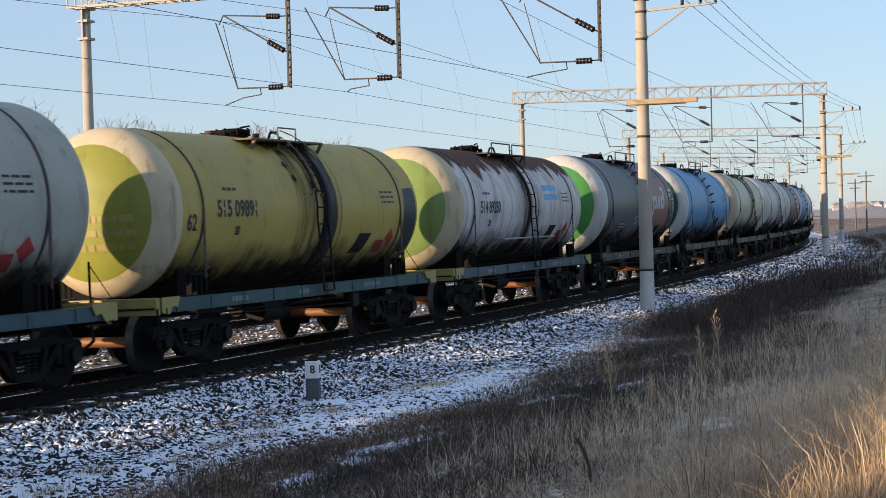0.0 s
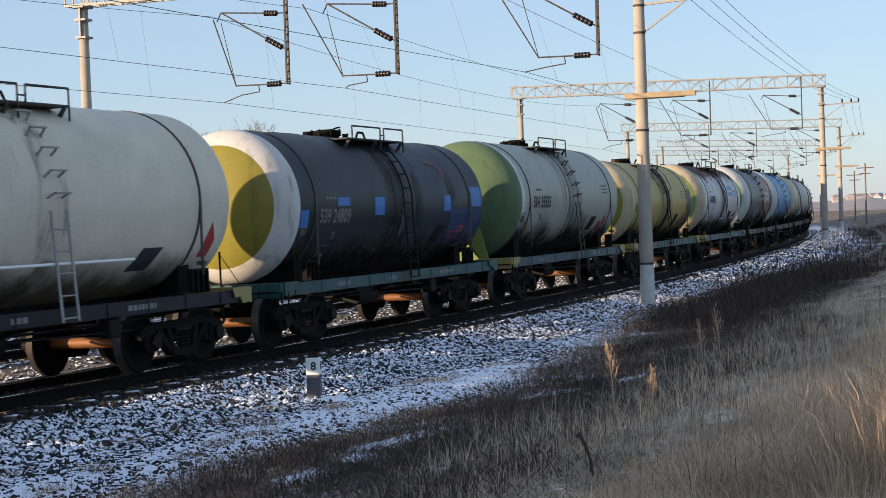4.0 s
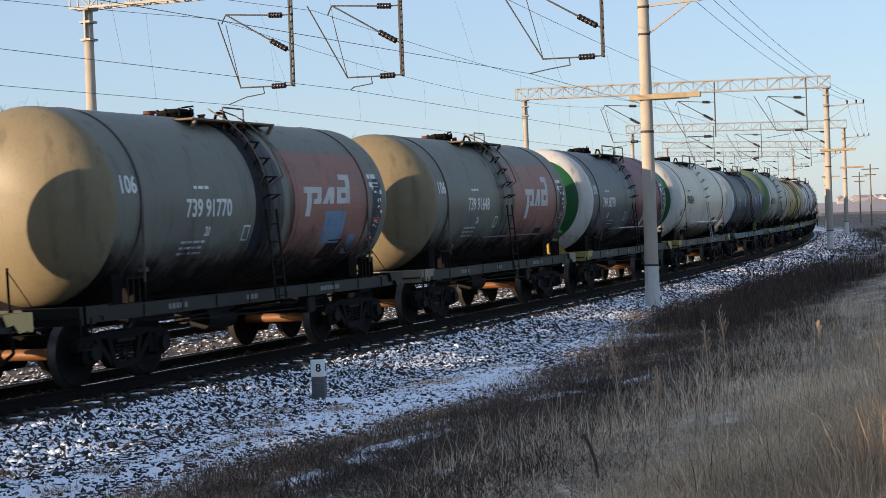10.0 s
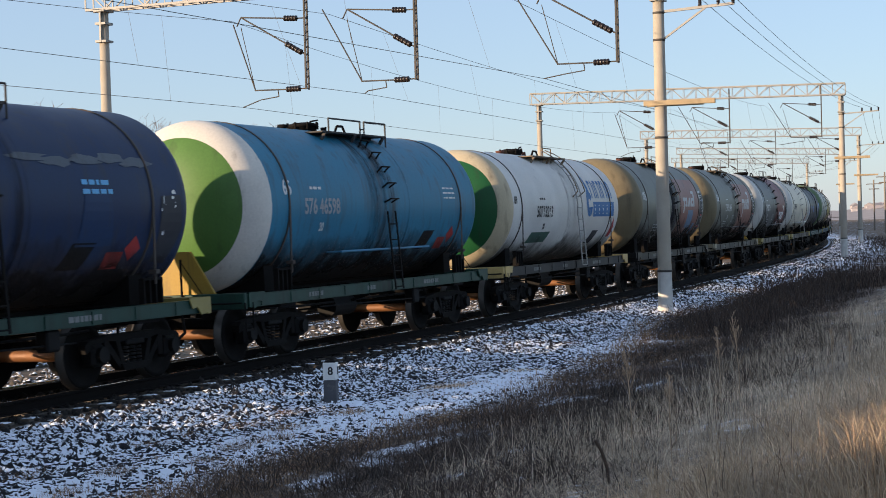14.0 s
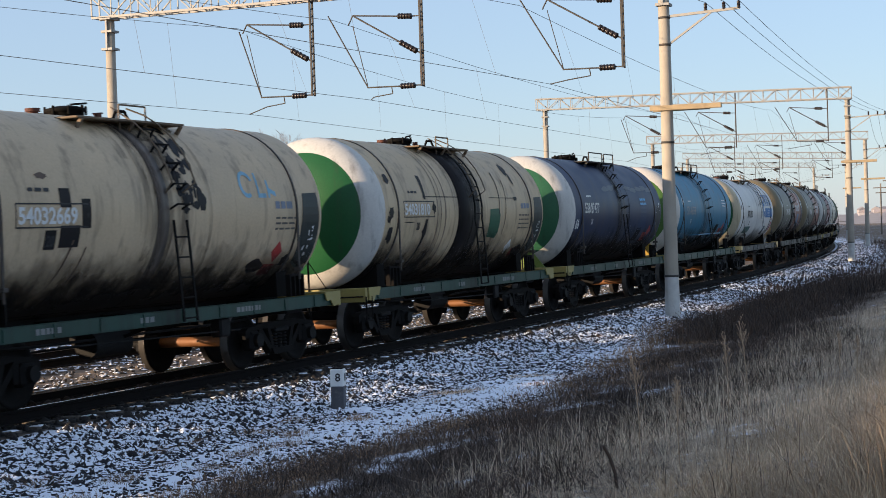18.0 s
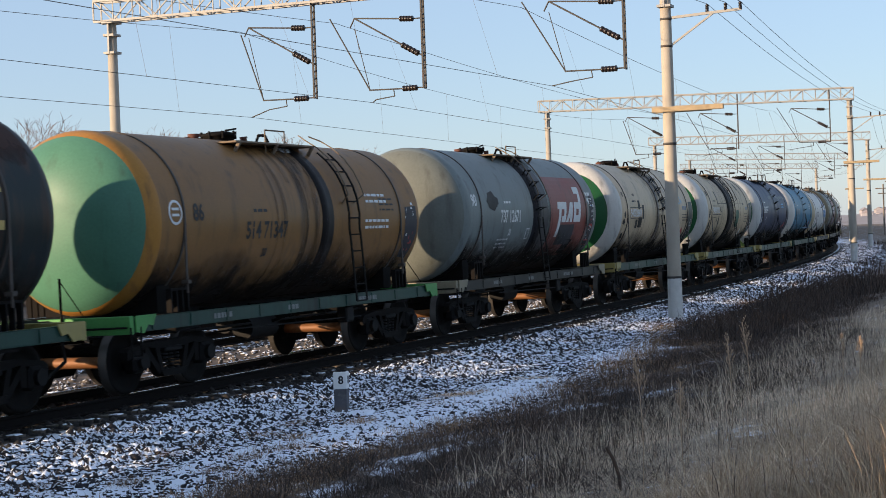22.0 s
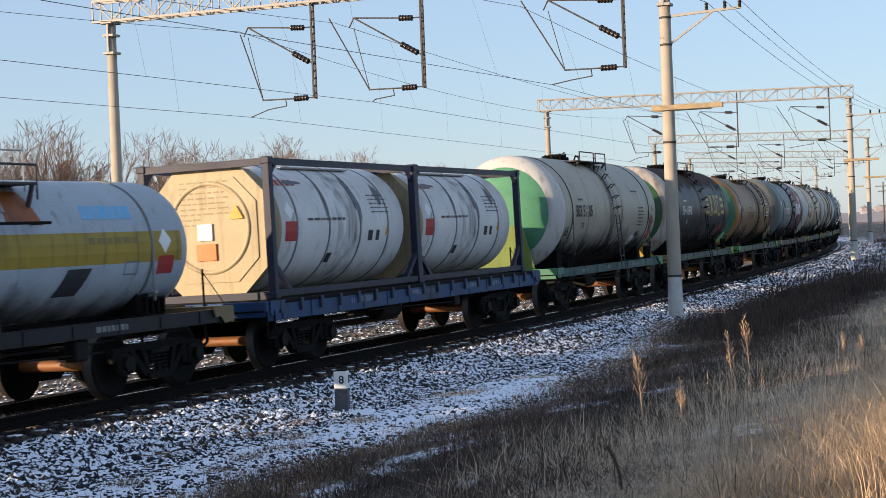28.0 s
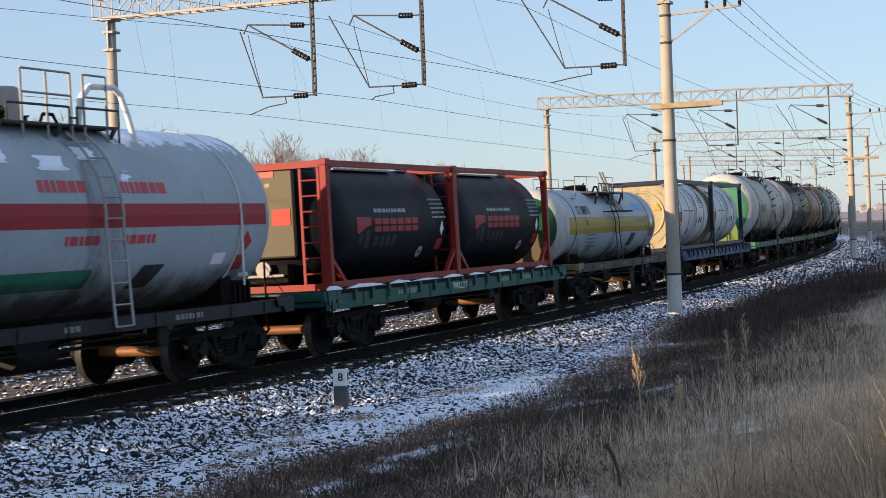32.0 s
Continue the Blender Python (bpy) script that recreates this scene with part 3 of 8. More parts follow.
def wires():
    """Messenger, contact wire and droppers over each track, and three line wires beside."""
    supports = [(-32.0, (2.6, 7.9, 12.8))] + [(q[0], q[4]) for q in GANTRIES] + [(250.0, (0.0, 5.0, 9.0))]
    names = ("near", "middle", "far")
    for k in range(3):
        root = tagged(new("overhead_line"), "contact wire hung from a sagging messenger wire above the " + names[k] + " track", "overhead wire", "overhead wires")
        con, mes = Geo(), Geo()
        for (s0, w0), (s1, w1) in zip(supports, supports[1:]):
            n = 14
            pm, pc = [], []
            for i in range(n + 1):
                t = i / n
                s, l = s0 + (s1 - s0) * t, w0[k] + (w1[k] - w0[k]) * t
                chord = -((s1 - s0) ** 2) / (8 * 682.0) * 4 * t * (1 - t)
                l = l - chord
                pc.append(at(s, l, (6.20, 6.07, 5.87)[k]))
                pm.append(at(s, l + (0.85, 1.1, 0.3)[k] * abs(1 - 2 * t) ** 2, 8.47 - 0.75 * 4 * t * (1 - t)))
            con.path(pc, 0.0075, 5)
            mes.path(pm, 0.0075, 5)
            for i in range(1, n, 2):
                part("dropper", Geo().rod(pc[i], pm[i], 0.004, 4), WIRE, root)
        part("contact_wire", con, WIRE, root)
        part("messenger_wire", mes, WIRE, root)
    for d, z in ((1.15, 8.13), (1.65, 8.13), (2.05, 8.13)):
        pts = []
        for (s0, r0), (s1, r1) in zip([(-32.0, -3.0)] + [(q[0], q[1]) for q in GANTRIES], [(q[0], q[1]) for q in GANTRIES] + [(250.0, -5.4)]):
            for i in range(10):
                t = i / 10
                l = r0 + (r1 - r0) * t + ((s1 - s0) ** 2) / (8 * 682.0) * 4 * t * (1 - t)
                pts.append(at(s0 + (s1 - s0) * t, l - d, z - 0.45 * 4 * t * (1 - t)))
        g = Geo().path(pts, 0.008, 5)
        tagged(part("line_wire", g, WIRE), "thin line wire on the mast brackets", "overhead wire", "line wires")


wires()


# ---- kilometre post ----
def distance_post():
    root = tagged(new("distance_post"), "small concrete post, white top with a black 8, dark base", "marker post")
    root.matrix_basis = placed(-1.75, -3.45, ground_z(-1.75, -3.45) - 0.06) @ pose(0, 0, 0, 0, 0, 14)
    g = Geo().box(-0.085, 0.085, -0.098, 0.098, 0, 0.42, 0, 0.012)
    part("base", g, mat("dark_post_paint", rgb(78, 78, 82), 0.8, 0, 0.2, 8, 60, 0.2, rgb(150, 146, 140), 0.3), root, "dark grey painted lower part")
    g = Geo().box(-0.09, 0.09, -0.103, 0.103, 0.42, 0.68, 0, 0.012)
    part("top", g, WHITE, root, "white painted upper part")
    part("cap", Geo().box(-0.075, 0.075, -0.088, 0.088, 0.68, 0.70, 0, 0.008), STEEL_DARK, root, "dark weathered cap")
    g = Geo().box(-0.32, 0.22, -0.46, 0.18, -0.06, 0.08, 0, 0.02)
    part("footing", g, SNOW, root, "snow-covered concrete footing")
    cu = bpy.data.curves.new("digit", "FONT")
    cu.body, cu.size, cu.align_x, cu.align_y, cu.extrude, cu.offset = "8", 0.165, "CENTER", "CENTER", 0.002, 0.003
    cu.materials.append(BLACK)
    ob = new("digit", cu)
    ob.parent = root
    ob.matrix_basis = Matrix.Translation((-0.094, -0.015, 0.55)) @ pose(0, 0, 0, 90, 0, -90)
    ob2 = new("digit", cu)
    ob2.parent = root
    ob2.matrix_basis = Matrix.Translation((0.0, -0.107, 0.55)) @ pose(0, 0, 0, 90, 0, 0)


distance_post()


# ---- the train ----
def axis(R):
    """Height of a tank's axis above the rails."""
    return 1.13 + R


_shared = {}


def shared(key, make, mats):
    if key not in _shared:
        mats = mats if isinstance(mats, (list, tuple)) else [mats]
        _shared[key] = make().mesh(key[0], mats)
    return _shared[key]


# -- shapes laid on a tank's near flank: u along the wagon, w upwards round the barrel --
def wrap(me, R, zc, x0, z0, lift=0.006):
    """Bends a flat mesh in (u, w) on to the barrel of radius R, its origin at (x0, z0)."""
    a0 = math.asin(max(-1, min(1, (z0 - zc) / R)))
    for q in me.vertices:
        a = a0 + q.co.y / R
        r = R + lift + q.co.z
        q.co = (x0 + q.co.x, -r * math.cos(a), zc + r * math.sin(a))
    me.update()
    return me


def lettering(name, text, size, R, zc, x0, z0, ma, parent, squeeze=0.85):
    cu = bpy.data.curves.new("lettering", "FONT")
    cu.body, cu.size, cu.align_x, cu.resolution_u = text, size, "LEFT", 3
    cu.offset = 0.008 * size / 0.3
    tmp = bpy.data.objects.new("lettering", cu)
    me = bpy.data.meshes.new_from_object(tmp)
    bpy.data.objects.remove(tmp)
    for q in me.vertices:
        q.co.x *= squeeze
    wrap(me, R, zc, x0, z0)
    me.materials.clear()
    me.materials.append(ma)
    return part(name, me, ma, parent)


def patch(name, polys, R, zc, x0, z0, ma, parent, label="", lift=0.006):
    """Flat outlines in (u, w), cut fine enough to follow the barrel."""
    g = Geo()
    for poly in polys:
        g.add([(u, w, 0) for u, w in poly], [tuple(range(len(poly)))])
    me = g.mesh(name, [ma])
    bm = bmesh.new()
    bm.from_mesh(me)
    lo = min(q.co.y for q in bm.verts)
    hi = max(q.co.y for q in bm.verts)
    n = max(1, int((hi - lo) / 0.12))
    for i in range(1, n):
        bmesh.ops.bisect_plane(bm, geom=bm.verts[:] + bm.edges[:] + bm.faces[:], plane_co=(0, lo + (hi - lo) * i / n, 0), plane_no=(0, 1, 0))
    bm.to_mesh(me)
    bm.free()
    wrap(me, R, zc, x0, z0, lift)
    return part(name, me, ma, parent, label)


def rect(u0, u1, w0, w1):
    return ((u0, w0), (u1, w0), (u1, w1), (u0, w1))


def bars(n, u, w, step, seed=1):
    """Rows of small bars in place of writing that cannot be read."""
    r = random.Random(seed)
    out = []
    for i in range(n):
        x = 0.0
        while x < u - 0.05:
            d = min(r.uniform(0.06, 0.22), u - x)
            out.append(rect(x, x + d, -i * step, -i * step + w))
            x += d + 0.04
    return out


def scraps(n, seed):
    """Torn bits of stickers: small uneven quads."""
    r = random.Random(seed)
    out = []
    for _ in range(n):
        u, w, a, b = r.uniform(0.02, 0.4), r.uniform(-0.6, 0.5), r.uniform(0.03, 0.11), r.uniform(0.03, 0.12)
        out.append(((u, w), (u + a, w + r.uniform(-0.03, 0.03)), (u + a * r.uniform(0.6, 1.1), w + b), (u + r.uniform(-0.02, 0.03), w + b * r.uniform(0.6, 1.1))))
    return out


def ragged(u, w, a, b, seed):
    """An uneven blot."""
    r = random.Random(seed)
    n = 14
    return tuple((u + a * math.cos(6.283 * i / n) * r.uniform(0.55, 1.1), w + b * math.sin(6.283 * i / n) * r.uniform(0.55, 1.1)) for i in range(n))


def ring_poly(r0, r1, a0, a1, n=10, cx=0, cy=0, ex=1.0):
    """Pieces of a ring, as quads."""
    out = []
    for i in range(n):
        a, b = a0 + (a1 - a0) * i / n, a0 + (a1 - a0) * (i + 1) / n
        out.append(tuple((cx + ex * r * math.cos(t), cy + r * math.sin(t)) for r, t in ((r0, a), (r1, a), (r1, b), (r0, b))))
    return out


def slanted(polys, k=0.2):
    return [tuple((u + k * w, w) for u, w in q) for q in polys]


# -- running gear --
def wheelset_geo():
    g = Geo()
    g.rod((0, -1.08, 0), (0, 1.08, 0), 0.085, 14, 1)
    for sgn in (-1, 1):
        prof = [(-0.075, 0.09), (-0.075, 0.13), (-0.03, 0.16), (-0.02, 0.36), (-0.065, 0.40), (-0.065, 0.475), (0.045, 0.478), (0.055, 0.505), (0.065, 0.50), (0.065, 0.40), (0.0, 0.36), (0.0, 0.16), (0.09, 0.13), (0.09, 0.09)]
        mis = [0, 0, 0, 0, 0, 2, 2, 2, 0, 0, 0, 0, 0]
        m = Matrix.Translation((0, sgn * 0.79, 0)) @ Matrix.Rotation(-sgn * math.pi / 2, 4, "Z")
        g.lathe(prof, 32, mis, m)
    return g


def side_frame_geo(sgn):
    g = Geo()
    y = sgn * 1.02
    y0, y1 = y - 0.07, y + 0.07
    g.slab(((-0.55, 0.74), (0.55, 0.74), (0.62, 0.66), (0.35, 0.62), (-0.35, 0.62), (-0.62, 0.66)), y0, y1)
    for d in (-1, 1):
        g.slab(((d * 0.55, 0.74), (d * 1.12, 0.68), (d * 1.20, 0.62), (d * 1.20, 0.50), (d * 1.12, 0.52), (d * 1.0, 0.60), (d * 0.62, 0.66)) if d > 0 else tuple(((d * 0.55, 0.74), (d * 1.12, 0.68), (d * 1.20, 0.62), (d * 1.20, 0.50), (d * 1.12, 0.52), (d * 1.0, 0.60), (d * 0.62, 0.66)))[::-1], y0, y1)
        g.slab(((d * 0.36, 0.64), (d * 0.46, 0.64), (d * 0.34, 0.30), (d * 0.24, 0.30)), y0, y1)
        g.bar((d * 0.70, y, 0.64), (d * 0.34, y, 0.27), 0.13, 0.10)
        g.slab(((d * 0.62, 0.64), (d * 0.74, 0.64), (d * 0.74, 0.36), (d * 0.62, 0.36)), y0, y1)
    g.slab(((-0.36, 0.30), (0.36, 0.30), (0.30, 0.20), (-0.30, 0.20)), y0 - 0.02, y1 + 0.02)
    return g


def springs_geo(sgn):
    g = Geo()
    y = sgn * 1.02
    for x in (-0.16, 0.0, 0.16):
        for k in range(5):
            z = 0.30 + k * 0.052
            g.rod((x, y, z), (x, y, z + 0.03), 0.066, 10)
    g.box(-0.24, 0.24, y - 0.10, y + 0.10, 0.56, 0.64, 0, 0.02)
    return g


def axlebox_geo():
    g = Geo()
    g.box(-0.16, 0.16, -0.12, 0.12, -0.17, 0.15, 0, 0.05)
    g.rod((0, 0.10, 0), (0, 0.19, 0), 0.115, 14).rod((0, -0.10, 0), (0, -0.19, 0), 0.115, 14)
    return g


def bolster_geo():
    g = Geo()
    g.box(-0.22, 0.22, -1.05, 1.05, 0.52, 0.70, 0, 0.04)
    g.rod((0, 0, 0.68), (0, 0, 0.86), 0.28, 16)
    for d in (-1, 1):
        g.bar((d * 0.42, -0.85, 0.42), (d * 0.42, 0.85, 0.42), 0.09, 0.09)
        for y in (-0.79, 0.79):
            g.box(d * 0.40 - 0.04, d * 0.40 + 0.05, y - 0.06, y + 0.06, 0.30, 0.58)
    return g


def bogie(parent, x, wheel_list):
    b = part("bogie", shared(("bogie",), bolster_geo, STEEL_DARK), STEEL_DARK, parent, "sooty two-axle bogie", pose(x, 0, 0))
    for sgn in (-1, 1):
        part("side_frame", shared(("side_frame", sgn), lambda: side_frame_geo(sgn), STEEL_DARK), STEEL_DARK, b)
        part("spring", shared(("spring", sgn), lambda: springs_geo(sgn), STEEL_OILY), STEEL_OILY, b)
        for d in (-0.925, 0.925):
            part("axle_box", shared(("axle_box",), axlebox_geo, STEEL_OILY), STEEL_OILY, b, "", pose(d, sgn * 1.02, 0.475))
    for k, d in enumerate((-0.925, 0.925)):
        w = part("wheelset", shared(("wheelset",), wheelset_geo, [STEEL_DARK, AXLE, TREAD]), STEEL_DARK, b, "steel wheelset with a rust-brown axle and bright treads", pose(d, 0, 0.475))
        wheel_list.append((k, w))
    return b


WHEELS = []
MOVING = []          # thing, place of its middle along the line at 16 s, half distance of its pivots


def coupler(parent, half, d):
    def make():
        g = Geo()
        g.box(0, 0.55, -0.10, 0.10, 0.96, 1.14, 0, 0.03).box(0.40, 0.68, -0.20, 0.16, 0.90, 1.18, 0, 0.05)
        g.box(0.55, 0.80, 0.02, 0.16, 0.94, 1.14, 0, 0.04)
        g.path(((0.1, 0.25, 0.9), (0.1, 0.3, 0.55), (0.55, 0.3, 0.35)), 0.025)
        return g
    part("coupler", shared(("coupler",), make, STEEL_OILY), STEEL_OILY, parent, "", pose(half - 0.62, 0, 0) if d > 0 else pose(-half + 0.62, 0, 0, 0, 0, 180))


SILL_INK = mat("faded_white_ink", rgb(112, 114, 113), 0.7, 0, 0.15, 6, 60, 0.03)


def underframe(root, frame_ma, half, pivot, end_ma=None, deep=0.21, full=True):
    end_ma = end_ma or frame_ma
    e = half - 0.60
    for sgn in (-1, 1):
        def make(s=sgn):
            g = Geo()
            y = s * 1.42
            g.box(-e, e, min(y, y - s * 0.03), max(y, y - s * 0.03), 1.13 - deep, 1.13, 0, 0.006)
            for z in (1.13 - deep, 1.115):
                g.box(-e, e, min(y, y - s * 0.12), max(y, y - s * 0.12), z, z + 0.015)
            for x in np.arange(-e + 0.5, e, 1.05):
                g.box(x - 0.02, x + 0.02, min(y, y + s * 0.014), max(y, y + s * 0.014), 1.13 - deep + 0.02, 1.11)
            return g
        part("side_sill", shared(("side_sill", sgn, half, frame_ma.name), make, frame_ma), frame_ma, root, "painted steel side sill")

    def sill_marks():
        g, q = Geo(), random.Random(int(half * 10))
        for x0, n in ((-3.2, 5), (-0.8, 3), (1.9, 7)):
            x = x0
            for _ in range(n):
                d = q.uniform(0.05, 0.12)
                g.box(x, x + d, -1.424, -1.4205, 0.985, 1.065)
                x += d + 0.03
        return g
    part("sill_writing", shared(("sill_writing", half), sill_marks, SILL_INK), SILL_INK, root, "faded white numbers along the sill")

    def centre():
        g = Geo()
        g.box(-e, e, -0.22, 0.22, 0.90, 1.16, 0, 0.01)
        for x in (-pivot, pivot):
            g.box(x - 0.3, x + 0.3, -1.38, 1.38, 0.86, 1.12, 0, 0.03)
        for x in (-1.6, 0.0, 1.6):
            g.box(x - 0.06, x + 0.06, -1.38, 1.38, 0.94, 1.10)
        return g
    part("centre_sill", shared(("centre_sill", half, pivot), centre, STEEL_DARK), STEEL_DARK, root)

    def brakes():
        g = Geo()
        g.rod((-1.2, -0.75, 0.72), (-0.3, -0.75, 0.72), 0.20, 14).rod((0.5, 0.6, 0.72), (1.0, 0.6, 0.72), 0.17, 14)
        g.path(((-e + 0.1, -0.6, 0.86), (-pivot + 1.4, -0.9, 0.80), (pivot - 1.4, -0.9, 0.80), (e - 0.1, -0.6, 0.86)), 0.022)
        g.path(((-2.4, 0.4, 0.62), (2.4, 0.4, 0.62)), 0.02)
        g.path(((-2.6, -1.30, 0.78), (2.2, -1.30, 0.70)), 0.014)
        g.bar((-0.5, -1.3, 0.9), (-0.5, -0.7, 0.72), 0.03, 0.05).bar((0.7, -1.3, 0.9), (0.7, 0.6, 0.72), 0.03, 0.05)
        g.box(1.5, 1.8, -1.36, -1.15, 0.62, 0.92, 0, 0.03)
        return g
    part("brake_gear", shared(("brake_gear", half, pivot), brakes, STEEL_OILY), STEEL_OILY, root)
    for d in (-1, 1):
        def beam(q=d):
            g = Geo()
            x = q * e
            g.box(min(x, x + q * 0.10), max(x, x + q * 0.10), -1.44, 1.44, 0.90, 1.16, 0, 0.01)
            g.slab(((x - q * 0.02, 0.93), (x - q * 0.02, 1.16), (x - q * 0.55, 1.16), (x - q * 0.46, 1.0), (x - q * 0.33, 1.02), (x - q * 0.22, 0.90))[::1 if q < 0 else -1], -1.462, -1.44)
            return g
        part("end_beam", shared(("end_beam", d, half, end_ma.name), beam, end_ma), end_ma, root)
        coupler(root, half, d)
    def lever():
        g = Geo()
        x = -e - 0.12
        g.rod((x, -0.3, 0.95), (x, -0.3, 1.74), 0.02).rod((x, -0.3, 1.70), (x + 0.1, -0.62, 1.16), 0.008)
        g.rod((x, -1.46, 0.55), (x, -1.46, 1.0), 0.016).rod((x + 0.25, -1.46, 0.55), (x + 0.25, -1.46, 1.0), 0.016).rod((x, -1.46, 0.56), (x + 0.25, -1.46, 0.56), 0.02)
        g.rod((x, -1.4, 1.0), (x, 1.2, 0.98), 0.015)
        return g
    part("step_and_pole", shared(("step_and_pole", half), lever, STEEL_DARK), STEEL_DARK, root, "thin upright grab pole above a wagon step")
    for x in (-pivot, pivot):
        bogie(root, x, WHEELS)


# -- tanks --
def barrel_geo(R, zones):
    """zones: (x0, x1, material slot) from back to front."""
    g = Geo()
    prof, mis = [(zones[0][0], R)], []
    for x0, x1, mi in zones:
        n = max(1, int((x1 - x0) / 1.0))
        for i in range(n):
            prof.append((x0 + (x1 - x0) * (i + 1) / n, R))
            mis.append(mi)
    g.lathe(prof, 56, mis, Matrix.Translation((0, 0, axis(R))))
    return g


DISH = 0.85          # fullness of a dished end: 1 is an ellipse


def head_geo(R, d, x0, depth=0.68, ring=0.74):
    """A dished tank end: a rim band and the disc inside it."""
    g = Geo()
    prof, mis = [(x0, R)], []
    split = math.acos(min(1.0, ring) ** (1 / DISH))
    angles = [split * i / 9 for i in range(1, 10)] + [split + (math.pi / 2 - split) * i / 9 for i in range(1, 10)]
    for i, a in enumerate(angles):
        r = R * max(0.0, math.cos(a)) ** DISH if i < 17 else 0.0
        prof.append((x0 + d * depth * math.sin(a), r))
        mis.append(0 if i < 9 else 1)
    g.lathe(prof, 64, mis, Matrix.Translation((0, 0, axis(R))))
    return g


def ring_geo(R, x, w, t=0.012):
    g = Geo()
    g.lathe([(x - w / 2, R + 0.001), (x - w / 2, R + t), (x + w / 2, R + t), (x + w / 2, R + 0.001)], 56, None, Matrix.Translation((0, 0, axis(R))))
    return g


def strap_geo(R, x, w=0.055):
    """A hoop over the tank whose ends hang straight down to the saddle."""
    g = ring_geo(R, x, w, 0.014)
    zc = axis(R)
    for sgn in (-1, 1):
        y = sgn * (R + 0.008)
        g.bar((x, y, zc - 0.05), (x, y * 0.985, zc - R * 0.66), w, 0.014)
        g.rod((x, y * 0.985, zc - R * 0.60), (x, y * 0.985, zc - R * 0.80), 0.022, 6)
        g.box(x - 0.05, x + 0.05, min(y * 0.93, y * 1.02), max(y * 0.93, y * 1.02), zc - R * 0.70, zc - R * 0.66, 0, 0.006)
    return g


def saddle_geo(R, x):
    g = Geo()
    lo, n = 1.14, 12
    top = []
    for i in range(n + 1):
        a = math.radians(-90 - 46 + 92 * i / n)
        top.append((R * math.cos(a), axis(R) + R * math.sin(a) + 0.004))
    w = 0.17
    vs = [(x + d, y, z) for d in (-w, w) for y, zt in top for z in (lo, max(zt, lo + 0.02))]
    m = 2 * (n + 1)
    fs = []
    for i in range(n):
        k = 2 * i
        fs += [(k, k + 1, k + 3, k + 2), (m + k, m + k + 2, m + k + 3, m + k + 1), (k + 1, m + k + 1, m + k + 3, k + 3)]
    fs += [(0, m, m + 1, 1), (2 * n, 2 * n + 1, m + 2 * n + 1, m + 2 * n)]
    return g.add(vs, fs)


def bracket_geo(R, x, sgn):
    """The saddle's bolted flange on one side: a shelf with ribs down to the frame."""
    g = Geo()
    z = axis(R) - R * 0.74
    pts = [(x - 0.25, z), (x - 0.25, 1.14)]
    for k in range(4):
        a = x - 0.25 + 0.155 * k
        pts += [(a + 0.035, 1.14)] + ([(a + 0.035, z - 0.035), (a + 0.155, z - 0.035), (a + 0.155, 1.14)] if k < 3 else [])
    pts.append((pts[-1][0], z))
    y = sgn * R * 0.87
    return g.slab(pts, min(y, y + sgn * 0.09), max(y, y + sgn * 0.09))


def ladder_geo(R, x, w=0.42, bottom=1.0, top_a=62):
    """Runs up the near flank and round to the top."""
    g = Geo()
    pts = [(-(R + 0.16), bottom), (-(R + 0.10), axis(R) - 0.35)]
    for a in range(-8, top_a, 10):
        q = math.radians(a)
        pts.append((-(R + 0.10) * math.cos(q), axis(R) + (R + 0.10) * math.sin(q)))
    for dx in (-w / 2, w / 2):
        for (ya, za), (yb, zb) in zip(pts, pts[1:]):
            g.bar((x + dx, ya, za), (x + dx, yb, zb), 0.05, 0.02)
    total = 0.0
    for (ya, za), (yb, zb) in zip(pts, pts[1:]):
        L = math.hypot(yb - ya, zb - za)
        while total < L:
            t = total / L
            g.rod((x - w / 2, ya + (yb - ya) * t, za + (zb - za) * t), (x + w / 2, ya + (yb - ya) * t, za + (zb - za) * t), 0.014, 5)
            total += 0.30
        total -= L
    return g


def steps_geo(R, x):
    """Hooked step brackets welded to the barrel above a short ladder."""
    g = Geo()
    z0 = axis(R)
    for a in (3, 14, 26, 38, 50):
        q = math.radians(a)
        ya, za = -R * math.cos(q), z0 + R * math.sin(q)
        yb, zb = -(R + 0.14) * math.cos(q), z0 + (R + 0.14) * math.sin(q)
        for dx in (-0.16, 0.16):
            g.bar((x + dx, ya, za - 0.06), (x + dx, yb, zb), 0.03, 0.025)
        g.box(x - 0.175, x + 0.175, yb - 0.03, yb + 0.03, zb - 0.015, zb + 0.010, 0, 0.004)
    for dx in (-0.18, 0.18):
        g.bar((x + dx, -(R + 0.16), 0.95), (x + dx, -(R + 0.06), z0 - 0.15), 0.045, 0.02)
    for z in np.arange(1.0, z0 - 0.2, 0.3):
        y = -(R + 0.16) + 0.1 * (z - 0.95) / (z0 - 1.1)
        g.rod((x - 0.18, y, z), (x + 0.18, y, z), 0.013, 5)
    return g


def platform_geo(R, x0, x1, sgn):
    """A slatted walkway on brackets, on one side of the tank's top."""
    g = Geo()
    z = axis(R) + R - 0.13
    y0, y1 = sgn * 0.45, sgn * 0.92
    g.box(x0, x1, min(y0, y1), max(y0, y1), z, z + 0.035, 0, 0.008)
    for x in (x0 + 0.1, (x0 + x1) / 2, x1 - 0.1):
        g.bar((x, y1, z), (x, y1 - sgn * 0.1, axis(R) + math.sqrt(R * R - 0.72)), 0.05, 0.05)
    return g


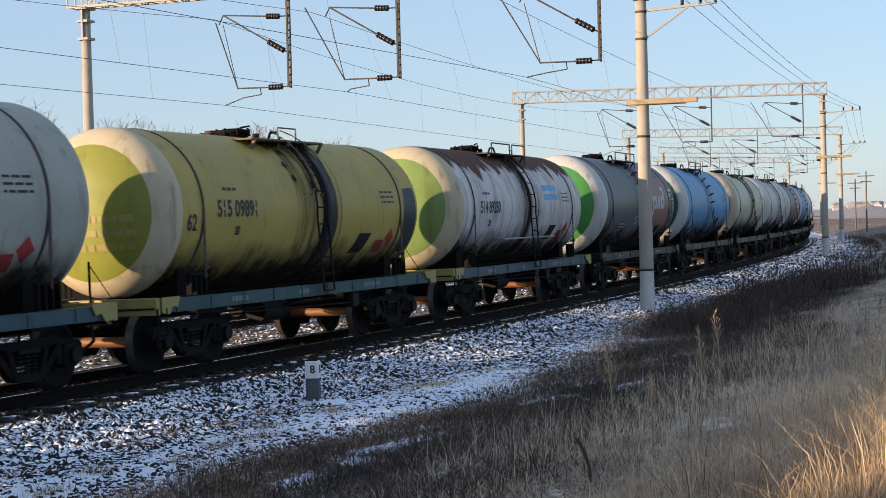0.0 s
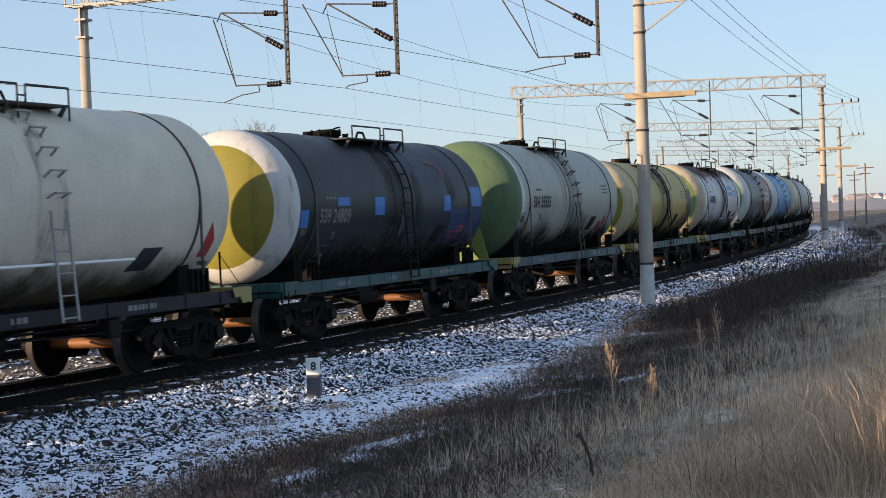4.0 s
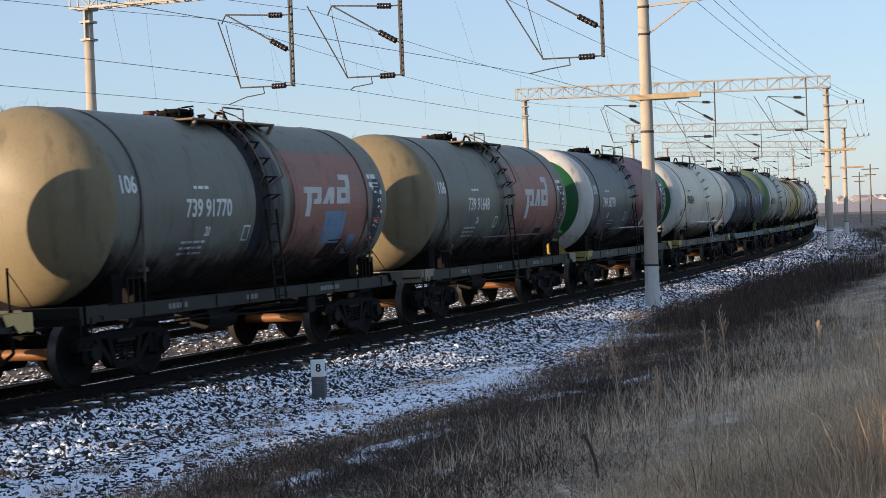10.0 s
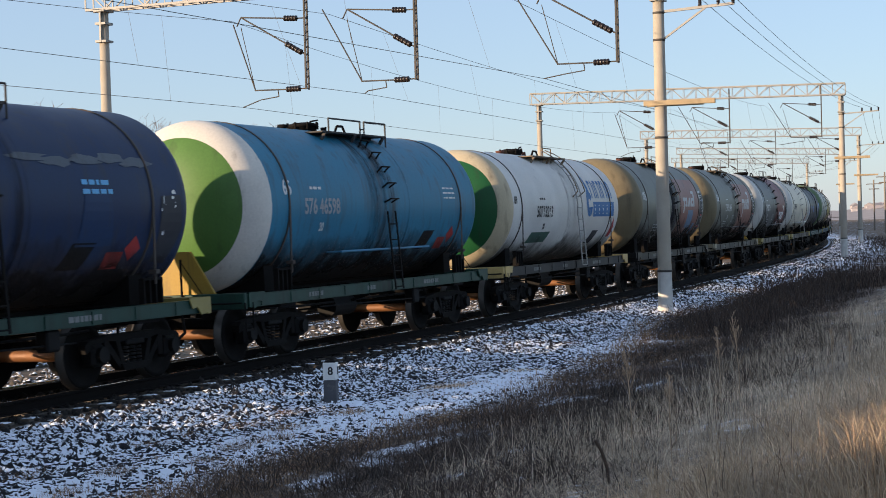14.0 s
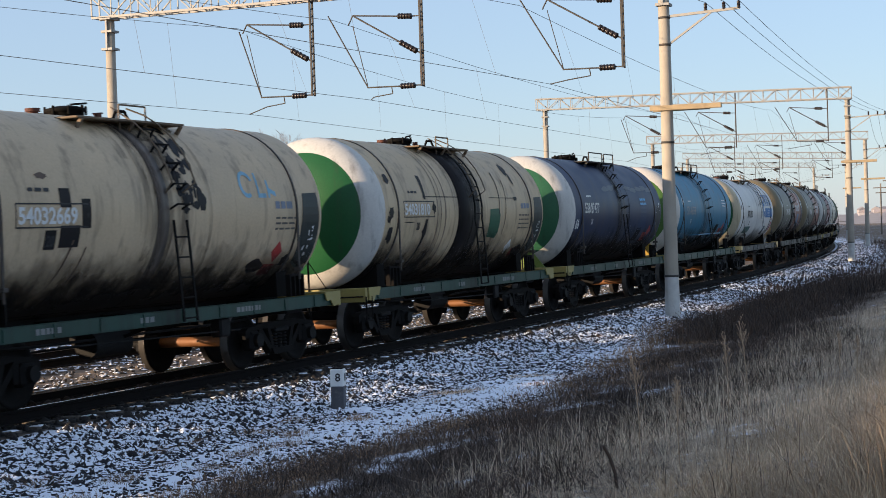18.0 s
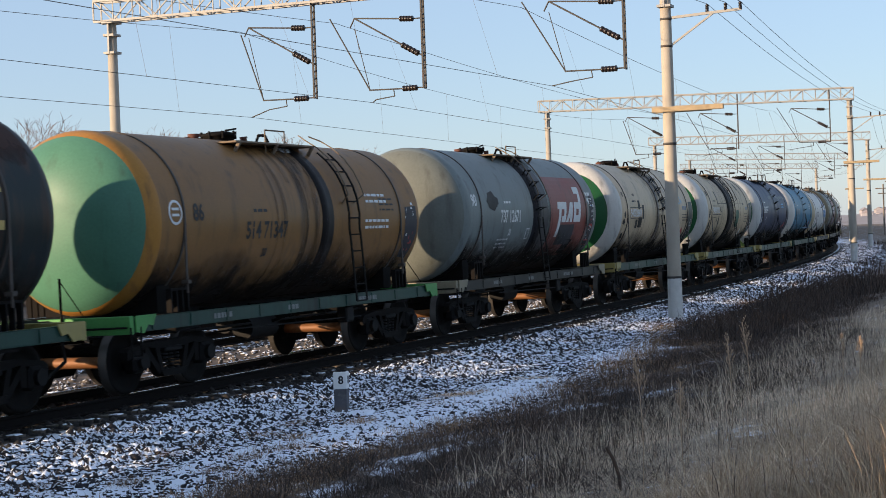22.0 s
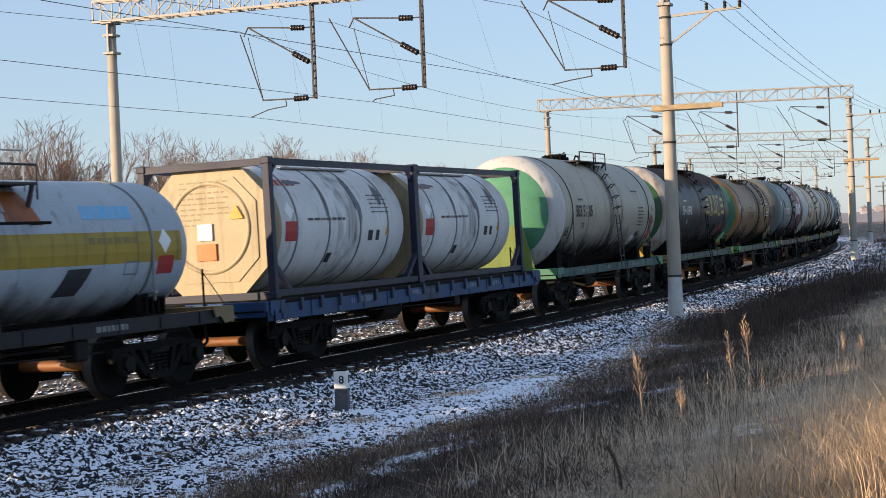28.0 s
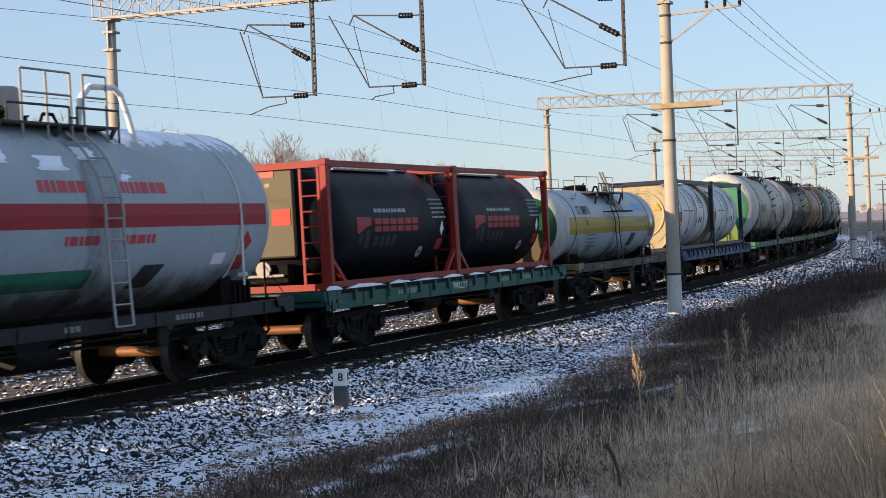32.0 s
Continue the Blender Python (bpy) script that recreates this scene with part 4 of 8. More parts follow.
def railing_geo(R, x0, x1, sgn):
    g = Geo()
    z = axis(R) + R - 0.13
    y = sgn * 0.92
    m = x0 + (x1 - x0) * 0.58
    for a, b in ((x0 + 0.25, m), (m + 0.18, x1)):
        g.path(((a, y, z), (a, y, z + 0.27), (b, y, z + 0.27), (b, y, z - 0.2)), 0.017)
    g.rod((m, y, z + 0.12), (m + 0.18, y, z + 0.12), 0.012)
    return g


def hoop_geo(R, y):
    """A low hoop beside the manhole."""
    z = axis(R) + R
    return Geo().path(((-0.15, y, z - 0.25), (-0.15, y, z + 0.13), (0.55, y, z + 0.13), (0.55, y, z - 0.25)), 0.014)


def handrail_geo(R, x, dx):
    """A handrail that follows the ladder down the flank."""
    pts = [(x + dx * 0.6, -0.55, axis(R) + R + 0.12)]
    for a in (62, 52, 42, 32, 22, 14):
        q = math.radians(a)
        pts.append((x + dx, -(R + 0.2) * math.cos(q), axis(R) + (R + 0.2) * math.sin(q)))
    q = math.radians(10)
    pts.append((x + dx * 0.7, -R * math.cos(q), axis(R) + R * math.sin(q)))
    return Geo().path(pts, 0.013)


def apron_geo(low, high, top):
    """An upright trapezoid plate on the end beam, below the tank's end, with a folded edge and ribs."""
    g = Geo()
    pts = ((-low, 1.15), (low, 1.15), (high, top), (-high, top))
    g.slab(pts, -0.008, 0.008)
    g.bar((-low, 0.02, 1.15), (-high, 0.02, top), 0.05, 0.02).bar((low, 0.02, 1.15), (high, 0.02, top), 0.05, 0.02)
    g.bar((-high, 0.02, top), (high, 0.02, top), 0.05, 0.02)
    g.v = [(-5.42 + y, x, z) for x, y, z in g.v]
    for y in (-0.3, 0.3):
        g.bar((-5.41, y, 1.15 + (top - 1.15) * 0.8), (-5.12, y, 1.18), 0.03, 0.05)
    return g


def manhole_geo(R, x):
    g = Geo()
    z = axis(R) + R - 0.06
    g.lathe([(z - 0.1, 0.27), (z + 0.12, 0.27), (z + 0.13, 0.31), (z + 0.17, 0.31), (z + 0.21, 0.18), (z + 0.22, 0.0)], 20, None, Matrix.Translation((x, 0, 0)) @ Matrix.Rotation(-math.pi / 2, 4, "Y"))
    for k in range(8):
        a = k * math.pi / 4
        g.rod((x + 0.3 * math.cos(a), 0.3 * math.sin(a), z + 0.08), (x + 0.3 * math.cos(a), 0.3 * math.sin(a), z + 0.21), 0.022, 6)
    g.bar((x - 0.3, -0.32, z + 0.2), (x + 0.25, -0.2, z + 0.26), 0.03, 0.03)
    return g


def valve_geo(R, x):
    g = Geo()
    z = axis(R) + R - 0.06
    g.rod((x - 0.72, 0.05, z - 0.05), (x - 0.72, 0.05, z + 0.10), 0.08, 12).rod((x - 0.72, 0.05, z + 0.10), (x - 0.72, 0.05, z + 0.15), 0.11, 12)
    return g


def vent_geo(R, x):
    g = Geo()
    z = axis(R) + R - 0.06
    g.rod((x + 0.6, -0.15, z - 0.05), (x + 0.6, -0.15, z + 0.12), 0.06, 10).bar((x + 0.48, -0.15, z + 0.12), (x + 0.72, -0.15, z + 0.14), 0.025, 0.025)
    return g


def pipe_geo(R, x):
    g = Geo()
    z = axis(R) + R - 0.06
    g.path(((x + 0.75, -0.3, z), (x + 0.8, -0.34, z + 0.16), (x + 1.0, -0.36, z + 0.16), (x + 1.1, -0.4, z - 0.05)), 0.025)
    return g


def logo_three(R, x0, z0, ma, root, k=1.0, wide=1.0):
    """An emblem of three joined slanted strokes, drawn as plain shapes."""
    polys = [rect(0.13, 0.31, -0.34, 0.30), rect(0.0, 0.68, 0.30, 0.47), rect(0.51, 0.68, 0.0, 0.30), rect(0.38, 0.51, 0.0, 0.14)]
    polys += [((0.72, 0.0), (0.92, 0.0), (1.02, 0.24), (1.02, 0.46), (0.96, 0.46)), rect(1.0, 1.18, 0.0, 0.47)]
    polys += [rect(1.28, 1.64, 0.0, 0.16), rect(1.28, 1.45, 0.16, 0.31), rect(1.28, 1.64, 0.31, 0.47), rect(1.64, 1.82, 0.0, 0.68), rect(1.38, 1.82, 0.68, 0.85)]
    polys = [tuple((u * k * wide, w * k) for u, w in q) for q in polys]
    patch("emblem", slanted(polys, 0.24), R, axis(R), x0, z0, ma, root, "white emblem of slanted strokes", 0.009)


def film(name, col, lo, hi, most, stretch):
    """A thin uneven coat, of dirt or painted shade, that lets the paint show through in places."""
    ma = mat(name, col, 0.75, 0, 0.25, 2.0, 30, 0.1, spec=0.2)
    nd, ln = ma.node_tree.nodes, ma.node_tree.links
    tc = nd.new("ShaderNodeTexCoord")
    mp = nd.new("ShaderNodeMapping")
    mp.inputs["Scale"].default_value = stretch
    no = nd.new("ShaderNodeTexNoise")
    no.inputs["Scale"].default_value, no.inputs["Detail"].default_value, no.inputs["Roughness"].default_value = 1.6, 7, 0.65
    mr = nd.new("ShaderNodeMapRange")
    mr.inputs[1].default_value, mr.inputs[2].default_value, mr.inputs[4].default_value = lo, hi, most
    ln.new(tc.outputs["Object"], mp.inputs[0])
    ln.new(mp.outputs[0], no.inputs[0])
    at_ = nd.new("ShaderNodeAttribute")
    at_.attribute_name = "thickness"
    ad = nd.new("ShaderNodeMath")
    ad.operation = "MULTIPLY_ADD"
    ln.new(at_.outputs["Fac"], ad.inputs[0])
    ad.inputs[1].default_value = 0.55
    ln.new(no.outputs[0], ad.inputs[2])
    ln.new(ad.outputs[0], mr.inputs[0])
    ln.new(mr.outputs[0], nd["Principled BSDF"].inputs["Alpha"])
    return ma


# The first two films also paint shade on the tanks' lower half.
FILM_THIN = film("grime_and_shade", rgb(62, 50, 42), 0.55, 1.0, 0.68, (1.3, 1.3, 0.7))
FILM_BELLY = film("oily_grime_shade", rgb(30, 25, 23), 0.5, 0.95, 0.93, (1.3, 1.3, 0.7))
FILM_SPILL = film("spilled_oil", rgb(42, 34, 30), 0.40, 0.72, 0.6, (3.0, 1.2, 0.3))


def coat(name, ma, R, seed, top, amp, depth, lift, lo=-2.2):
    """Splashed dirt and belly shade painted as one skin: an uneven upper edge, thicker below it."""
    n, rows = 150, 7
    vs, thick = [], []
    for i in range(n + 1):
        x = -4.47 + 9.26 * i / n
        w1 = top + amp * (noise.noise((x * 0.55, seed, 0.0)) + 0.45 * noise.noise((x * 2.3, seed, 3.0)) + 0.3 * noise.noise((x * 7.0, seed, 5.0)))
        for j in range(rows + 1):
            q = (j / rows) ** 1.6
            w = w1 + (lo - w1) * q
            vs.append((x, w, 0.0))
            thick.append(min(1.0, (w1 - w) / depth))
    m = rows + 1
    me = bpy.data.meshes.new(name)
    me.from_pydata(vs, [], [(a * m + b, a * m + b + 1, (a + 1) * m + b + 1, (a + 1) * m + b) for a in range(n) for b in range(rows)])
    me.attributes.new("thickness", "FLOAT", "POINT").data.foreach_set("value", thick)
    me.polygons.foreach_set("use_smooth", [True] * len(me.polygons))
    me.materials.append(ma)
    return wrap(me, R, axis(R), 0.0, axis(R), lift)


FILM_RUST = film("rust_film", rgb(92, 64, 52), 0.42, 0.62, 0.95, (2.0, 1.2, 0.5))
FILM_SNOW = film("snow_film", rgb(233, 239, 250), 0.55, 0.75, 0.97, (2.4, 2.4, 1.6))
FILM_RUST_DK = film("dark_rust_film", rgb(68, 48, 42), 0.42, 0.75, 0.9, (2.0, 1.2, 0.5))


def rust_top(ma, R, seed, low, amp, x0=-4.45, x1=4.75, name="rust_cover"):
    """Rust that has run down from the top, thicker upwards."""
    n, rows = 150, 9
    vs, thick = [], []
    for i in range(n + 1):
        x = x0 + (x1 - x0) * i / n
        w1 = low + amp * (noise.noise((x * 0.5, seed, 0.0)) + 0.7 * noise.noise((x * 2.6, seed, 3.0)) + 0.4 * noise.noise((x * 8.0, seed, 5.0)))
        for j in range(rows + 1):
            w = w1 + (2.15 - w1) * j / rows
            vs.append((x, w, 0.0))
            thick.append(min(1.0, (w - w1) / 0.6))
    m = rows + 1
    me = bpy.data.meshes.new(name)
    me.from_pydata(vs, [], [(a * m + b, (a + 1) * m + b, (a + 1) * m + b + 1, a * m + b + 1) for a in range(n) for b in range(rows)])
    me.attributes.new("thickness", "FLOAT", "POINT").data.foreach_set("value", thick)
    me.polygons.foreach_set("use_smooth", [True] * len(me.polygons))
    me.materials.append(ma)
    return wrap(me, R, axis(R), 0.0, axis(R), 0.005)


def spill(seed):
    """Streaks run down from the manhole on both sides of the ladder."""
    r = random.Random(seed)
    out = []
    for _ in range(18):
        x = max(-1.0, min(1.15, r.gauss(0.1, 0.42)))
        d = r.uniform(0.05, 0.2)
        out.append(rect(x, x + d, r.choice((-1.9, -1.4, -0.6, 0.2, 0.9)) + r.uniform(-0.3, 0.3), r.uniform(1.7, 2.0)))
    return out


_coats = {}


def stain(name, key, make, R, ma, root, label, lift):
    """The same stain serves several wagons of one girth."""
    if key not in _coats:
        _coats[key] = patch(name, make(), R, axis(R), 0.0, axis(R), ma, root, label, lift).data
    else:
        part(name, _coats[key], ma, root, label)


def end_marks(root, R, polys, y0, z0, ma, name="end_writing"):
    """Small bars painted on the dished end, y0 and z0 from the tank's axis."""
    g = Geo()
    for poly in polys:
        pts = []
        for u, w in poly:
            y, z = y0 - u, z0 + w
            c = min(1.0, math.hypot(y, z) / R) ** (1 / DISH)
            pts.append((-4.488 - 0.68 * math.sqrt(1 - c * c), y, axis(R) + z))
        g.add(pts, [tuple(range(len(pts)))])
    part(name, g, ma, root)


# rusty steel with the beige of sunlight put into its colour
FITTING = mat("sun_beige_steel", rgb(112, 96, 78), 0.75, 0.1, 0.3, 4, 50, 0.2, RUST, 0.3)
RED_VALVE = mat("rusty_red_steel", rgb(84, 50, 40), 0.8, 0.1, 0.3, 4, 50, 0.2, rgb(30, 26, 24), 0.3)
STRAP = mat("grimy_strap", rgb(62, 55, 49), 0.7, 0, 0.25, 3, 40, 0.15, RUST, 0.25)


def tank_wagon(spec):
    R = spec.get("R", 1.47)
    half, pivot = 6.01, 3.9
    root = tagged(new("tank_wagon"), spec["label"], "railway wagon", "wagons of the freight train")
    body, ring, disc = spec["body"], spec["ring"], spec["disc"]
    e, ef = 4.48, 4.80
    mats = [body] + [q[2] for q in spec.get("zones", ())]
    zones, x = [], -e
    for k, (a, b, _) in enumerate(spec.get("zones", ())):
        if a > x:
            zones.append((x, a, 0))
        zones.append((a, b, k + 1))
        x = b
    if x < ef:
        zones.append((x, ef, 0))
    part("barrel", barrel_geo(R, zones), mats, root, spec.get("barrel", ""))
    part("tank_end", head_geo(R, -1, -e, 0.68, spec.get("rim", 0.79)), [ring, disc], root, spec.get("end", ""))
    part("tank_end", head_geo(R, 1, ef, 0.60, 0.80), [spec.get("front", body), spec.get("front", body)], root)
    seam = spec.get("seam", STRAP)
    for x in (-3.86, 3.98):
        part("strap", shared(("strap", R, x, seam.name), lambda: strap_geo(R, x), seam), seam, root, "steel tension strap round the tank")
    belt = spec.get("belt")
    if belt:
        part("belt", ring_geo(R, belt[0], belt[1], 0.004), belt[2], root, "black oil stain round the middle of the tank")
    for x in (-3.95, 4.05):
        sm = STEEL_DARK
        part("saddle", shared(("saddle", R, x, sm.name), lambda: saddle_geo(R, x), sm), sm, root, "steel saddle under the tank")
        for sgn in (-1, 1):
            part("saddle_bracket", shared(("saddle_bracket", R, x, sgn, sm.name), lambda: bracket_geo(R, x, sgn), sm), sm, root)
    lx = spec.get("ladder", 0.22)
    lm = spec.get("ladder_paint", STEEL_DARK)
    if spec.get("steps"):
        part("ladder", shared(("steps", R, lx, lm.name), lambda: steps_geo(R, lx), lm), lm, root, "steel ladder with welded steps")
    else:
        part("ladder", shared(("ladder", R, lx, lm.name), lambda: ladder_geo(R, lx), lm), lm, root, "steel ladder curving over the tank")
    px0, px1 = spec.get("platform", (-1.35, 1.45))
    fm, vm = (FITTING, RED_VALVE) if spec.get("low") else (DARKGALV, STEEL_DARK)
    for sgn in (-1, 1):
        part("platform", shared(("platform", R, px0, px1, sgn, fm.name), lambda: platform_geo(R, px0, px1, sgn), fm), fm, root)
        if not spec.get("low"):
            part("railing", shared(("railing", R, px0, px1, sgn), lambda: railing_geo(R, px0, px1, sgn), DARKGALV), DARKGALV, root)
    if spec.get("low"):
        for y in (-0.8, 0.8):
            part("hoop", shared(("hoop", R, y), lambda: hoop_geo(R, y), fm), fm, root)
        for dx in (-0.32, 0.32):
            part("handrail", shared(("handrail", R, lx, dx), lambda: handrail_geo(R, lx, dx), fm), fm, root, "thin handrail along the ladder")
    if spec.get("apron"):
        low, high, top, ma = spec["apron"]
        part("end_apron", shared(("end_apron", low, top, ma.name), lambda: apron_geo(low, high, top), ma), ma, root, "upright trapezoid plate on the end beam")
    part("manhole", shared(("manhole", R), lambda: manhole_geo(R, -0.35), STEEL_DARK), STEEL_DARK, root, "round manhole cover with bolts")
    part("valve", shared(("valve", R, vm.name), lambda: valve_geo(R, -0.35), vm), vm, root)
    part("vent", shared(("vent", R, vm.name), lambda: vent_geo(R, -0.35), vm), vm, root)
    part("bent_pipe", shared(("bent_pipe", R), lambda: pipe_geo(R, -0.35), STEEL_DARK), STEEL_DARK, root)
    if spec.get("grab"):
        g = Geo().rod((-2.1, -R - 0.07, 1.73), (1.95, -R - 0.07, 1.73), 0.022)
        for x in (-2.0, -0.7, 0.6, 1.9):
            g.rod((x, -R - 0.07, 1.73), (x, -R * 0.8, 1.73), 0.015)
        part("handrail", g, spec["grab"], root)
    if spec.get("panel"):
        ma, xa, xb, za, zb = spec["panel"]
        z0 = axis(R)
        wa, wb = R * math.asin(max(-1, (za - z0) / R)), R * math.asin(min(1, (zb - z0) / R))
        patch("colour_panel", [rect(xa, xb, wa, wb)], R, z0, 0, z0, ma, root, "large faded panel painted on the flank", 0.003)
    ink = spec.get("ink", BLACK)
    if spec.get("number"):
        n = spec["number"]
        nx, nz = spec.get("num_at", (-3.42, 2.36))
        lettering("wagon_number", n if spec.get("close") else n[:3] + " " + n[3:], spec.get("num_size", 0.38), R, axis(R), nx, nz, spec.get("num_ink", ink), root, spec.get("num_wide", 0.86))
        lettering("tare_mark", spec.get("tare", "20"), 0.21, R, axis(R), nx + 0.62, nz - 0.30, ink, root, 0.8)
        patch("small_writing", bars(1, 0.5, 0.05, 0.2, 3), R, axis(R), nx + 0.25, nz + 0.42, ink, root)
    if spec.get("load"):
        lx2, lz2 = spec.get("load_at", (-4.35, 2.15))
        lettering("load_mark", spec["load"], spec.get("load_size", 0.36), R, axis(R), lx2, lz2, ink, root, 0.85)
    if spec.get("notes", not spec.get("emblem")):
        patch("small_writing", bars(3, 0.62, 0.035, 0.10, 5), R, axis(R), 3.05, axis(R) + 0.3, ink, root)
    for name, polys, x0, z0, ma, label in spec.get("marks", ()):
        for one in ([[q] for q in polys] if name in ("dirt_patch", "painted_patch", "oil_flake", "emblem", "emblem_bar", "sticker_scrap", "faded_emblem") else [polys]):
            patch(name, one, R, axis(R), x0, z0, ma, root, label)
    if spec.get("emblem"):
        x0, z0, ma, k, wide = spec["emblem"]
        logo_three(R, x0, z0, ma, root, k, wide)
    if spec.get("hazard", True):
        hz = axis(R) - 0.55 * R
        patch("inspection_plate", [((0, 0), (0.55, 0.0), (0.75, 0.42), (0.2, 0.42))], R, axis(R), 1.95, hz - 0.1, STEEL_OILY, root)
        patch("hazard_plate", [rect(0, 0.42, -0.14, 0.14)], R, axis(R), 3.0, hz, RED, root, "red hazard plate")
        patch("hazard_diamond", [((0, -0.2), (0.2, 0), (0, 0.2), (-0.2, 0))], R, axis(R), 3.62, hz + 0.16, RED, root, "diamond-shaped hazard sign")
    # Grime and belly shade, painted together on each tank's lower flank.
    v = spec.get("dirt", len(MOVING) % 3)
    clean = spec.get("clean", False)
    for nm, ma, top, amp, deep, lift, lab in (("grime_coat", FILM_THIN, -0.80 * R / 1.47, 0.3, 0.7, 0.010, "thin brown grime with shade painted on the lower flank"),) if clean else (("grime_coat", FILM_THIN, -0.50, 0.35, 0.7, 0.010, "thin brown grime with shade painted on the lower flank"), ("oily_coat", FILM_BELLY, -0.95, 0.40, 0.65, 0.013, "black oily dirt and painted shade on the tank's underside")):
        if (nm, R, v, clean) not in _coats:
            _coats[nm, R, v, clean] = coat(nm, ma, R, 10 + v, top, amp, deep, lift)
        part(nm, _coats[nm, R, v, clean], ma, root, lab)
    if spec.get("rust"):
        ma, low, amp = spec["rust"]
        part("rust_cover", rust_top(ma, R, 7, low, amp), ma, root, "brown rust run down from the top")
    if spec.get("spill", True):
        stain("spilled_oil", ("spill", R, v), lambda: spill(30 + v), R, FILM_SPILL, root, "dark streaks of spilled oil beside the ladder", 0.016)
    if spec.get("end_writing"):
        end_marks(root, R, bars(3, 0.95, 0.10, 0.22, 15), 0.1, -0.15, spec["end_writing"])
    underframe(root, spec["frame"], half, pivot, spec.get("beam"))
    return root, half, pivot


# -- colours of the wagons, from the head of the train to its tail --
TEAL, BLUEGREY, GREEN_F, DARK_F, NAVY_F = paint(42, 76, 78, 0.4, rgb(28, 28, 27)), paint(50, 76, 86, 0.4, rgb(34, 34, 34)), paint(32, 62, 54, 0.4, rgb(22, 23, 22)), paint(17, 17, 18, 0.25, rgb(26, 22, 19)), paint(18, 19, 28, 0.2, rgb(20, 18, 18))
CREAM_RIM, WHITE_RIM = paint(186, 172, 144), paint(194, 192, 186)
DISC_GREEN, DISC_LIGHT, DISC_YEL = paint(28, 82, 48, 0.2), paint(72, 118, 98, 0.15), paint(128, 120, 52, 0.25)
APRON_GREEN, APRON_YELLOW = paint(104, 122, 64, 0.2), paint(150, 122, 52, 0.2)
GREY_W, OLIVE_W = paint(88, 91, 90), paint(106, 107, 97)
BEIGE = paint(196, 168, 112)
PINK, MAROON = paint(140, 98, 86), paint(106, 44, 44)
INK_W = mat("white_lettering", rgb(206, 208, 206), 0.6, 0, 0.1, 6, 60, 0.03)
FADED_INK = mat("greyed_white_ink", rgb(150, 154, 156), 0.7, 0, 0.2, 6, 60, 0.03)
EMBLEM_INK = mat("chalky_white_paint", rgb(184, 182, 180), 0.65, 0, 0.15, 4, 60, 0.03, GRIME, 0.2)
FAINT_INK = mat("worn_black_ink", rgb(84, 78, 72), 0.7, 0, 0.2, 6, 60, 0.03)
BLUE_SIGN = mat("blue_lettering", rgb(30, 100, 156), 0.55, 0, 0.08, 6, 60, 0.03)
SKY_SIGN = mat("light_blue_lettering", rgb(96, 170, 214), 0.55, 0, 0.08, 6, 60, 0.03)
GOLD_SIGN = mat("dull_gold_lettering", rgb(176, 154, 92), 0.6, 0, 0.12, 6, 60, 0.03)
PLATE_DK = mat("dark_plate", rgb(34, 35, 42), 0.6, 0, 0.15, 6, 60, 0.05)
TAR = mat("dried_tar", rgb(34, 35, 42), 0.5, 0, 0.3, 2, 40, 0.1, rgb(58, 54, 52), 0.3, 1.0, spec=0.25)
OIL = mat("black_oil_stain", rgb(24, 21, 22), 0.5, 0, 0.35, 2, 40, 0.1, spec=0.15)

BLUE_PATCHES = ("painted_patch", [rect(-2.93, -2.39, -0.06, 0.10), rect(-1.22, -0.76, -0.25, 0.10), rect(-4.45, -4.15, -0.45, -0.13), rect(2.44, 2.85, -0.2, 0.13), rect(4.12, 4.74, -0.12, 0.32)], 0.0, 2.52, paint(52, 112, 176, 0.25), "light blue painted patch")
DEEP_BLUE = ("painted_patch", [((2.81, -0.18), (4.1, -0.14), (4.74, -0.16), (4.74, -0.9), (3.9, -1.1), (2.9, -0.95))], 0.0, 2.52, paint(28, 54, 92, 0.35), "dark blue painted patch")
SCUFF_1 = ("dirt_patch", [ragged(2.95, 0.3, 0.22, 0.48, 174), ragged(1.0, 0.1, 0.16, 0.7, 175)], 0.0, 2.52, OIL, "dark scuffed patch")
RED_1 = ("faded_patch", [ragged(2.4, 0.9, 0.34, 0.12, 176), ragged(2.7, 0.66, 0.14, 0.2, 177)], 0.0, 2.52, paint(84, 38, 44, 0.3), "faded dark red patch")
RIB_1 = ("scraped_seam", [rect(0.16, 0.30, -0.7, 1.1)], 0.0, 2.52, paint(92, 96, 96, 0.4), "pale scraped seam beside the ladder")
FLASH = ("emblem", ring_poly(0.13, 0.36, 0.5, 5.3, 14, 0.3, 0.0, 0.8) + [((0.28, 0.1), (0.42, 0.3), (0.36, 0.62), (0.24, 0.95), (0.22, 0.45)), ((0.3, -0.1), (0.58, -0.1), (0.5, -0.3), (0.36, -0.24))], 1.62, 2.62, BLUE_SIGN, "round blue emblem with a flame shape")
FLASH_BARS = ("emblem_bar", [rect(0.30 * i, 0.30 * i + 0.08, 0.10, 0.62) for i in range(7)] + [rect(0.30 * i + 0.08, 0.30 * i + 0.2, 0.52, 0.62) for i in (0, 2, 3, 4, 6)] + [rect(0.30 * i + 0.17, 0.30 * i + 0.24, 0.10, 0.55) for i in (1, 3, 5, 6)]
              + [rect(0.05, 2.15, -0.40, 0.0)], 2.2, 2.66, BLUE_SIGN, "blue emblem bars")
FLASH_CUTS = ("emblem_bar", [rect(0.2 + 0.4 * i, 0.27 + 0.4 * i, -0.33, -0.08) for i in range(5)], 2.2, 2.66, INK_W, "white strokes on the blue emblem")
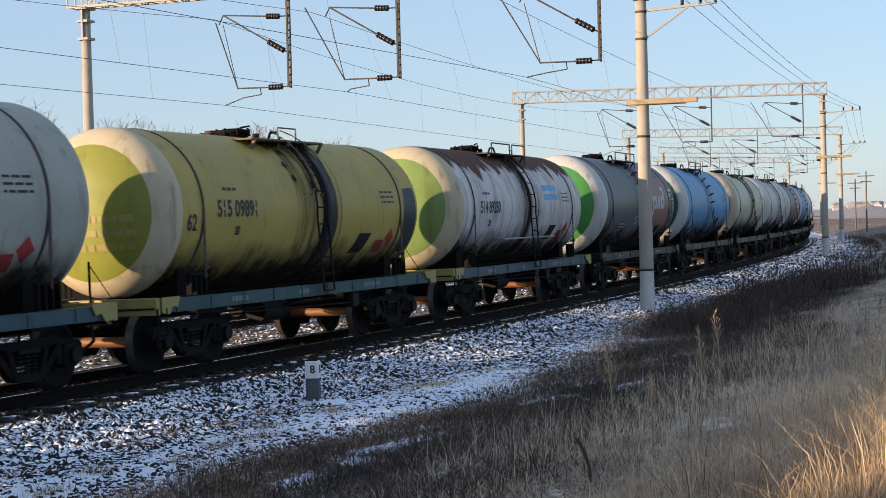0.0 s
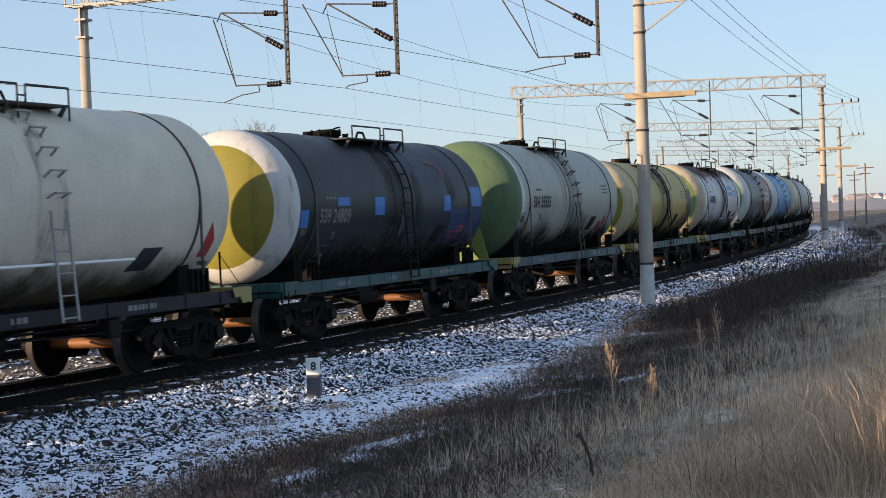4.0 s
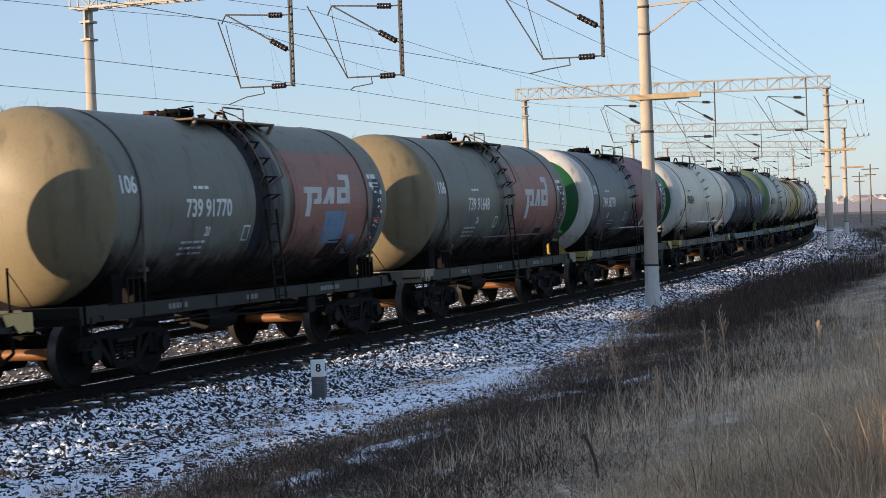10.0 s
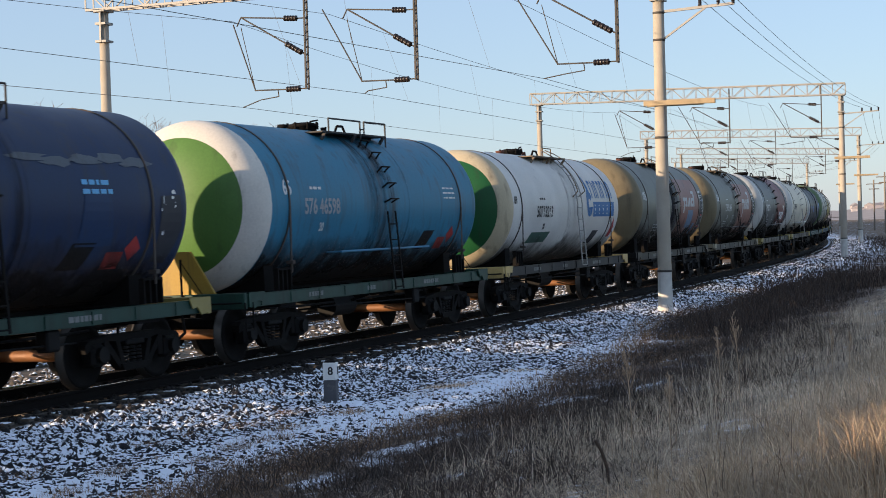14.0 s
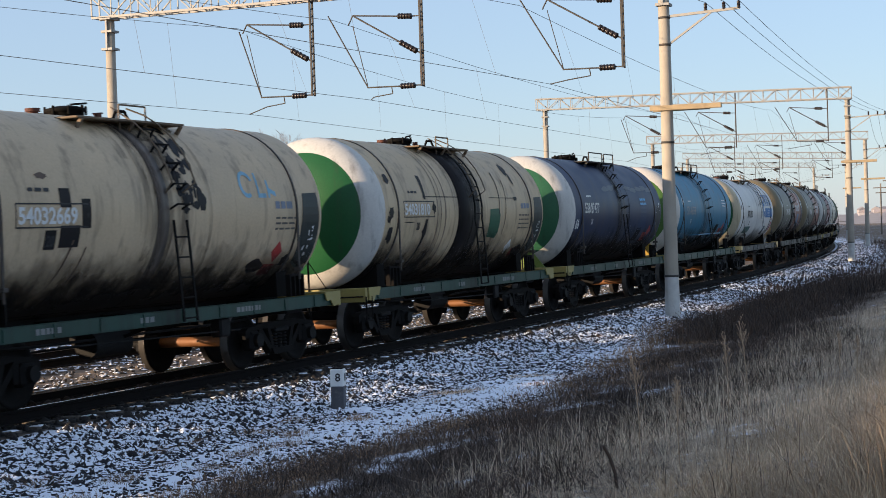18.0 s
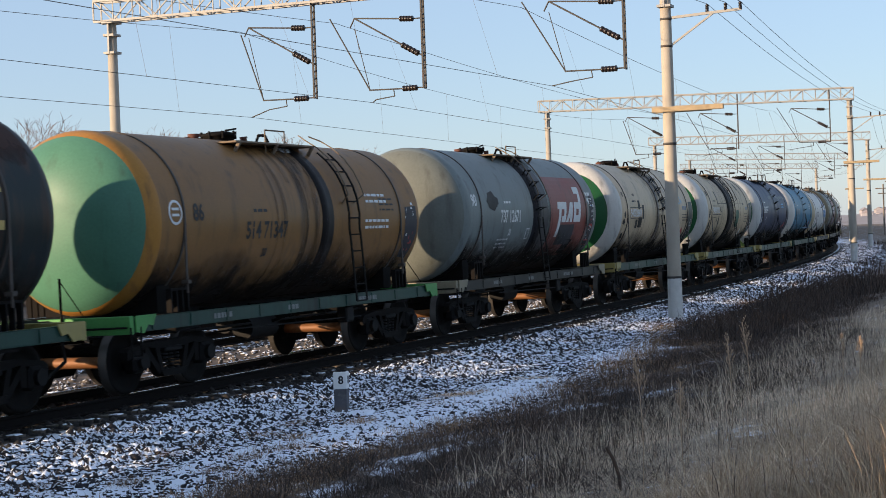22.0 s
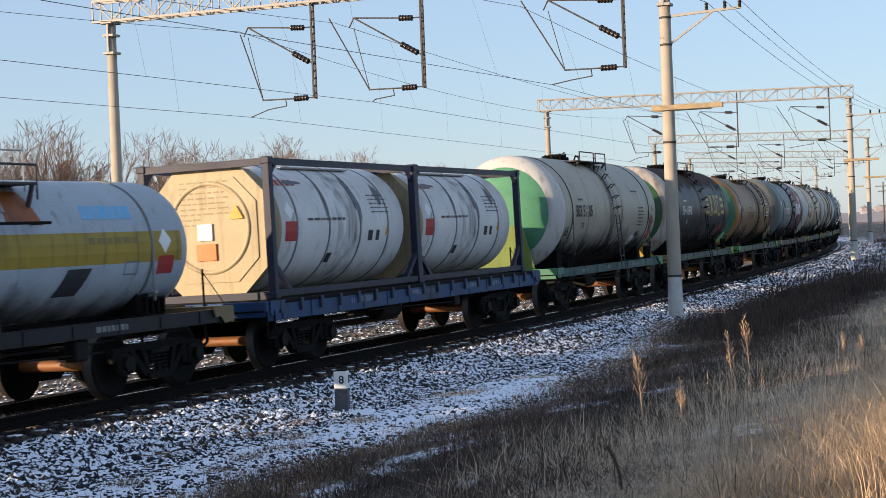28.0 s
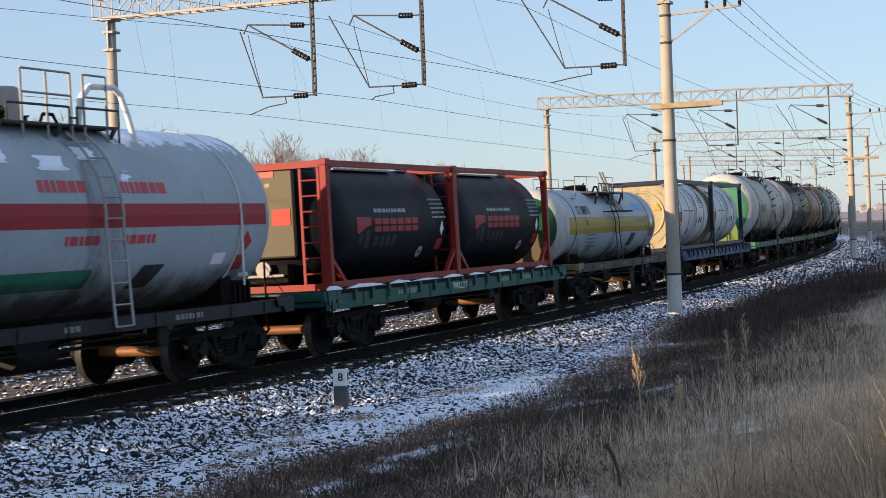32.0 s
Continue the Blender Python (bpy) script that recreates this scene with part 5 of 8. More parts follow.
GOLD = ("emblem", [rect(-0.7, -0.1, 0.34, 0.46), rect(-0.6, -0.1, 0.10, 0.22), rect(-0.7, -0.1, -0.14, -0.02), rect(2.0, 2.6, 0.34, 0.46), rect(2.0, 2.5, 0.10, 0.22), rect(2.0, 2.6, -0.14, -0.02),
                   rect(0.26, 0.36, -0.2, 0.55), ((0.0, -0.2), (0.12, -0.2), (0.62, 0.55), (0.5, 0.55)), ((0.5, -0.2), (0.62, -0.2), (0.12, 0.55), (0.0, 0.55)),
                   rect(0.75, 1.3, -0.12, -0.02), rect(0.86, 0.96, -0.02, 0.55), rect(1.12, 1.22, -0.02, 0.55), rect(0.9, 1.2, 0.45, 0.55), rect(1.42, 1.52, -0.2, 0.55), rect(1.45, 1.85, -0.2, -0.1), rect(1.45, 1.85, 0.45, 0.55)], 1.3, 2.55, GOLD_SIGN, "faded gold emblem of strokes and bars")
DIRT_PATCH = ("dirt_patch", [rect(-2.60, -2.36, 0.04, 0.30), rect(-2.12, -1.92, -0.24, 0.16), rect(-2.92, -2.68, -0.52, -0.26), rect(-2.6, -2.16, -0.50, -0.2), ragged(-4.15, -0.12, 0.12, 0.12, 1), ragged(-4.25, -0.32, 0.15, 0.12, 2), ragged(-4.15, -0.74, 0.13, 0.14, 3), ragged(2.95, -0.98, 0.32, 0.16, 6), ragged(3.9, -0.90, 0.2, 0.16, 7)], 0.0, 2.6, OIL, "dark flaked patch")
RUNS_10 = ("oil_flake", [((-2.3, -0.4), (-2.26, -0.4), (-2.48, -1.15), (-2.51, -1.15)), ((-1.98, -0.5), (-1.95, -0.5), (-2.1, -1.1), (-2.13, -1.1)), ragged(-2.9, 0.47, 0.18, 0.05, 31), ragged(-4.15, 0.47, 0.12, 0.10, 32)], 0.0, 2.6, paint(92, 72, 58, 0.3), "thin brown rust run")
RED_10 = ("hazard_diamond", [((3.5, -0.92), (3.68, -0.72), (3.5, -0.52), (3.32, -0.72))], 0.0, 2.6, RED, "red diamond sign")
RED_10B = ("hazard_plate", [rect(3.24, 3.62, -1.18, -0.95)], 0.0, 2.6, RED, "red hazard plate")
NOTE_10 = ("small_writing", bars(3, 0.7, 0.032, 0.09, 33), 3.25, 2.45, FAINT_INK, "")
NOTE_10B = ("faded_writing", bars(1, 0.6, 0.12, 0.2, 34), 3.25, 2.62, paint(112, 122, 138, 0.3), "faded blue writing")
BLUE_10 = ("faded_emblem", ring_poly(0.16, 0.23, 0.3, 5.2, 12, 2.4, 0.42) + [rect(2.72, 2.78, 0.2, 0.62), rect(2.78, 2.98, 0.2, 0.27), rect(3.05, 3.11, 0.2, 0.5), ((3.11, 0.36), (3.3, 0.3), (3.3, 0.22), (3.11, 0.28))], 0.0, 2.6, paint(120, 168, 190, 0.3), "faded pale blue painted strokes")
GREEN_9 = ("sign_plate", [((1.15, -0.62), (1.72, -0.66), (1.82, -0.5), (1.85, -0.12), (1.72, 0.02), (1.2, 0.0))], 0.0, 2.6, paint(40, 88, 66, 0.2), "green plate beside the ladder")
BLOTS_9 = ("dirt_patch", [ragged(-4.14, 0.62, 0.13, 0.12, 41), ragged(-4.2, -0.06, 0.14, 0.16, 42), ragged(-4.18, -0.50, 0.16, 0.2, 43), ragged(-4.3, -0.2, 0.10, 0.1, 44), ragged(-2.05, 0.04, 0.13, 0.12, 45), ragged(3.0, 1.0, 0.16, 0.24, 46), ragged(3.08, 0.75, 0.07, 0.22, 47), ragged(-2.5, -0.45, 0.12, 0.18, 48), ragged(3.7, -1.05, 0.42, 0.2, 49), ragged(2.9, 0.25, 0.16, 0.05, 50)], 0.0, 2.6, OIL, "dark flaked patch")
RUNS_9 = ("oil_flake", [((-2.6, 0.72), (-2.44, 0.70), (-2.46, 0.2), (-2.56, 0.2)), ((-2.50, -0.2), (-2.38, -0.2), (-2.44, -0.6), (-2.62, -1.25), (-2.68, -1.25), (-2.56, -0.6)), ((1.92, 0.9), (1.97, 0.9), (1.80, -0.1), (1.76, -0.1)), ((-2.6, 0.245), (-0.7, 0.25), (-0.7, 0.27), (-2.6, 0.265)), ((1.2, 0.25), (2.9, 0.25), (2.9, 0.265), (1.2, 0.265)), ((-3.6, -0.25), (-3.3, -0.27), (-3.0, -0.25), (-3.3, -0.24)), ((2.35, 0.7), (2.38, 0.7), (2.1, -0.6), (2.07, -0.6))], 0.0, 2.6, OIL, "black oil run down the flank")
SEAM_9 = ("weld_seam", [rect(-1.89, -1.85, -1.3, 1.9), rect(-1.46, -1.41, -1.3, 1.9), rect(-1.70, -1.67, -1.3, 1.9)], 0.0, 2.6, paint(112, 96, 80, 0.3), "dark weld seam round the tank")
NOTE_9 = ("small_writing", bars(4, 0.7, 0.032, 0.10, 35), 3.1, 2.45, FAINT_INK, "")
SIGN_9 = ("hazard_diamond", [((2.88, -1.1), (3.08, -0.9), (2.88, -0.7), (2.68, -0.9))], 0.0, 2.6, WHITE, "white diamond sign")
BLUE_TEXT = ("faded_emblem", bars(2, 1.2, 0.16, 0.24, 8), 1.5, 2.9, SKY_SIGN, "faded light blue writing")
PANEL_PLATE = ("sign_plate", [rect(0, 1.25, -0.32, 0.22)], 1.75, 2.05, PLATE_DK, "dark sign plate")
BLUE_PLATE = ("sign_plate", [rect(0.1, 0.95, -0.36, 0.26), rect(1.25, 1.6, -0.62, -0.2)], 2.1, 2.15, paint(104, 128, 152, 0.3), "worn blue sign plate")


PANEL_SMALL = (("inspection_plate", [((0, 0), (0.55, 0.0), (0.75, 0.42), (0.2, 0.42))], 2.4, 1.55, STEEL_OILY, ""), ("small_writing", bars(3, 0.7, 0.04, 0.10, 61), -2.6, 1.95, INK_W, ""), ("white_frame", [rect(0, 0.22, 0, 0.03), rect(0, 0.22, 0.24, 0.27), rect(0, 0.03, 0, 0.27), rect(0.19, 0.22, 0, 0.27)], -0.75, 1.95, INK_W, ""))


def blots(n, x0, x1, w0, w1, size, seed):
    r = random.Random(seed)
    return [ragged(r.uniform(x0, x1), r.uniform(w0, w1), size * r.uniform(0.4, 1.2), size * r.uniform(0.6, 1.8), seed * 50 + i) for i in range(n)]


OIL_FLAKES = ("oil_flake", blots(46, 0.35, 1.0, 0.0, 1.8, 0.10, 4), 0.0, 2.6, OIL, "black flaking oil beside the ladder")
OIL_FLAKES_B = ("oil_flake", blots(16, -0.6, 0.9, 0.2, 1.9, 0.09, 6), 0.0, 2.5, OIL, "black flaking oil below the manhole")
def plate_border(x, z):
    return ("number_plate_border", [rect(-0.05, 1.52, -0.06, -0.04), rect(-0.05, 1.52, 0.25, 0.27), rect(-0.05, -0.03, -0.06, 0.27), rect(1.50, 1.52, -0.06, 0.27)], x, z, BLACK, "")




FAINT_TEXT = ("small_writing", bars(2, 0.5, 0.06, 0.14, 71), -3.35, 1.72, paint(70, 90, 120, 0.2), "faded writing")
GREEN_PLATE = ("sign_plate", [slanted([rect(0, 1.5, 0, 0.3)], 0.5)[0]], -2.95, 1.66, paint(44, 84, 70, 0.2), "dark green sign plate")
DARK_END = ("painted_patch", [((4.22, 0.28), (4.74, 0.30), (4.78, -0.2), (4.78, -0.95), (4.5, -1.1), (4.18, -0.95), (4.15, -0.3))], 0.0, 2.6, paint(40, 48, 46, 0.35), "dark worn patch of torn stickers at the tank's end")
END_SCRAPS = ("sticker_scrap", scraps(9, 38), 4.2, 2.2, INK_W, "white sticker scraps")
ROUND_MARK = ("round_mark", ring_poly(0.15, 0.19, 0.0, 6.283, 16) + [rect(-0.1, 0.1, -0.06, -0.02), rect(-0.1, 0.1, 0.03, 0.07)], -4.1, 2.62, INK_W, "round white mark")
TEXT_A = ("small_writing", bars(2, 0.9, 0.05, 0.12, 72), 2.5, 2.9, INK_W, "")
TEXT_B = ("small_writing", bars(2, 1.1, 0.05, 0.12, 73), 2.4, 2.42, INK_W, "")
STICK_A = ("painted_patch", [((4.2, 0.2), (4.72, 0.22), (4.78, -0.3), (4.6, -0.85), (4.2, -0.8))], 0.0, 2.5, PLATE_DK, "dark patch of torn stickers")
STICK_B = ("sticker_scrap", scraps(7, 38), 4.18, 2.1, RED, "red sticker scraps")
STICK_C = ("sticker_scrap", scraps(6, 39), 4.18, 2.3, INK_W, "white sticker scraps")
FLAME_B = ("emblem", [((0, -0.3), (0.3, -0.3), (0.34, 0.0), (0.16, 0.32), (0.06, 0.05))], 4.25, 1.95, RED, "red flame-shaped emblem")
SLANT_PLATE = ("inspection_plate", [((0, 0), (0.55, 0.0), (0.75, 0.42), (0.2, 0.42))], 2.4, 1.55, PLATE_DK, "dark slanted plate")
SNOW_SPOT = ("snow_patch", [ragged(0.1, 0.0, 0.36, 0.14, 95)], 0.5, 3.75, SNOW, "thin snow beside the manhole")
DARK_BLOT = ("dirt_patch", [ragged(0, 0, 0.42, 0.24, 85), ragged(0.1, 0.02, 0.3, 0.2, 86)], -3.1, 2.82, OIL, "round dark blot on the flank")


SIGN_14 = ("inspection_plate", [((0, 0), (0.45, 0.0), (0.62, 0.3), (0.17, 0.3))], 2.3, 1.62, WHITE, "slanted white plate")
RED_14 = ("hazard_diamond", [((0, -0.22), (0.2, 0), (0, 0.22), (-0.2, 0))], 4.42, 2.22, RED, "red and white diamond sign")
RED_14B = ("hazard_plate", [rect(-0.18, 0.2, -0.14, 0.14)], 4.38, 1.86, RED, "red hazard plate")
SCUFF_14 = ("dirt_patch", [ragged(0.0, 0.0, 0.16, 0.3, 141), ragged(0.1, 0.42, 0.08, 0.12, 142), ragged(-1.3, -0.35, 0.22, 0.12, 143)], 4.3, 2.2, PLATE_DK, "dark scuffed patch")
NOTE_14 = ("small_writing", bars(6, 0.62, 0.04, 0.10, 144), 2.75, 2.62, BLACK, "")
NOTE_14B = ("small_writing", bars(1, 0.7, 0.05, 0.1, 145), 2.3, 3.1, BLACK, "")


PALE_BAND = ("faded_band", [ragged(-1.2 + 0.62 * i, 0.02 * ((i * 7) % 5 - 2), 0.46, 0.09, 160 + i) for i in range(9) if i != 3], 0.0, 3.2, paint(86, 92, 98, 0.3), "pale scuffed band")
BLUE_NOTE = ("sign_plate", [((0, 0), (0.85, 0), (0.75, 0.75), (0.15, 0.75))], 2.2, 2.0, paint(24, 50, 84, 0.2), "dark blue painted panel")
TEXT_C = ("small_writing", bars(2, 0.7, 0.07, 0.13, 75), 2.3, 2.85, SKY_SIGN, "")


def W(label, body, ring, disc, frame, **kw):
    return dict(label=label, body=body, ring=ring, disc=disc, frame=frame, **kw)


def grey_panel(label, base, panel, number, ring, disc, plate, load="", **kw):
    tall = kw.pop("tall", False)
    stick = (("painted_patch", [ragged(0.22, 0.1, 0.24, 0.55, 91), ragged(0.2, -0.45, 0.26, 0.45, 92), ragged(0.28, 0.5, 0.18, 0.22, 93)], 4.2, 2.4, PLATE_DK, "dark patch of torn stickers"), ("sticker_scrap", scraps(16, 33), 4.2, 2.35, INK_W, "white sticker scraps"), ("sticker_scrap", scraps(2, 35), 4.2, 2.5, BLUE_SIGN, "blue sticker scraps"),
             ("hazard_diamond", [((0, -0.2), (0.18, 0), (0, 0.2), (-0.18, 0))], 4.42, 2.2, RED, "red diamond sign"), ("hazard_plate", [rect(-0.16, 0.2, -0.14, 0.14)], 4.4, 1.84, RED, "red hazard plate"), ("small_writing", bars(2, 0.42, 0.09, 0.16, 36), 4.15, 3.0, INK_W, ""))
    if not tall:
        kw["panel"] = (panel,) + kw.pop("span", (0.5, 4.1)) + (1.5, 3.46)
        kw["zones"] = ()
    else:
        kw["zones"] = ((0.5, 4.1, panel),)
    plate = ((plate,) if plate else ()) + stick + PANEL_SMALL + kw.pop("more", ())
    return W(label, base, ring, disc, DARK_F, number=number, num_at=kw.pop("num_at", (-2.6, 2.36)), load=load, load_at=(-4.4, 2.72), ink=INK_W, steps=True, ladder=0.0,
             emblem=kw.pop("emblem", (1.35, 2.42, EMBLEM_INK, 0.88, 1.14)), hazard=False, marks=plate, **kw)


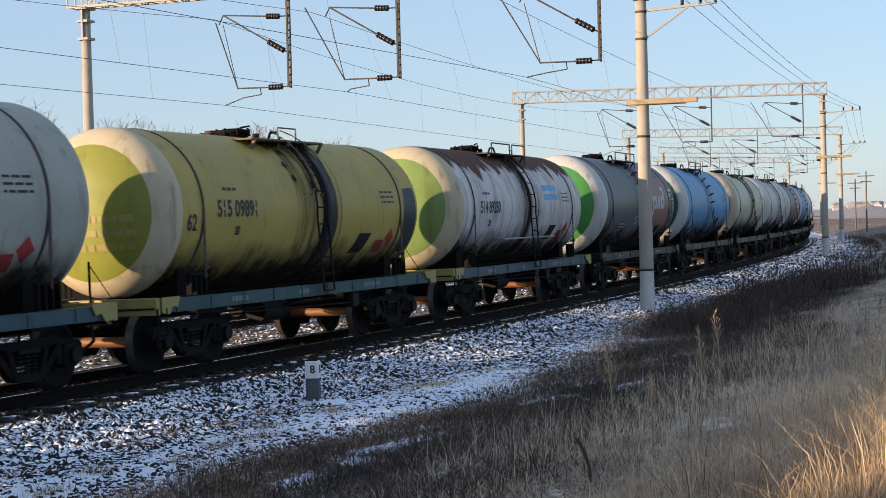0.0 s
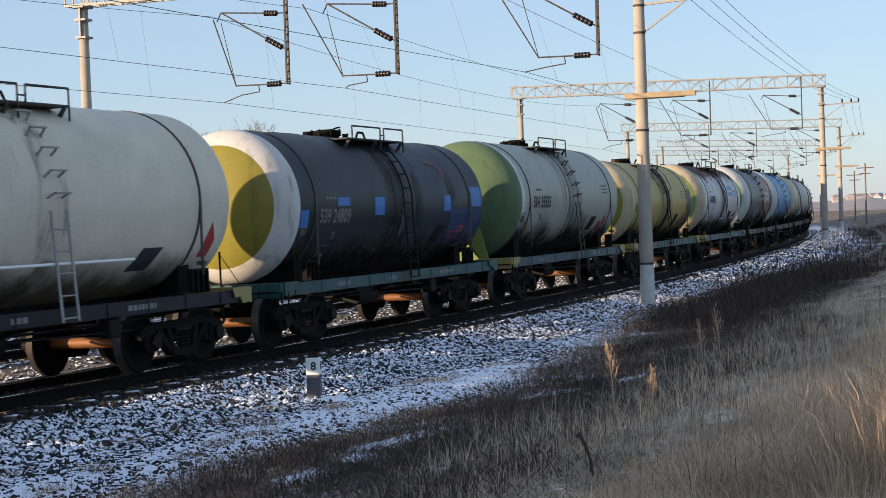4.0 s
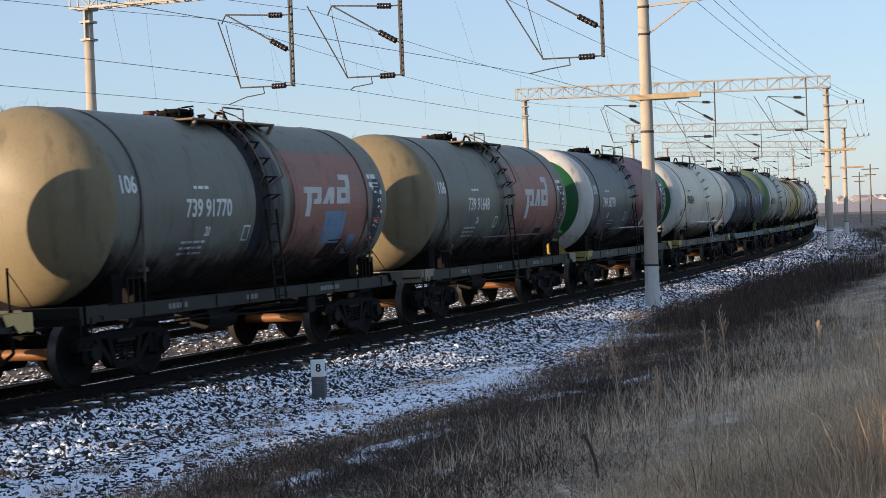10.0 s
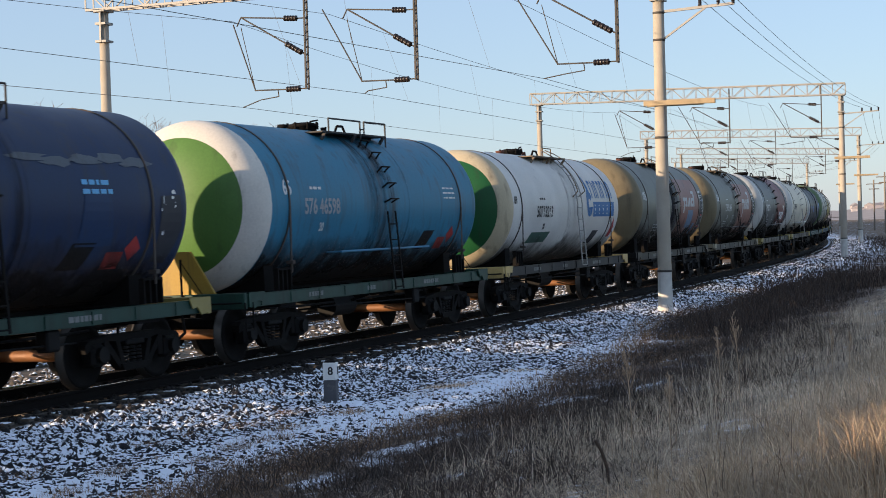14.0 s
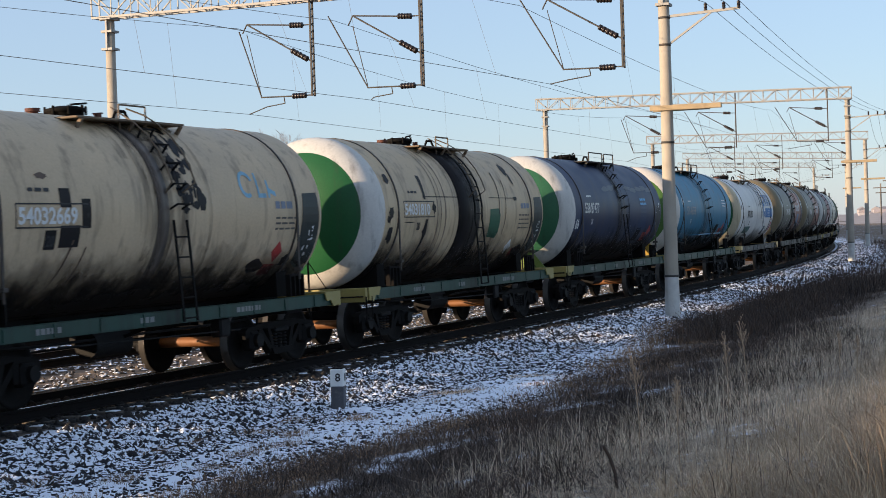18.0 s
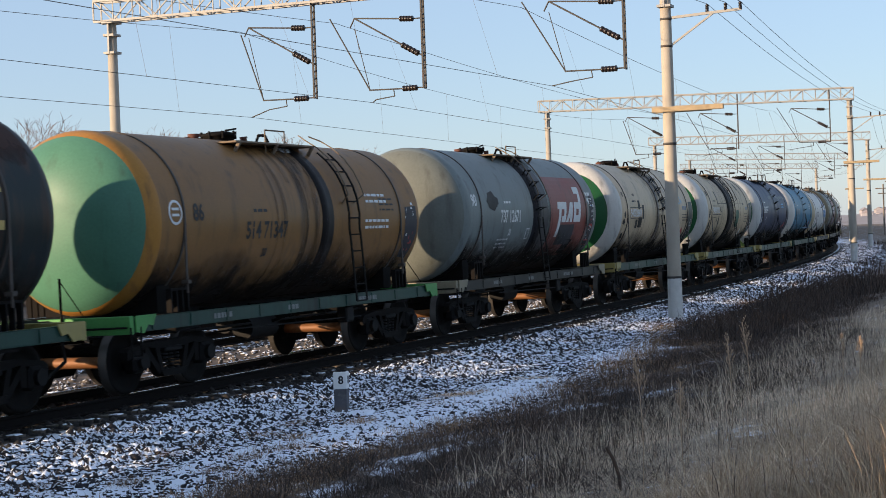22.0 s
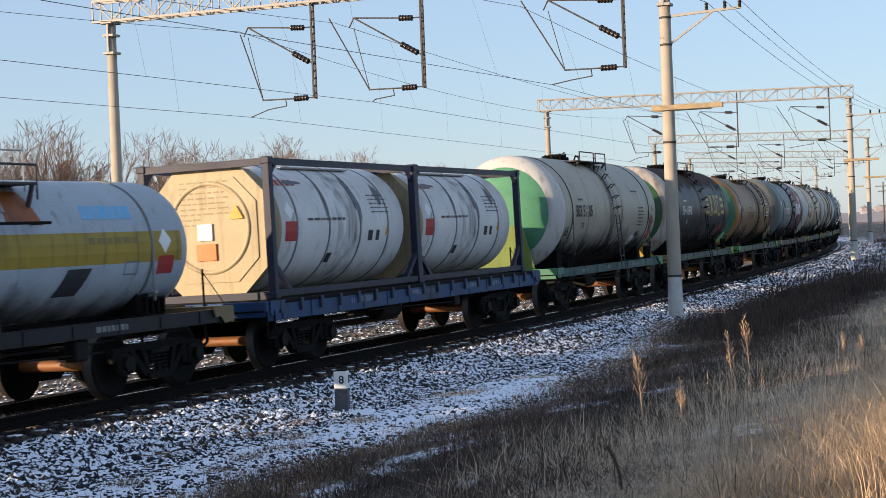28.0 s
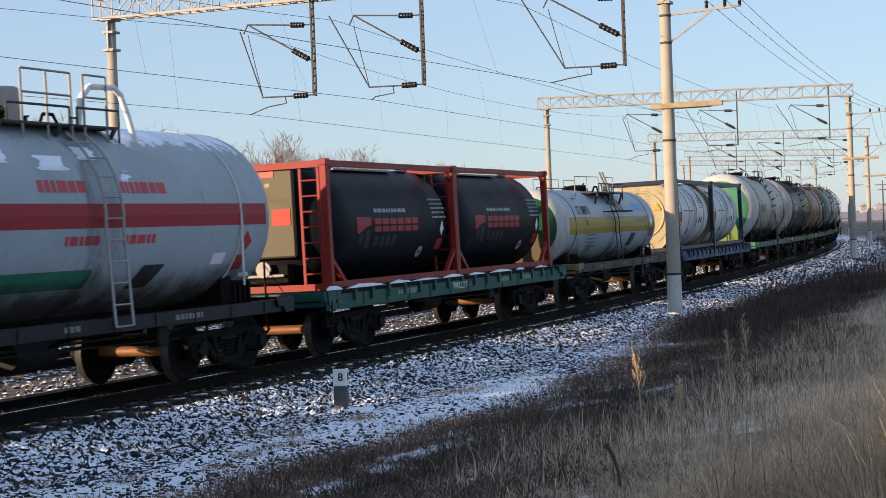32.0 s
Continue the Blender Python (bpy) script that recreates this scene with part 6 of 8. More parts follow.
TRAIN = {
    -1: W("mustard-yellow tank wagon with pale green end and dark oil band", paint(166, 146, 74, 0.2), CREAM_RIM, paint(128, 130, 58, 0.15), TEAL, R=1.35, number="51509891", load="62", belt=(0.75, 0.6, OIL), marks=(DARK_END, OIL_FLAKES_B,), beam=YELLOW, end_writing=YELLOW, low=True),
    -2: W("white tank wagon streaked with brown rust, green end", paint(196, 192, 190, 0.45, RUST), CREAM_RIM, paint(118, 140, 80, 0.3, RUST), BLUEGREY, R=1.40, number="51489250", belt=(0.3, 0.3, OIL), rust=(FILM_RUST, 0.95, 0.55), marks=(BLUE_TEXT,), beam=YELLOW, grab=GALV),
    -3: grey_panel("grey tank wagon with faded pink panel and bright green end", GREY_W, PINK, "", WHITE_RIM, paint(72, 140, 70, 0.1), None),
    -4: W("sky-blue tank wagon with dark green end", paint(80, 140, 180), WHITE_RIM, paint(30, 84, 60), DARK_F, steps=True),
    -5: W("beige tank wagon with rusty end", paint(188, 180, 152, 0.35), CREAM_RIM, paint(150, 110, 70), DARK_F, belt=(0.5, 0.3, OIL)),
    -6: W("off-white tank wagon with pale rim", paint(186, 182, 170), WHITE_RIM, DISC_GREEN, DARK_F),
    -7: grey_panel("grey tank wagon with pink panel", GREY_W, PINK, "", WHITE_RIM, DISC_GREEN, None),
    -8: W("blue tank wagon with white rim", paint(70, 124, 168), WHITE_RIM, DISC_GREEN, DARK_F, steps=True),
    -9: W("white tank wagon far along the train", paint(188, 184, 174), WHITE_RIM, DISC_GREEN, DARK_F),
    -10: W("blue tank wagon near the head of the train", paint(70, 140, 180), WHITE_RIM, DISC_GREEN, DARK_F, steps=True),
    -11: W("dark grey tank wagon near the head of the train", paint(84, 86, 86), WHITE_RIM, DISC_GREEN, DARK_F),
    -12: W("off-white tank wagon near the head of the train", paint(186, 182, 170), WHITE_RIM, DISC_GREEN, DARK_F),
    -13: W("dark tank wagon near the head of the train", paint(60, 62, 66), WHITE_RIM, DISC_GREEN, DARK_F),
    -14: W("off-white tank wagon near the head of the train", paint(186, 182, 170), WHITE_RIM, DISC_GREEN, DARK_F),
    0: W("light grey tank wagon with white-rimmed green end", paint(156, 158, 146, 0.2), paint(90, 110, 80, 0.15), paint(84, 106, 76, 0.15), BLUEGREY, num_at=(-3.55, 2.34), num_size=0.41, load_at=(-4.45, 2.0), number="50435833", apron=(0.82, 0.52, 2.3, APRON_GREEN), load="66", steps=True, beam=YELLOW, belt=(-0.25, 0.25, paint(120, 118, 112, 0.4)), ladder_paint=DARKGALV, zones=((-4.48, -4.25, WHITE_RIM),)),
    1: W("blackish-blue tank wagon with blue patches and yellow end", paint(25, 34, 38, 0.3, rgb(22, 24, 25)), WHITE_RIM, DISC_YEL, TEAL, R=1.39, number="53924809", num_at=(-3.67, 2.16), num_size=0.36, load="67", load_at=(-4.35, 1.95), load_size=0.26, ink=SILL_INK, notes=False, zones=((0.5, 4.8, paint(24, 40, 54, 0.35, rgb(22, 26, 30))),), marks=(DEEP_BLUE, BLUE_PATCHES, SCUFF_1, RED_1, RIB_1, FAINT_TEXT)),
    2: W("cream-white tank wagon with green end and red flame emblem", paint(204, 196, 176, 0.05), WHITE_RIM, DISC_GREEN, NAVY_F, close=True, tare="27", notes=False, number="50458264", load="66", steps=True, num_at=(-3.47, 2.42), load_at=(-4.45, 2.0), marks=(FLAME_B, SLANT_PLATE), ladder_paint=GALV, beam=YELLOW, grab=WHITE, spill=False, clean=True, hazard=False),
    3: grey_panel("dark grey tank wagon with maroon panel, white emblem, green end", GREY_W, MAROON, "74938770", WHITE_RIM, DISC_GREEN, None, load="101", beam=YELLOW, tall=True, apron=(0.85, 0.3, 1.8, APRON_YELLOW), num_at=(-3.4, 2.36), grab=GALV, emblem=(1.55, 1.95, INK_W, 0.78, 1.1)),
    # ends of 4 and 5 and the beam of 4: sunlight tinted into the grey
    4: grey_panel("olive-grey tank wagon with brown-pink panel, grey end tinted warm as sunlit", OLIVE_W, PINK, "73991648", paint(120, 109, 86), paint(120, 109, 86), None, low=True, load="106", grab=DARKGALV, beam=paint(126, 118, 100), rim=0.97),
    5: grey_panel("olive-grey tank wagon with pink panel, emblem and blue sign", OLIVE_W, PINK, "73991770", paint(120, 109, 86), paint(120, 109, 86), BLUE_PLATE, low=True, load="106", rim=0.97, emblem=(1.3, 2.53, EMBLEM_INK, 0.64, 1.62), span=(0.85, 4.1), belt=(0.1, 1.0, TAR)),
    6: W("white tank wagon with blue emblem and green end", paint(204, 202, 196, 0.03), CREAM_RIM, DISC_GREEN, NAVY_F, R=1.41, low=True, number="50713213", num_at=(-2.7, 2.28), load="69", load_at=(-4.4, 2.6), ladder=0.66, close=True, notes=False, load_size=0.26, marks=(GREEN_PLATE, FLASH, FLASH_BARS, FLASH_CUTS, FLAME_B, SLANT_PLATE), ladder_paint=GALV, beam=BEIGE, spill=False, clean=True, hazard=False, rim=0.82),
    7: W("blue tank wagon with cream-rimmed green end", paint(32, 112, 140, 0.3), paint(204, 198, 188, 0.1), paint(76, 112, 56, 0.15), GREEN_F, apron=(0.85, 0.42, 1.85, APRON_YELLOW), number="57646598", num_ink=FADED_INK, num_at=(-3.3, 2.42), load="66", load_at=(-4.05, 2.75), ink=INK_W, grab=paint(60, 120, 150), steps=True, beam=GREEN_F),
    8: W("dark navy tank wagon with white-rimmed green end", paint(28, 46, 76, 0.3), WHITE_RIM, paint(46, 94, 68, 0.15), GREEN_F, apron=(0.85, 0.42, 1.7, APRON_GREEN), notes=False, marks=(PALE_BAND, BLUE_NOTE, STICK_A, STICK_C, TEXT_C), number="53887477", ink=INK_W, beam=YELLOW, steps=True, load="66", load_at=(-4.4, 2.1), num_at=(-3.6, 2.5)),
    9: W("cream tank wagon with black oil belt and green end", paint(186, 164, 132, 0.32), WHITE_RIM, DISC_GREEN, GREEN_F, low=True, belt=(-0.08, 1.24, OIL), hazard=False, number="54031810", close=True, num_ink=INK_W, num_size=0.30, num_wide=1.06, notes=False, num_at=(-3.55, 2.50), marks=(plate_border(-3.55, 2.50), DARK_END, END_SCRAPS, SEAM_9, GREEN_9, RUNS_9, BLOTS_9, NOTE_9, SIGN_9, RED_10B, NOTE_10B), beam=YELLOW),
    10: W("cream tank wagon with dark flaked patches and green end", paint(190, 168, 138, 0.28), WHITE_RIM, DISC_GREEN, GREEN_F, low=True, number="54032669", close=True, num_ink=INK_W, num_size=0.30, num_wide=1.06, notes=False, num_at=(-3.50, 2.43), steps=True, marks=(DARK_END, END_SCRAPS, DIRT_PATCH, RUNS_10, OIL_FLAKES, plate_border(-3.50, 2.43), RED_10, RED_10B, NOTE_10, NOTE_10B, BLUE_10), hazard=False, belt=(-0.12, 0.3, paint(116, 104, 94, 0.4)), beam=YELLOW),
    # the grey beam carries the sun's beige in its colour
    11: grey_panel("bluish-grey tank wagon with brown-red panel and white emblem", paint(110, 118, 116), paint(128, 70, 62), "73712671", paint(110, 118, 116), paint(104, 108, 102), PANEL_PLATE, rim=0.95, low=True, span=(1.0, 4.1), emblem=(1.45, 2.32, INK_W, 1.08, 1.0), load="90", belt=(0.25, 1.15, TAR), more=(DARK_BLOT,), beam=paint(126, 118, 100)),
    12: W("ochre-brown tank wagon with pale green end", paint(128, 92, 52, 0.25), paint(160, 112, 50), DISC_LIGHT, GREEN_F, R=1.40, low=True, number="51471347", num_at=(-2.0, 2.2), load="86", load_at=(-3.6, 2.5), ladder=1.75, marks=(ROUND_MARK, SNOW_SPOT, TEXT_A, TEXT_B, STICK_A, STICK_B, STICK_C,), ladder_paint=STEEL_DARK, beam=paint(70, 136, 74), belt=(0.9, 0.45, OIL), rim=0.93, hazard=False),
    13: W("dark green tank wagon with rusty rim and gold emblem", paint(24, 34, 34, 0.3, RUST), paint(190, 182, 172, 0.5, RUST), paint(54, 92, 64, 0.2), GREEN_F, apron=(0.88, 0.36, 1.8, APRON_YELLOW), number="51411478", load="66", num_at=(-3.25, 2.42), notes=False, load_at=(-4.25, 2.48), ink=INK_W, rust=(FILM_RUST_DK, 0.75, 0.4), marks=(GOLD,), steps=True, beam=YELLOW),
    14: W("off-white tank wagon with pale green end", paint(164, 157, 142, 0.25), WHITE_RIM, paint(80, 136, 106, 0.1), TEAL, apron=(0.87, 0.58, 2.27, APRON_GREEN), hazard=False, notes=False, num_size=0.42, num_at=(-3.55, 2.42), load_at=(-4.35, 1.95), marks=(SIGN_14, RED_14, RED_14B, SCUFF_14, NOTE_14, NOTE_14B), number="50351105", load="66", steps=True, beam=DISC_LIGHT, ladder_paint=DARKGALV),
    16: W("white tank wagon with a broad yellow stripe, green end", paint(160, 170, 178, 0.15), WHITE_RIM, DISC_GREEN, NAVY_F, R=1.02, number="57108870", num_at=(-3.5, 2.45), num_size=0.34, num_ink=PLATE_DK, ladder=-0.03, hazard=False, notes=False, close=True, ladder_paint=DARKGALV, beam=paint(118, 102, 74, 0.3), seam=paint(120, 122, 122), spill=False, clean=True),
    18: W("white gas tank wagon with a red stripe and snow on top", paint(154, 163, 168, 0.1), WHITE_RIM, WHITE_RIM, NAVY_F, ladder=0.38, hazard=False, notes=False, ladder_paint=GALV, seam=WHITE_RIM, R=1.41, spill=False, clean=True),
    # two unseen wagons added behind the last one, to shade the near bank
    19: W("unseen grey tank wagon added behind the tail to shade the bank", GREY_W, WHITE_RIM, DISC_GREEN, DARK_F),
    20: W("unseen grey tank wagon added behind the tail to shade the bank", GREY_W, WHITE_RIM, DISC_GREEN, DARK_F),
}
HEAD16 = 103.035
PLACE = {k: HEAD16 - 12.02 * k for k in range(-14, 15)}
PLACE[15] = PLACE[14] - 13.50
PLACE[16] = PLACE[15] - 13.30
PLACE[17] = PLACE[16] - 13.17
PLACE[18] = PLACE[17] - 13.40
PLACE[19] = PLACE[18] - 12.02
PLACE[20] = PLACE[19] - 12.02

STRIPE_Y = paint(158, 134, 52, 0.3)
STRIPE_R = paint(152, 32, 46, 0.1)
for k, spec in TRAIN.items():
    root, half, pivot = tank_wagon(spec)
    MOVING.append((root, PLACE[k], pivot))
    if k == 16:
        patch("stripe", [rect(-4.47, 4.78, -0.23, 0.23)], 1.02, axis(1.02), 0, 2.14, STRIPE_Y, root, "broad yellow stripe", 0.003)
    if k == 18:
        patch("stripe", [rect(-4.47, 4.78, -0.17, 0.17)], 1.41, axis(1.41), 0, 2.54, STRIPE_R, root, "red stripe", 0.003)


# -- fittings of the two special tanks --


def gas_fittings(root, R):
    z = axis(R) + R
    g = Geo().lathe([(z - 0.15, 0.34), (z + 0.42, 0.34), (z + 0.46, 0.30), (z + 0.47, 0.0)], 24, None, Matrix.Translation((-0.15, 0, 0)) @ Matrix.Rotation(-math.pi / 2, 4, "Y"))
    part("valve_dome", g, GALV, root, "pale drum-shaped valve cover")
    for sgn in (-1, 1):
        g = Geo()
        for x in (-0.75, -0.2, 0.35, 0.65, 1.2):
            g.rod((x, sgn * 0.9, z - 0.35), (x, sgn * 0.9, z + 0.62), 0.02)
        for zz in (z + 0.3, z + 0.62):
            g.rod((-0.75, sgn * 0.9, zz), (0.35, sgn * 0.9, zz), 0.016).rod((0.65, sgn * 0.9, zz), (1.2, sgn * 0.9, zz), 0.016)
        part("guard_rail", g, GALV, root)
    g = Geo().path([(0.7, -0.75, z - 0.1), (0.75, -0.78, z + 0.3), (0.95, -0.8, z + 0.48), (1.55, -0.8, z + 0.5), (1.72, -0.8, z + 0.40), (1.85, -0.82, z + 0.1), (1.98, -0.86, z - 0.36)], 0.045, 8)
    part("pipe_arch", g, WHITE, root, "bent white handrail pipe")
    r = random.Random(7)
    for x0, x1, a0, a1 in ((-2.2, -1.5, 30, 42), (0.1, 0.5, 34, 44), (-0.9, -0.3, 26, 36), (0.9, 1.1, 20, 27)):
        g = Geo()
        nx, na = max(4, int((x1 - x0) * 5)), 7
        vs = []
        for i in range(nx + 1):
            for j in range(na + 1):
                u, v = i / nx, j / na
                e = 0.4 * (noise.noise((x0 + u * 5, v * 3, 1.0))) * (1 - v if a1 > 80 else 1)
                a = math.radians(a0 + (a1 - a0) * min(1, max(0, v + (e if j == 0 else 0))))
                edge_k = min(i, nx - i, j if a1 < 80 else max(j, 1), na - j if a1 < 80 else 9) > 0
                rr = R + 0.004 + (0.025 if edge_k else 0)
                vs.append((x0 + (x1 - x0) * u + (r.uniform(-0.08, 0.08) if 0 < j else 0), -rr * math.cos(a), axis(R) + rr * math.sin(a)))
        g.add(vs, [(i * (na + 1) + j, (i + 1) * (na + 1) + j, (i + 1) * (na + 1) + j + 1, i * (na + 1) + j + 1) for i in range(nx) for j in range(na)], 0, True)
        part("snow_patch", g, SNOW, root, "patch of snow clinging to the tank")
    for x0, x1, low, seed in ((1.3, 4.7, 1.05, 21), (-4.4, -1.0, 1.45, 22)):
        part("snow_film", rust_top(FILM_SNOW, R, seed, low, 0.35, x0, x1, "snow_film"), FILM_SNOW, root, "lacy crust of snow along the top of the tank")
    red = paint(190, 70, 76, 0.1)
    zc = axis(R)
    patch("inspection_plate", [((0, 0), (0.55, 0.0), (0.75, 0.42), (0.2, 0.42))], R, zc, 1.25, 1.5, PLATE_DK, root, "dark slanted plate")
    patch("hazard_plate", [rect(0, 0.36, -0.14, 0.14)], R, zc, 3.95, 1.78, RED, root, "red hazard plate")
    patch("hazard_diamond", [((0, -0.19), (0.17, 0), (0, 0.19), (-0.17, 0))], R, zc, 4.2, 2.1, RED, root, "red diamond sign")
    patch("red_writing", bars(1, 1.1, 0.17, 0.3, 41), R, zc, -1.1, 2.86, red, root, "unreadable red writing")
    patch("red_writing", bars(1, 1.3, 0.17, 0.3, 42), R, zc, 0.7, 2.86, red, root, "unreadable red writing")
    patch("red_writing", bars(1, 0.8, 0.13, 0.3, 43), R, zc, -0.6, 2.14, red, root, "unreadable red writing")
    patch("red_writing", bars(1, 0.9, 0.13, 0.3, 44), R, zc, 0.75, 2.14, red, root, "unreadable red writing")
    green = paint(44, 116, 92, 0.1)
    patch("green_plate", [rect(-2.1, 0.2, -0.16, 0.16)], R, zc, 0, 1.68, green, root, "green writing board")
    patch("white_sign", [rect(0, 0.36, -0.1, 0.1)], R, zc, 3.3, 1.86, WHITE, root, "small white sign")


def striped_tank_fittings(root, R):
    z = axis(R) + R
    for sgn in (-1, 1):
        g = Geo()
        for x in (-2.4, -1.2, 0.0, 0.5, 1.6):
            g.rod((x, sgn * 0.6, z - 0.25), (x, sgn * 0.6, z + 0.36), 0.014)
        g.rod((-2.4, sgn * 0.6, z + 0.34), (0.0, sgn * 0.6, z + 0.36), 0.011).rod((0.5, sgn * 0.6, z + 0.36), (1.6, sgn * 0.6, z + 0.36), 0.011)
        part("guard_rail", g, GALV, root)
    g = Geo().rod((0.1, -0.62, z + 0.5), (0.42, -0.9, z - 0.5), 0.03).rod((0.4, -0.62, z + 0.5), (0.72, -0.9, z - 0.5), 0.03)
    part("ladder_head", g, GALV, root)
    zc = axis(R)
    patch("rust_patch", [((0, -0.28), (0.75, -0.34), (0.62, 0.24), (0.1, 0.3))], R, zc, 0.72, 2.78, paint(150, 84, 44, 0.4), root, "orange rust patch")
    for stroke in slanted(bars(1, 1.2, 0.22, 0.3, 51), 0.2):
        patch("faded_emblem", [stroke], R, zc, 2.4, 2.56, SKY_SIGN, root, "faded light blue writing")
    patch("inspection_plate", [((0, 0), (0.55, 0.0), (0.75, 0.42), (0.2, 0.42))], R, zc, 1.75, 1.5, PLATE_DK, root, "dark slanted plate")
    patch("hazard_plate", [rect(0, 0.42, -0.14, 0.14)], R, zc, 4.15, 1.86, RED, root, "red hazard plate")
    patch("hazard_diamond", [((0, -0.19), (0.17, 0), (0, 0.19), (-0.17, 0))], R, zc, 4.32, 2.22, WHITE, root, "white diamond sign")
    patch("white_frame", [rect(0, 0.34, 0, 0.025), rect(0, 0.34, 0.19, 0.215), rect(0, 0.025, 0, 0.2), rect(0.315, 0.34, 0, 0.2)], R, zc, 3.3, 1.74, SILL_INK, root)
    patch("faded_writing", bars(1, 1.3, 0.09, 0.2, 53), R, zc, 2.4, 2.2, paint(128, 110, 60, 0.2), root)
    part("shelf_bar", Geo().box(-0.95, 1.3, -1.24, -1.18, 2.49, 2.53).box(-0.9, -0.86, -1.2, -0.9, 2.49, 2.52).box(1.2, 1.24, -1.2, -0.9, 2.49, 2.52), STEEL_DARK, root, "dark bar along the flank behind the ladder")
    patch("small_writing", bars(4, 0.95, 0.04, 0.11, 52), R, zc, -2.7, 1.86, SILL_INK, root)
    g = Geo().box(-5.30, -5.27, -0.2, 0.62, axis(R) - 0.15, axis(R) + 0.62)
    part("end_plate", g, paint(206, 172, 60, 0.15), root, "yellow square painted plate on the tank end")
    g = Geo().slab(((-0.85, 1.18), (1.05, 1.18), (0.85, 2.0), (0.55, 2.2), (-0.35, 2.2)), -0.015, 0.015)
    g.v = [(-5.62 + y, x * 0.9 - 0.1, z) for x, y, z in g.v]
    part("end_board", g, paint(78, 66, 46, 0.2), root, "dull brown end board with white writing")
    g = Geo()
    rr = random.Random(2)
    for row in range(3):
        y = 0.5
        while y > -0.3:
            w = rr.uniform(0.05, 0.14)
            g.box(-5.640, -5.636, y - w, y, 2.04 - row * 0.10, 2.08 - row * 0.10)
            y -= w + 0.05
    part("board_writing", g, SILL_INK, root)


for thing, s16, _ in MOVING:
    if abs(s16 - PLACE[18]) < 0.01:
        gas_fittings(thing, 1.41)
    if abs(s16 - PLACE[16]) < 0.01:
        striped_tank_fittings(thing, 1.02)


# -- flat wagons with tank containers --
def flat_wagon(label, ma, snow):
    root = tagged(new("flat_wagon"), label, "railway wagon", "wagons of the freight train")
    half, pivot = 7.31, 4.86
    e = half - 0.6
    g = Geo()
    g.box(-e, e, -1.44, 1.44, 1.10, 1.17, 0, 0.01)
    part("deck", g, STEEL_DARK, root)
    underframe(root, ma, half, pivot, None, 0.30)
    pocket = Geo().box(-0.05, 0.05, -1.47, -1.42, 0.95, 1.16, 0, 0.01).mesh("stake_pocket", [ma])
    for x in np.arange(-e + 0.4, e, 0.75):
        part("stake_pocket", pocket, ma, root, "", pose(x, 0, 0))
    patch_marks = Geo()
    r = random.Random(4)
    for x0 in (-3.6, -0.6, 1.9, 3.4):
        x = x0
        while x < x0 + 0.8:
            d = r.uniform(0.05, 0.12)
            patch_marks.box(x, x + d, -1.428, -1.4205, 0.96, 1.05)
            x += d + 0.035
    part("faded_writing", patch_marks, paint(96, 112, 138, 0.3) if not snow else paint(120, 150, 140, 0.3), root)
    if snow:
        cu = bpy.data.curves.new("wagon_number", "FONT")
        cu.body, cu.size = "94423217", 0.2
        cu.materials.append(INK_W)
        ob = new("wagon_number", cu)
        ob.parent = root
        ob.matrix_basis = Matrix.Translation((-0.9, -1.472, 0.93)) @ pose(0, 0, 0, 90, 0, 0)
        for k in range(9):
            x = -e + 0.7 + k * 1.45 + r.uniform(-0.3, 0.3)
            g = Geo()
            w, q = r.uniform(0.25, 0.95), r.uniform(0.06, 0.13)
            g.lathe([(-w, 0.0), (-w * 0.7, q * 0.5), (-w * r.uniform(0.0, 0.4), q), (w * 0.3, q * r.uniform(0.5, 0.9)), (w * 0.75, q * 0.4), (w, 0.0)], 12, None, Matrix.Translation((x, -1.26, 1.17)) @ Matrix.Diagonal((1, 0.9, 0.7, 1)))
            part("snow_drift", g, SNOW, root, "small heap of snow on the deck edge")
    return root, half, pivot


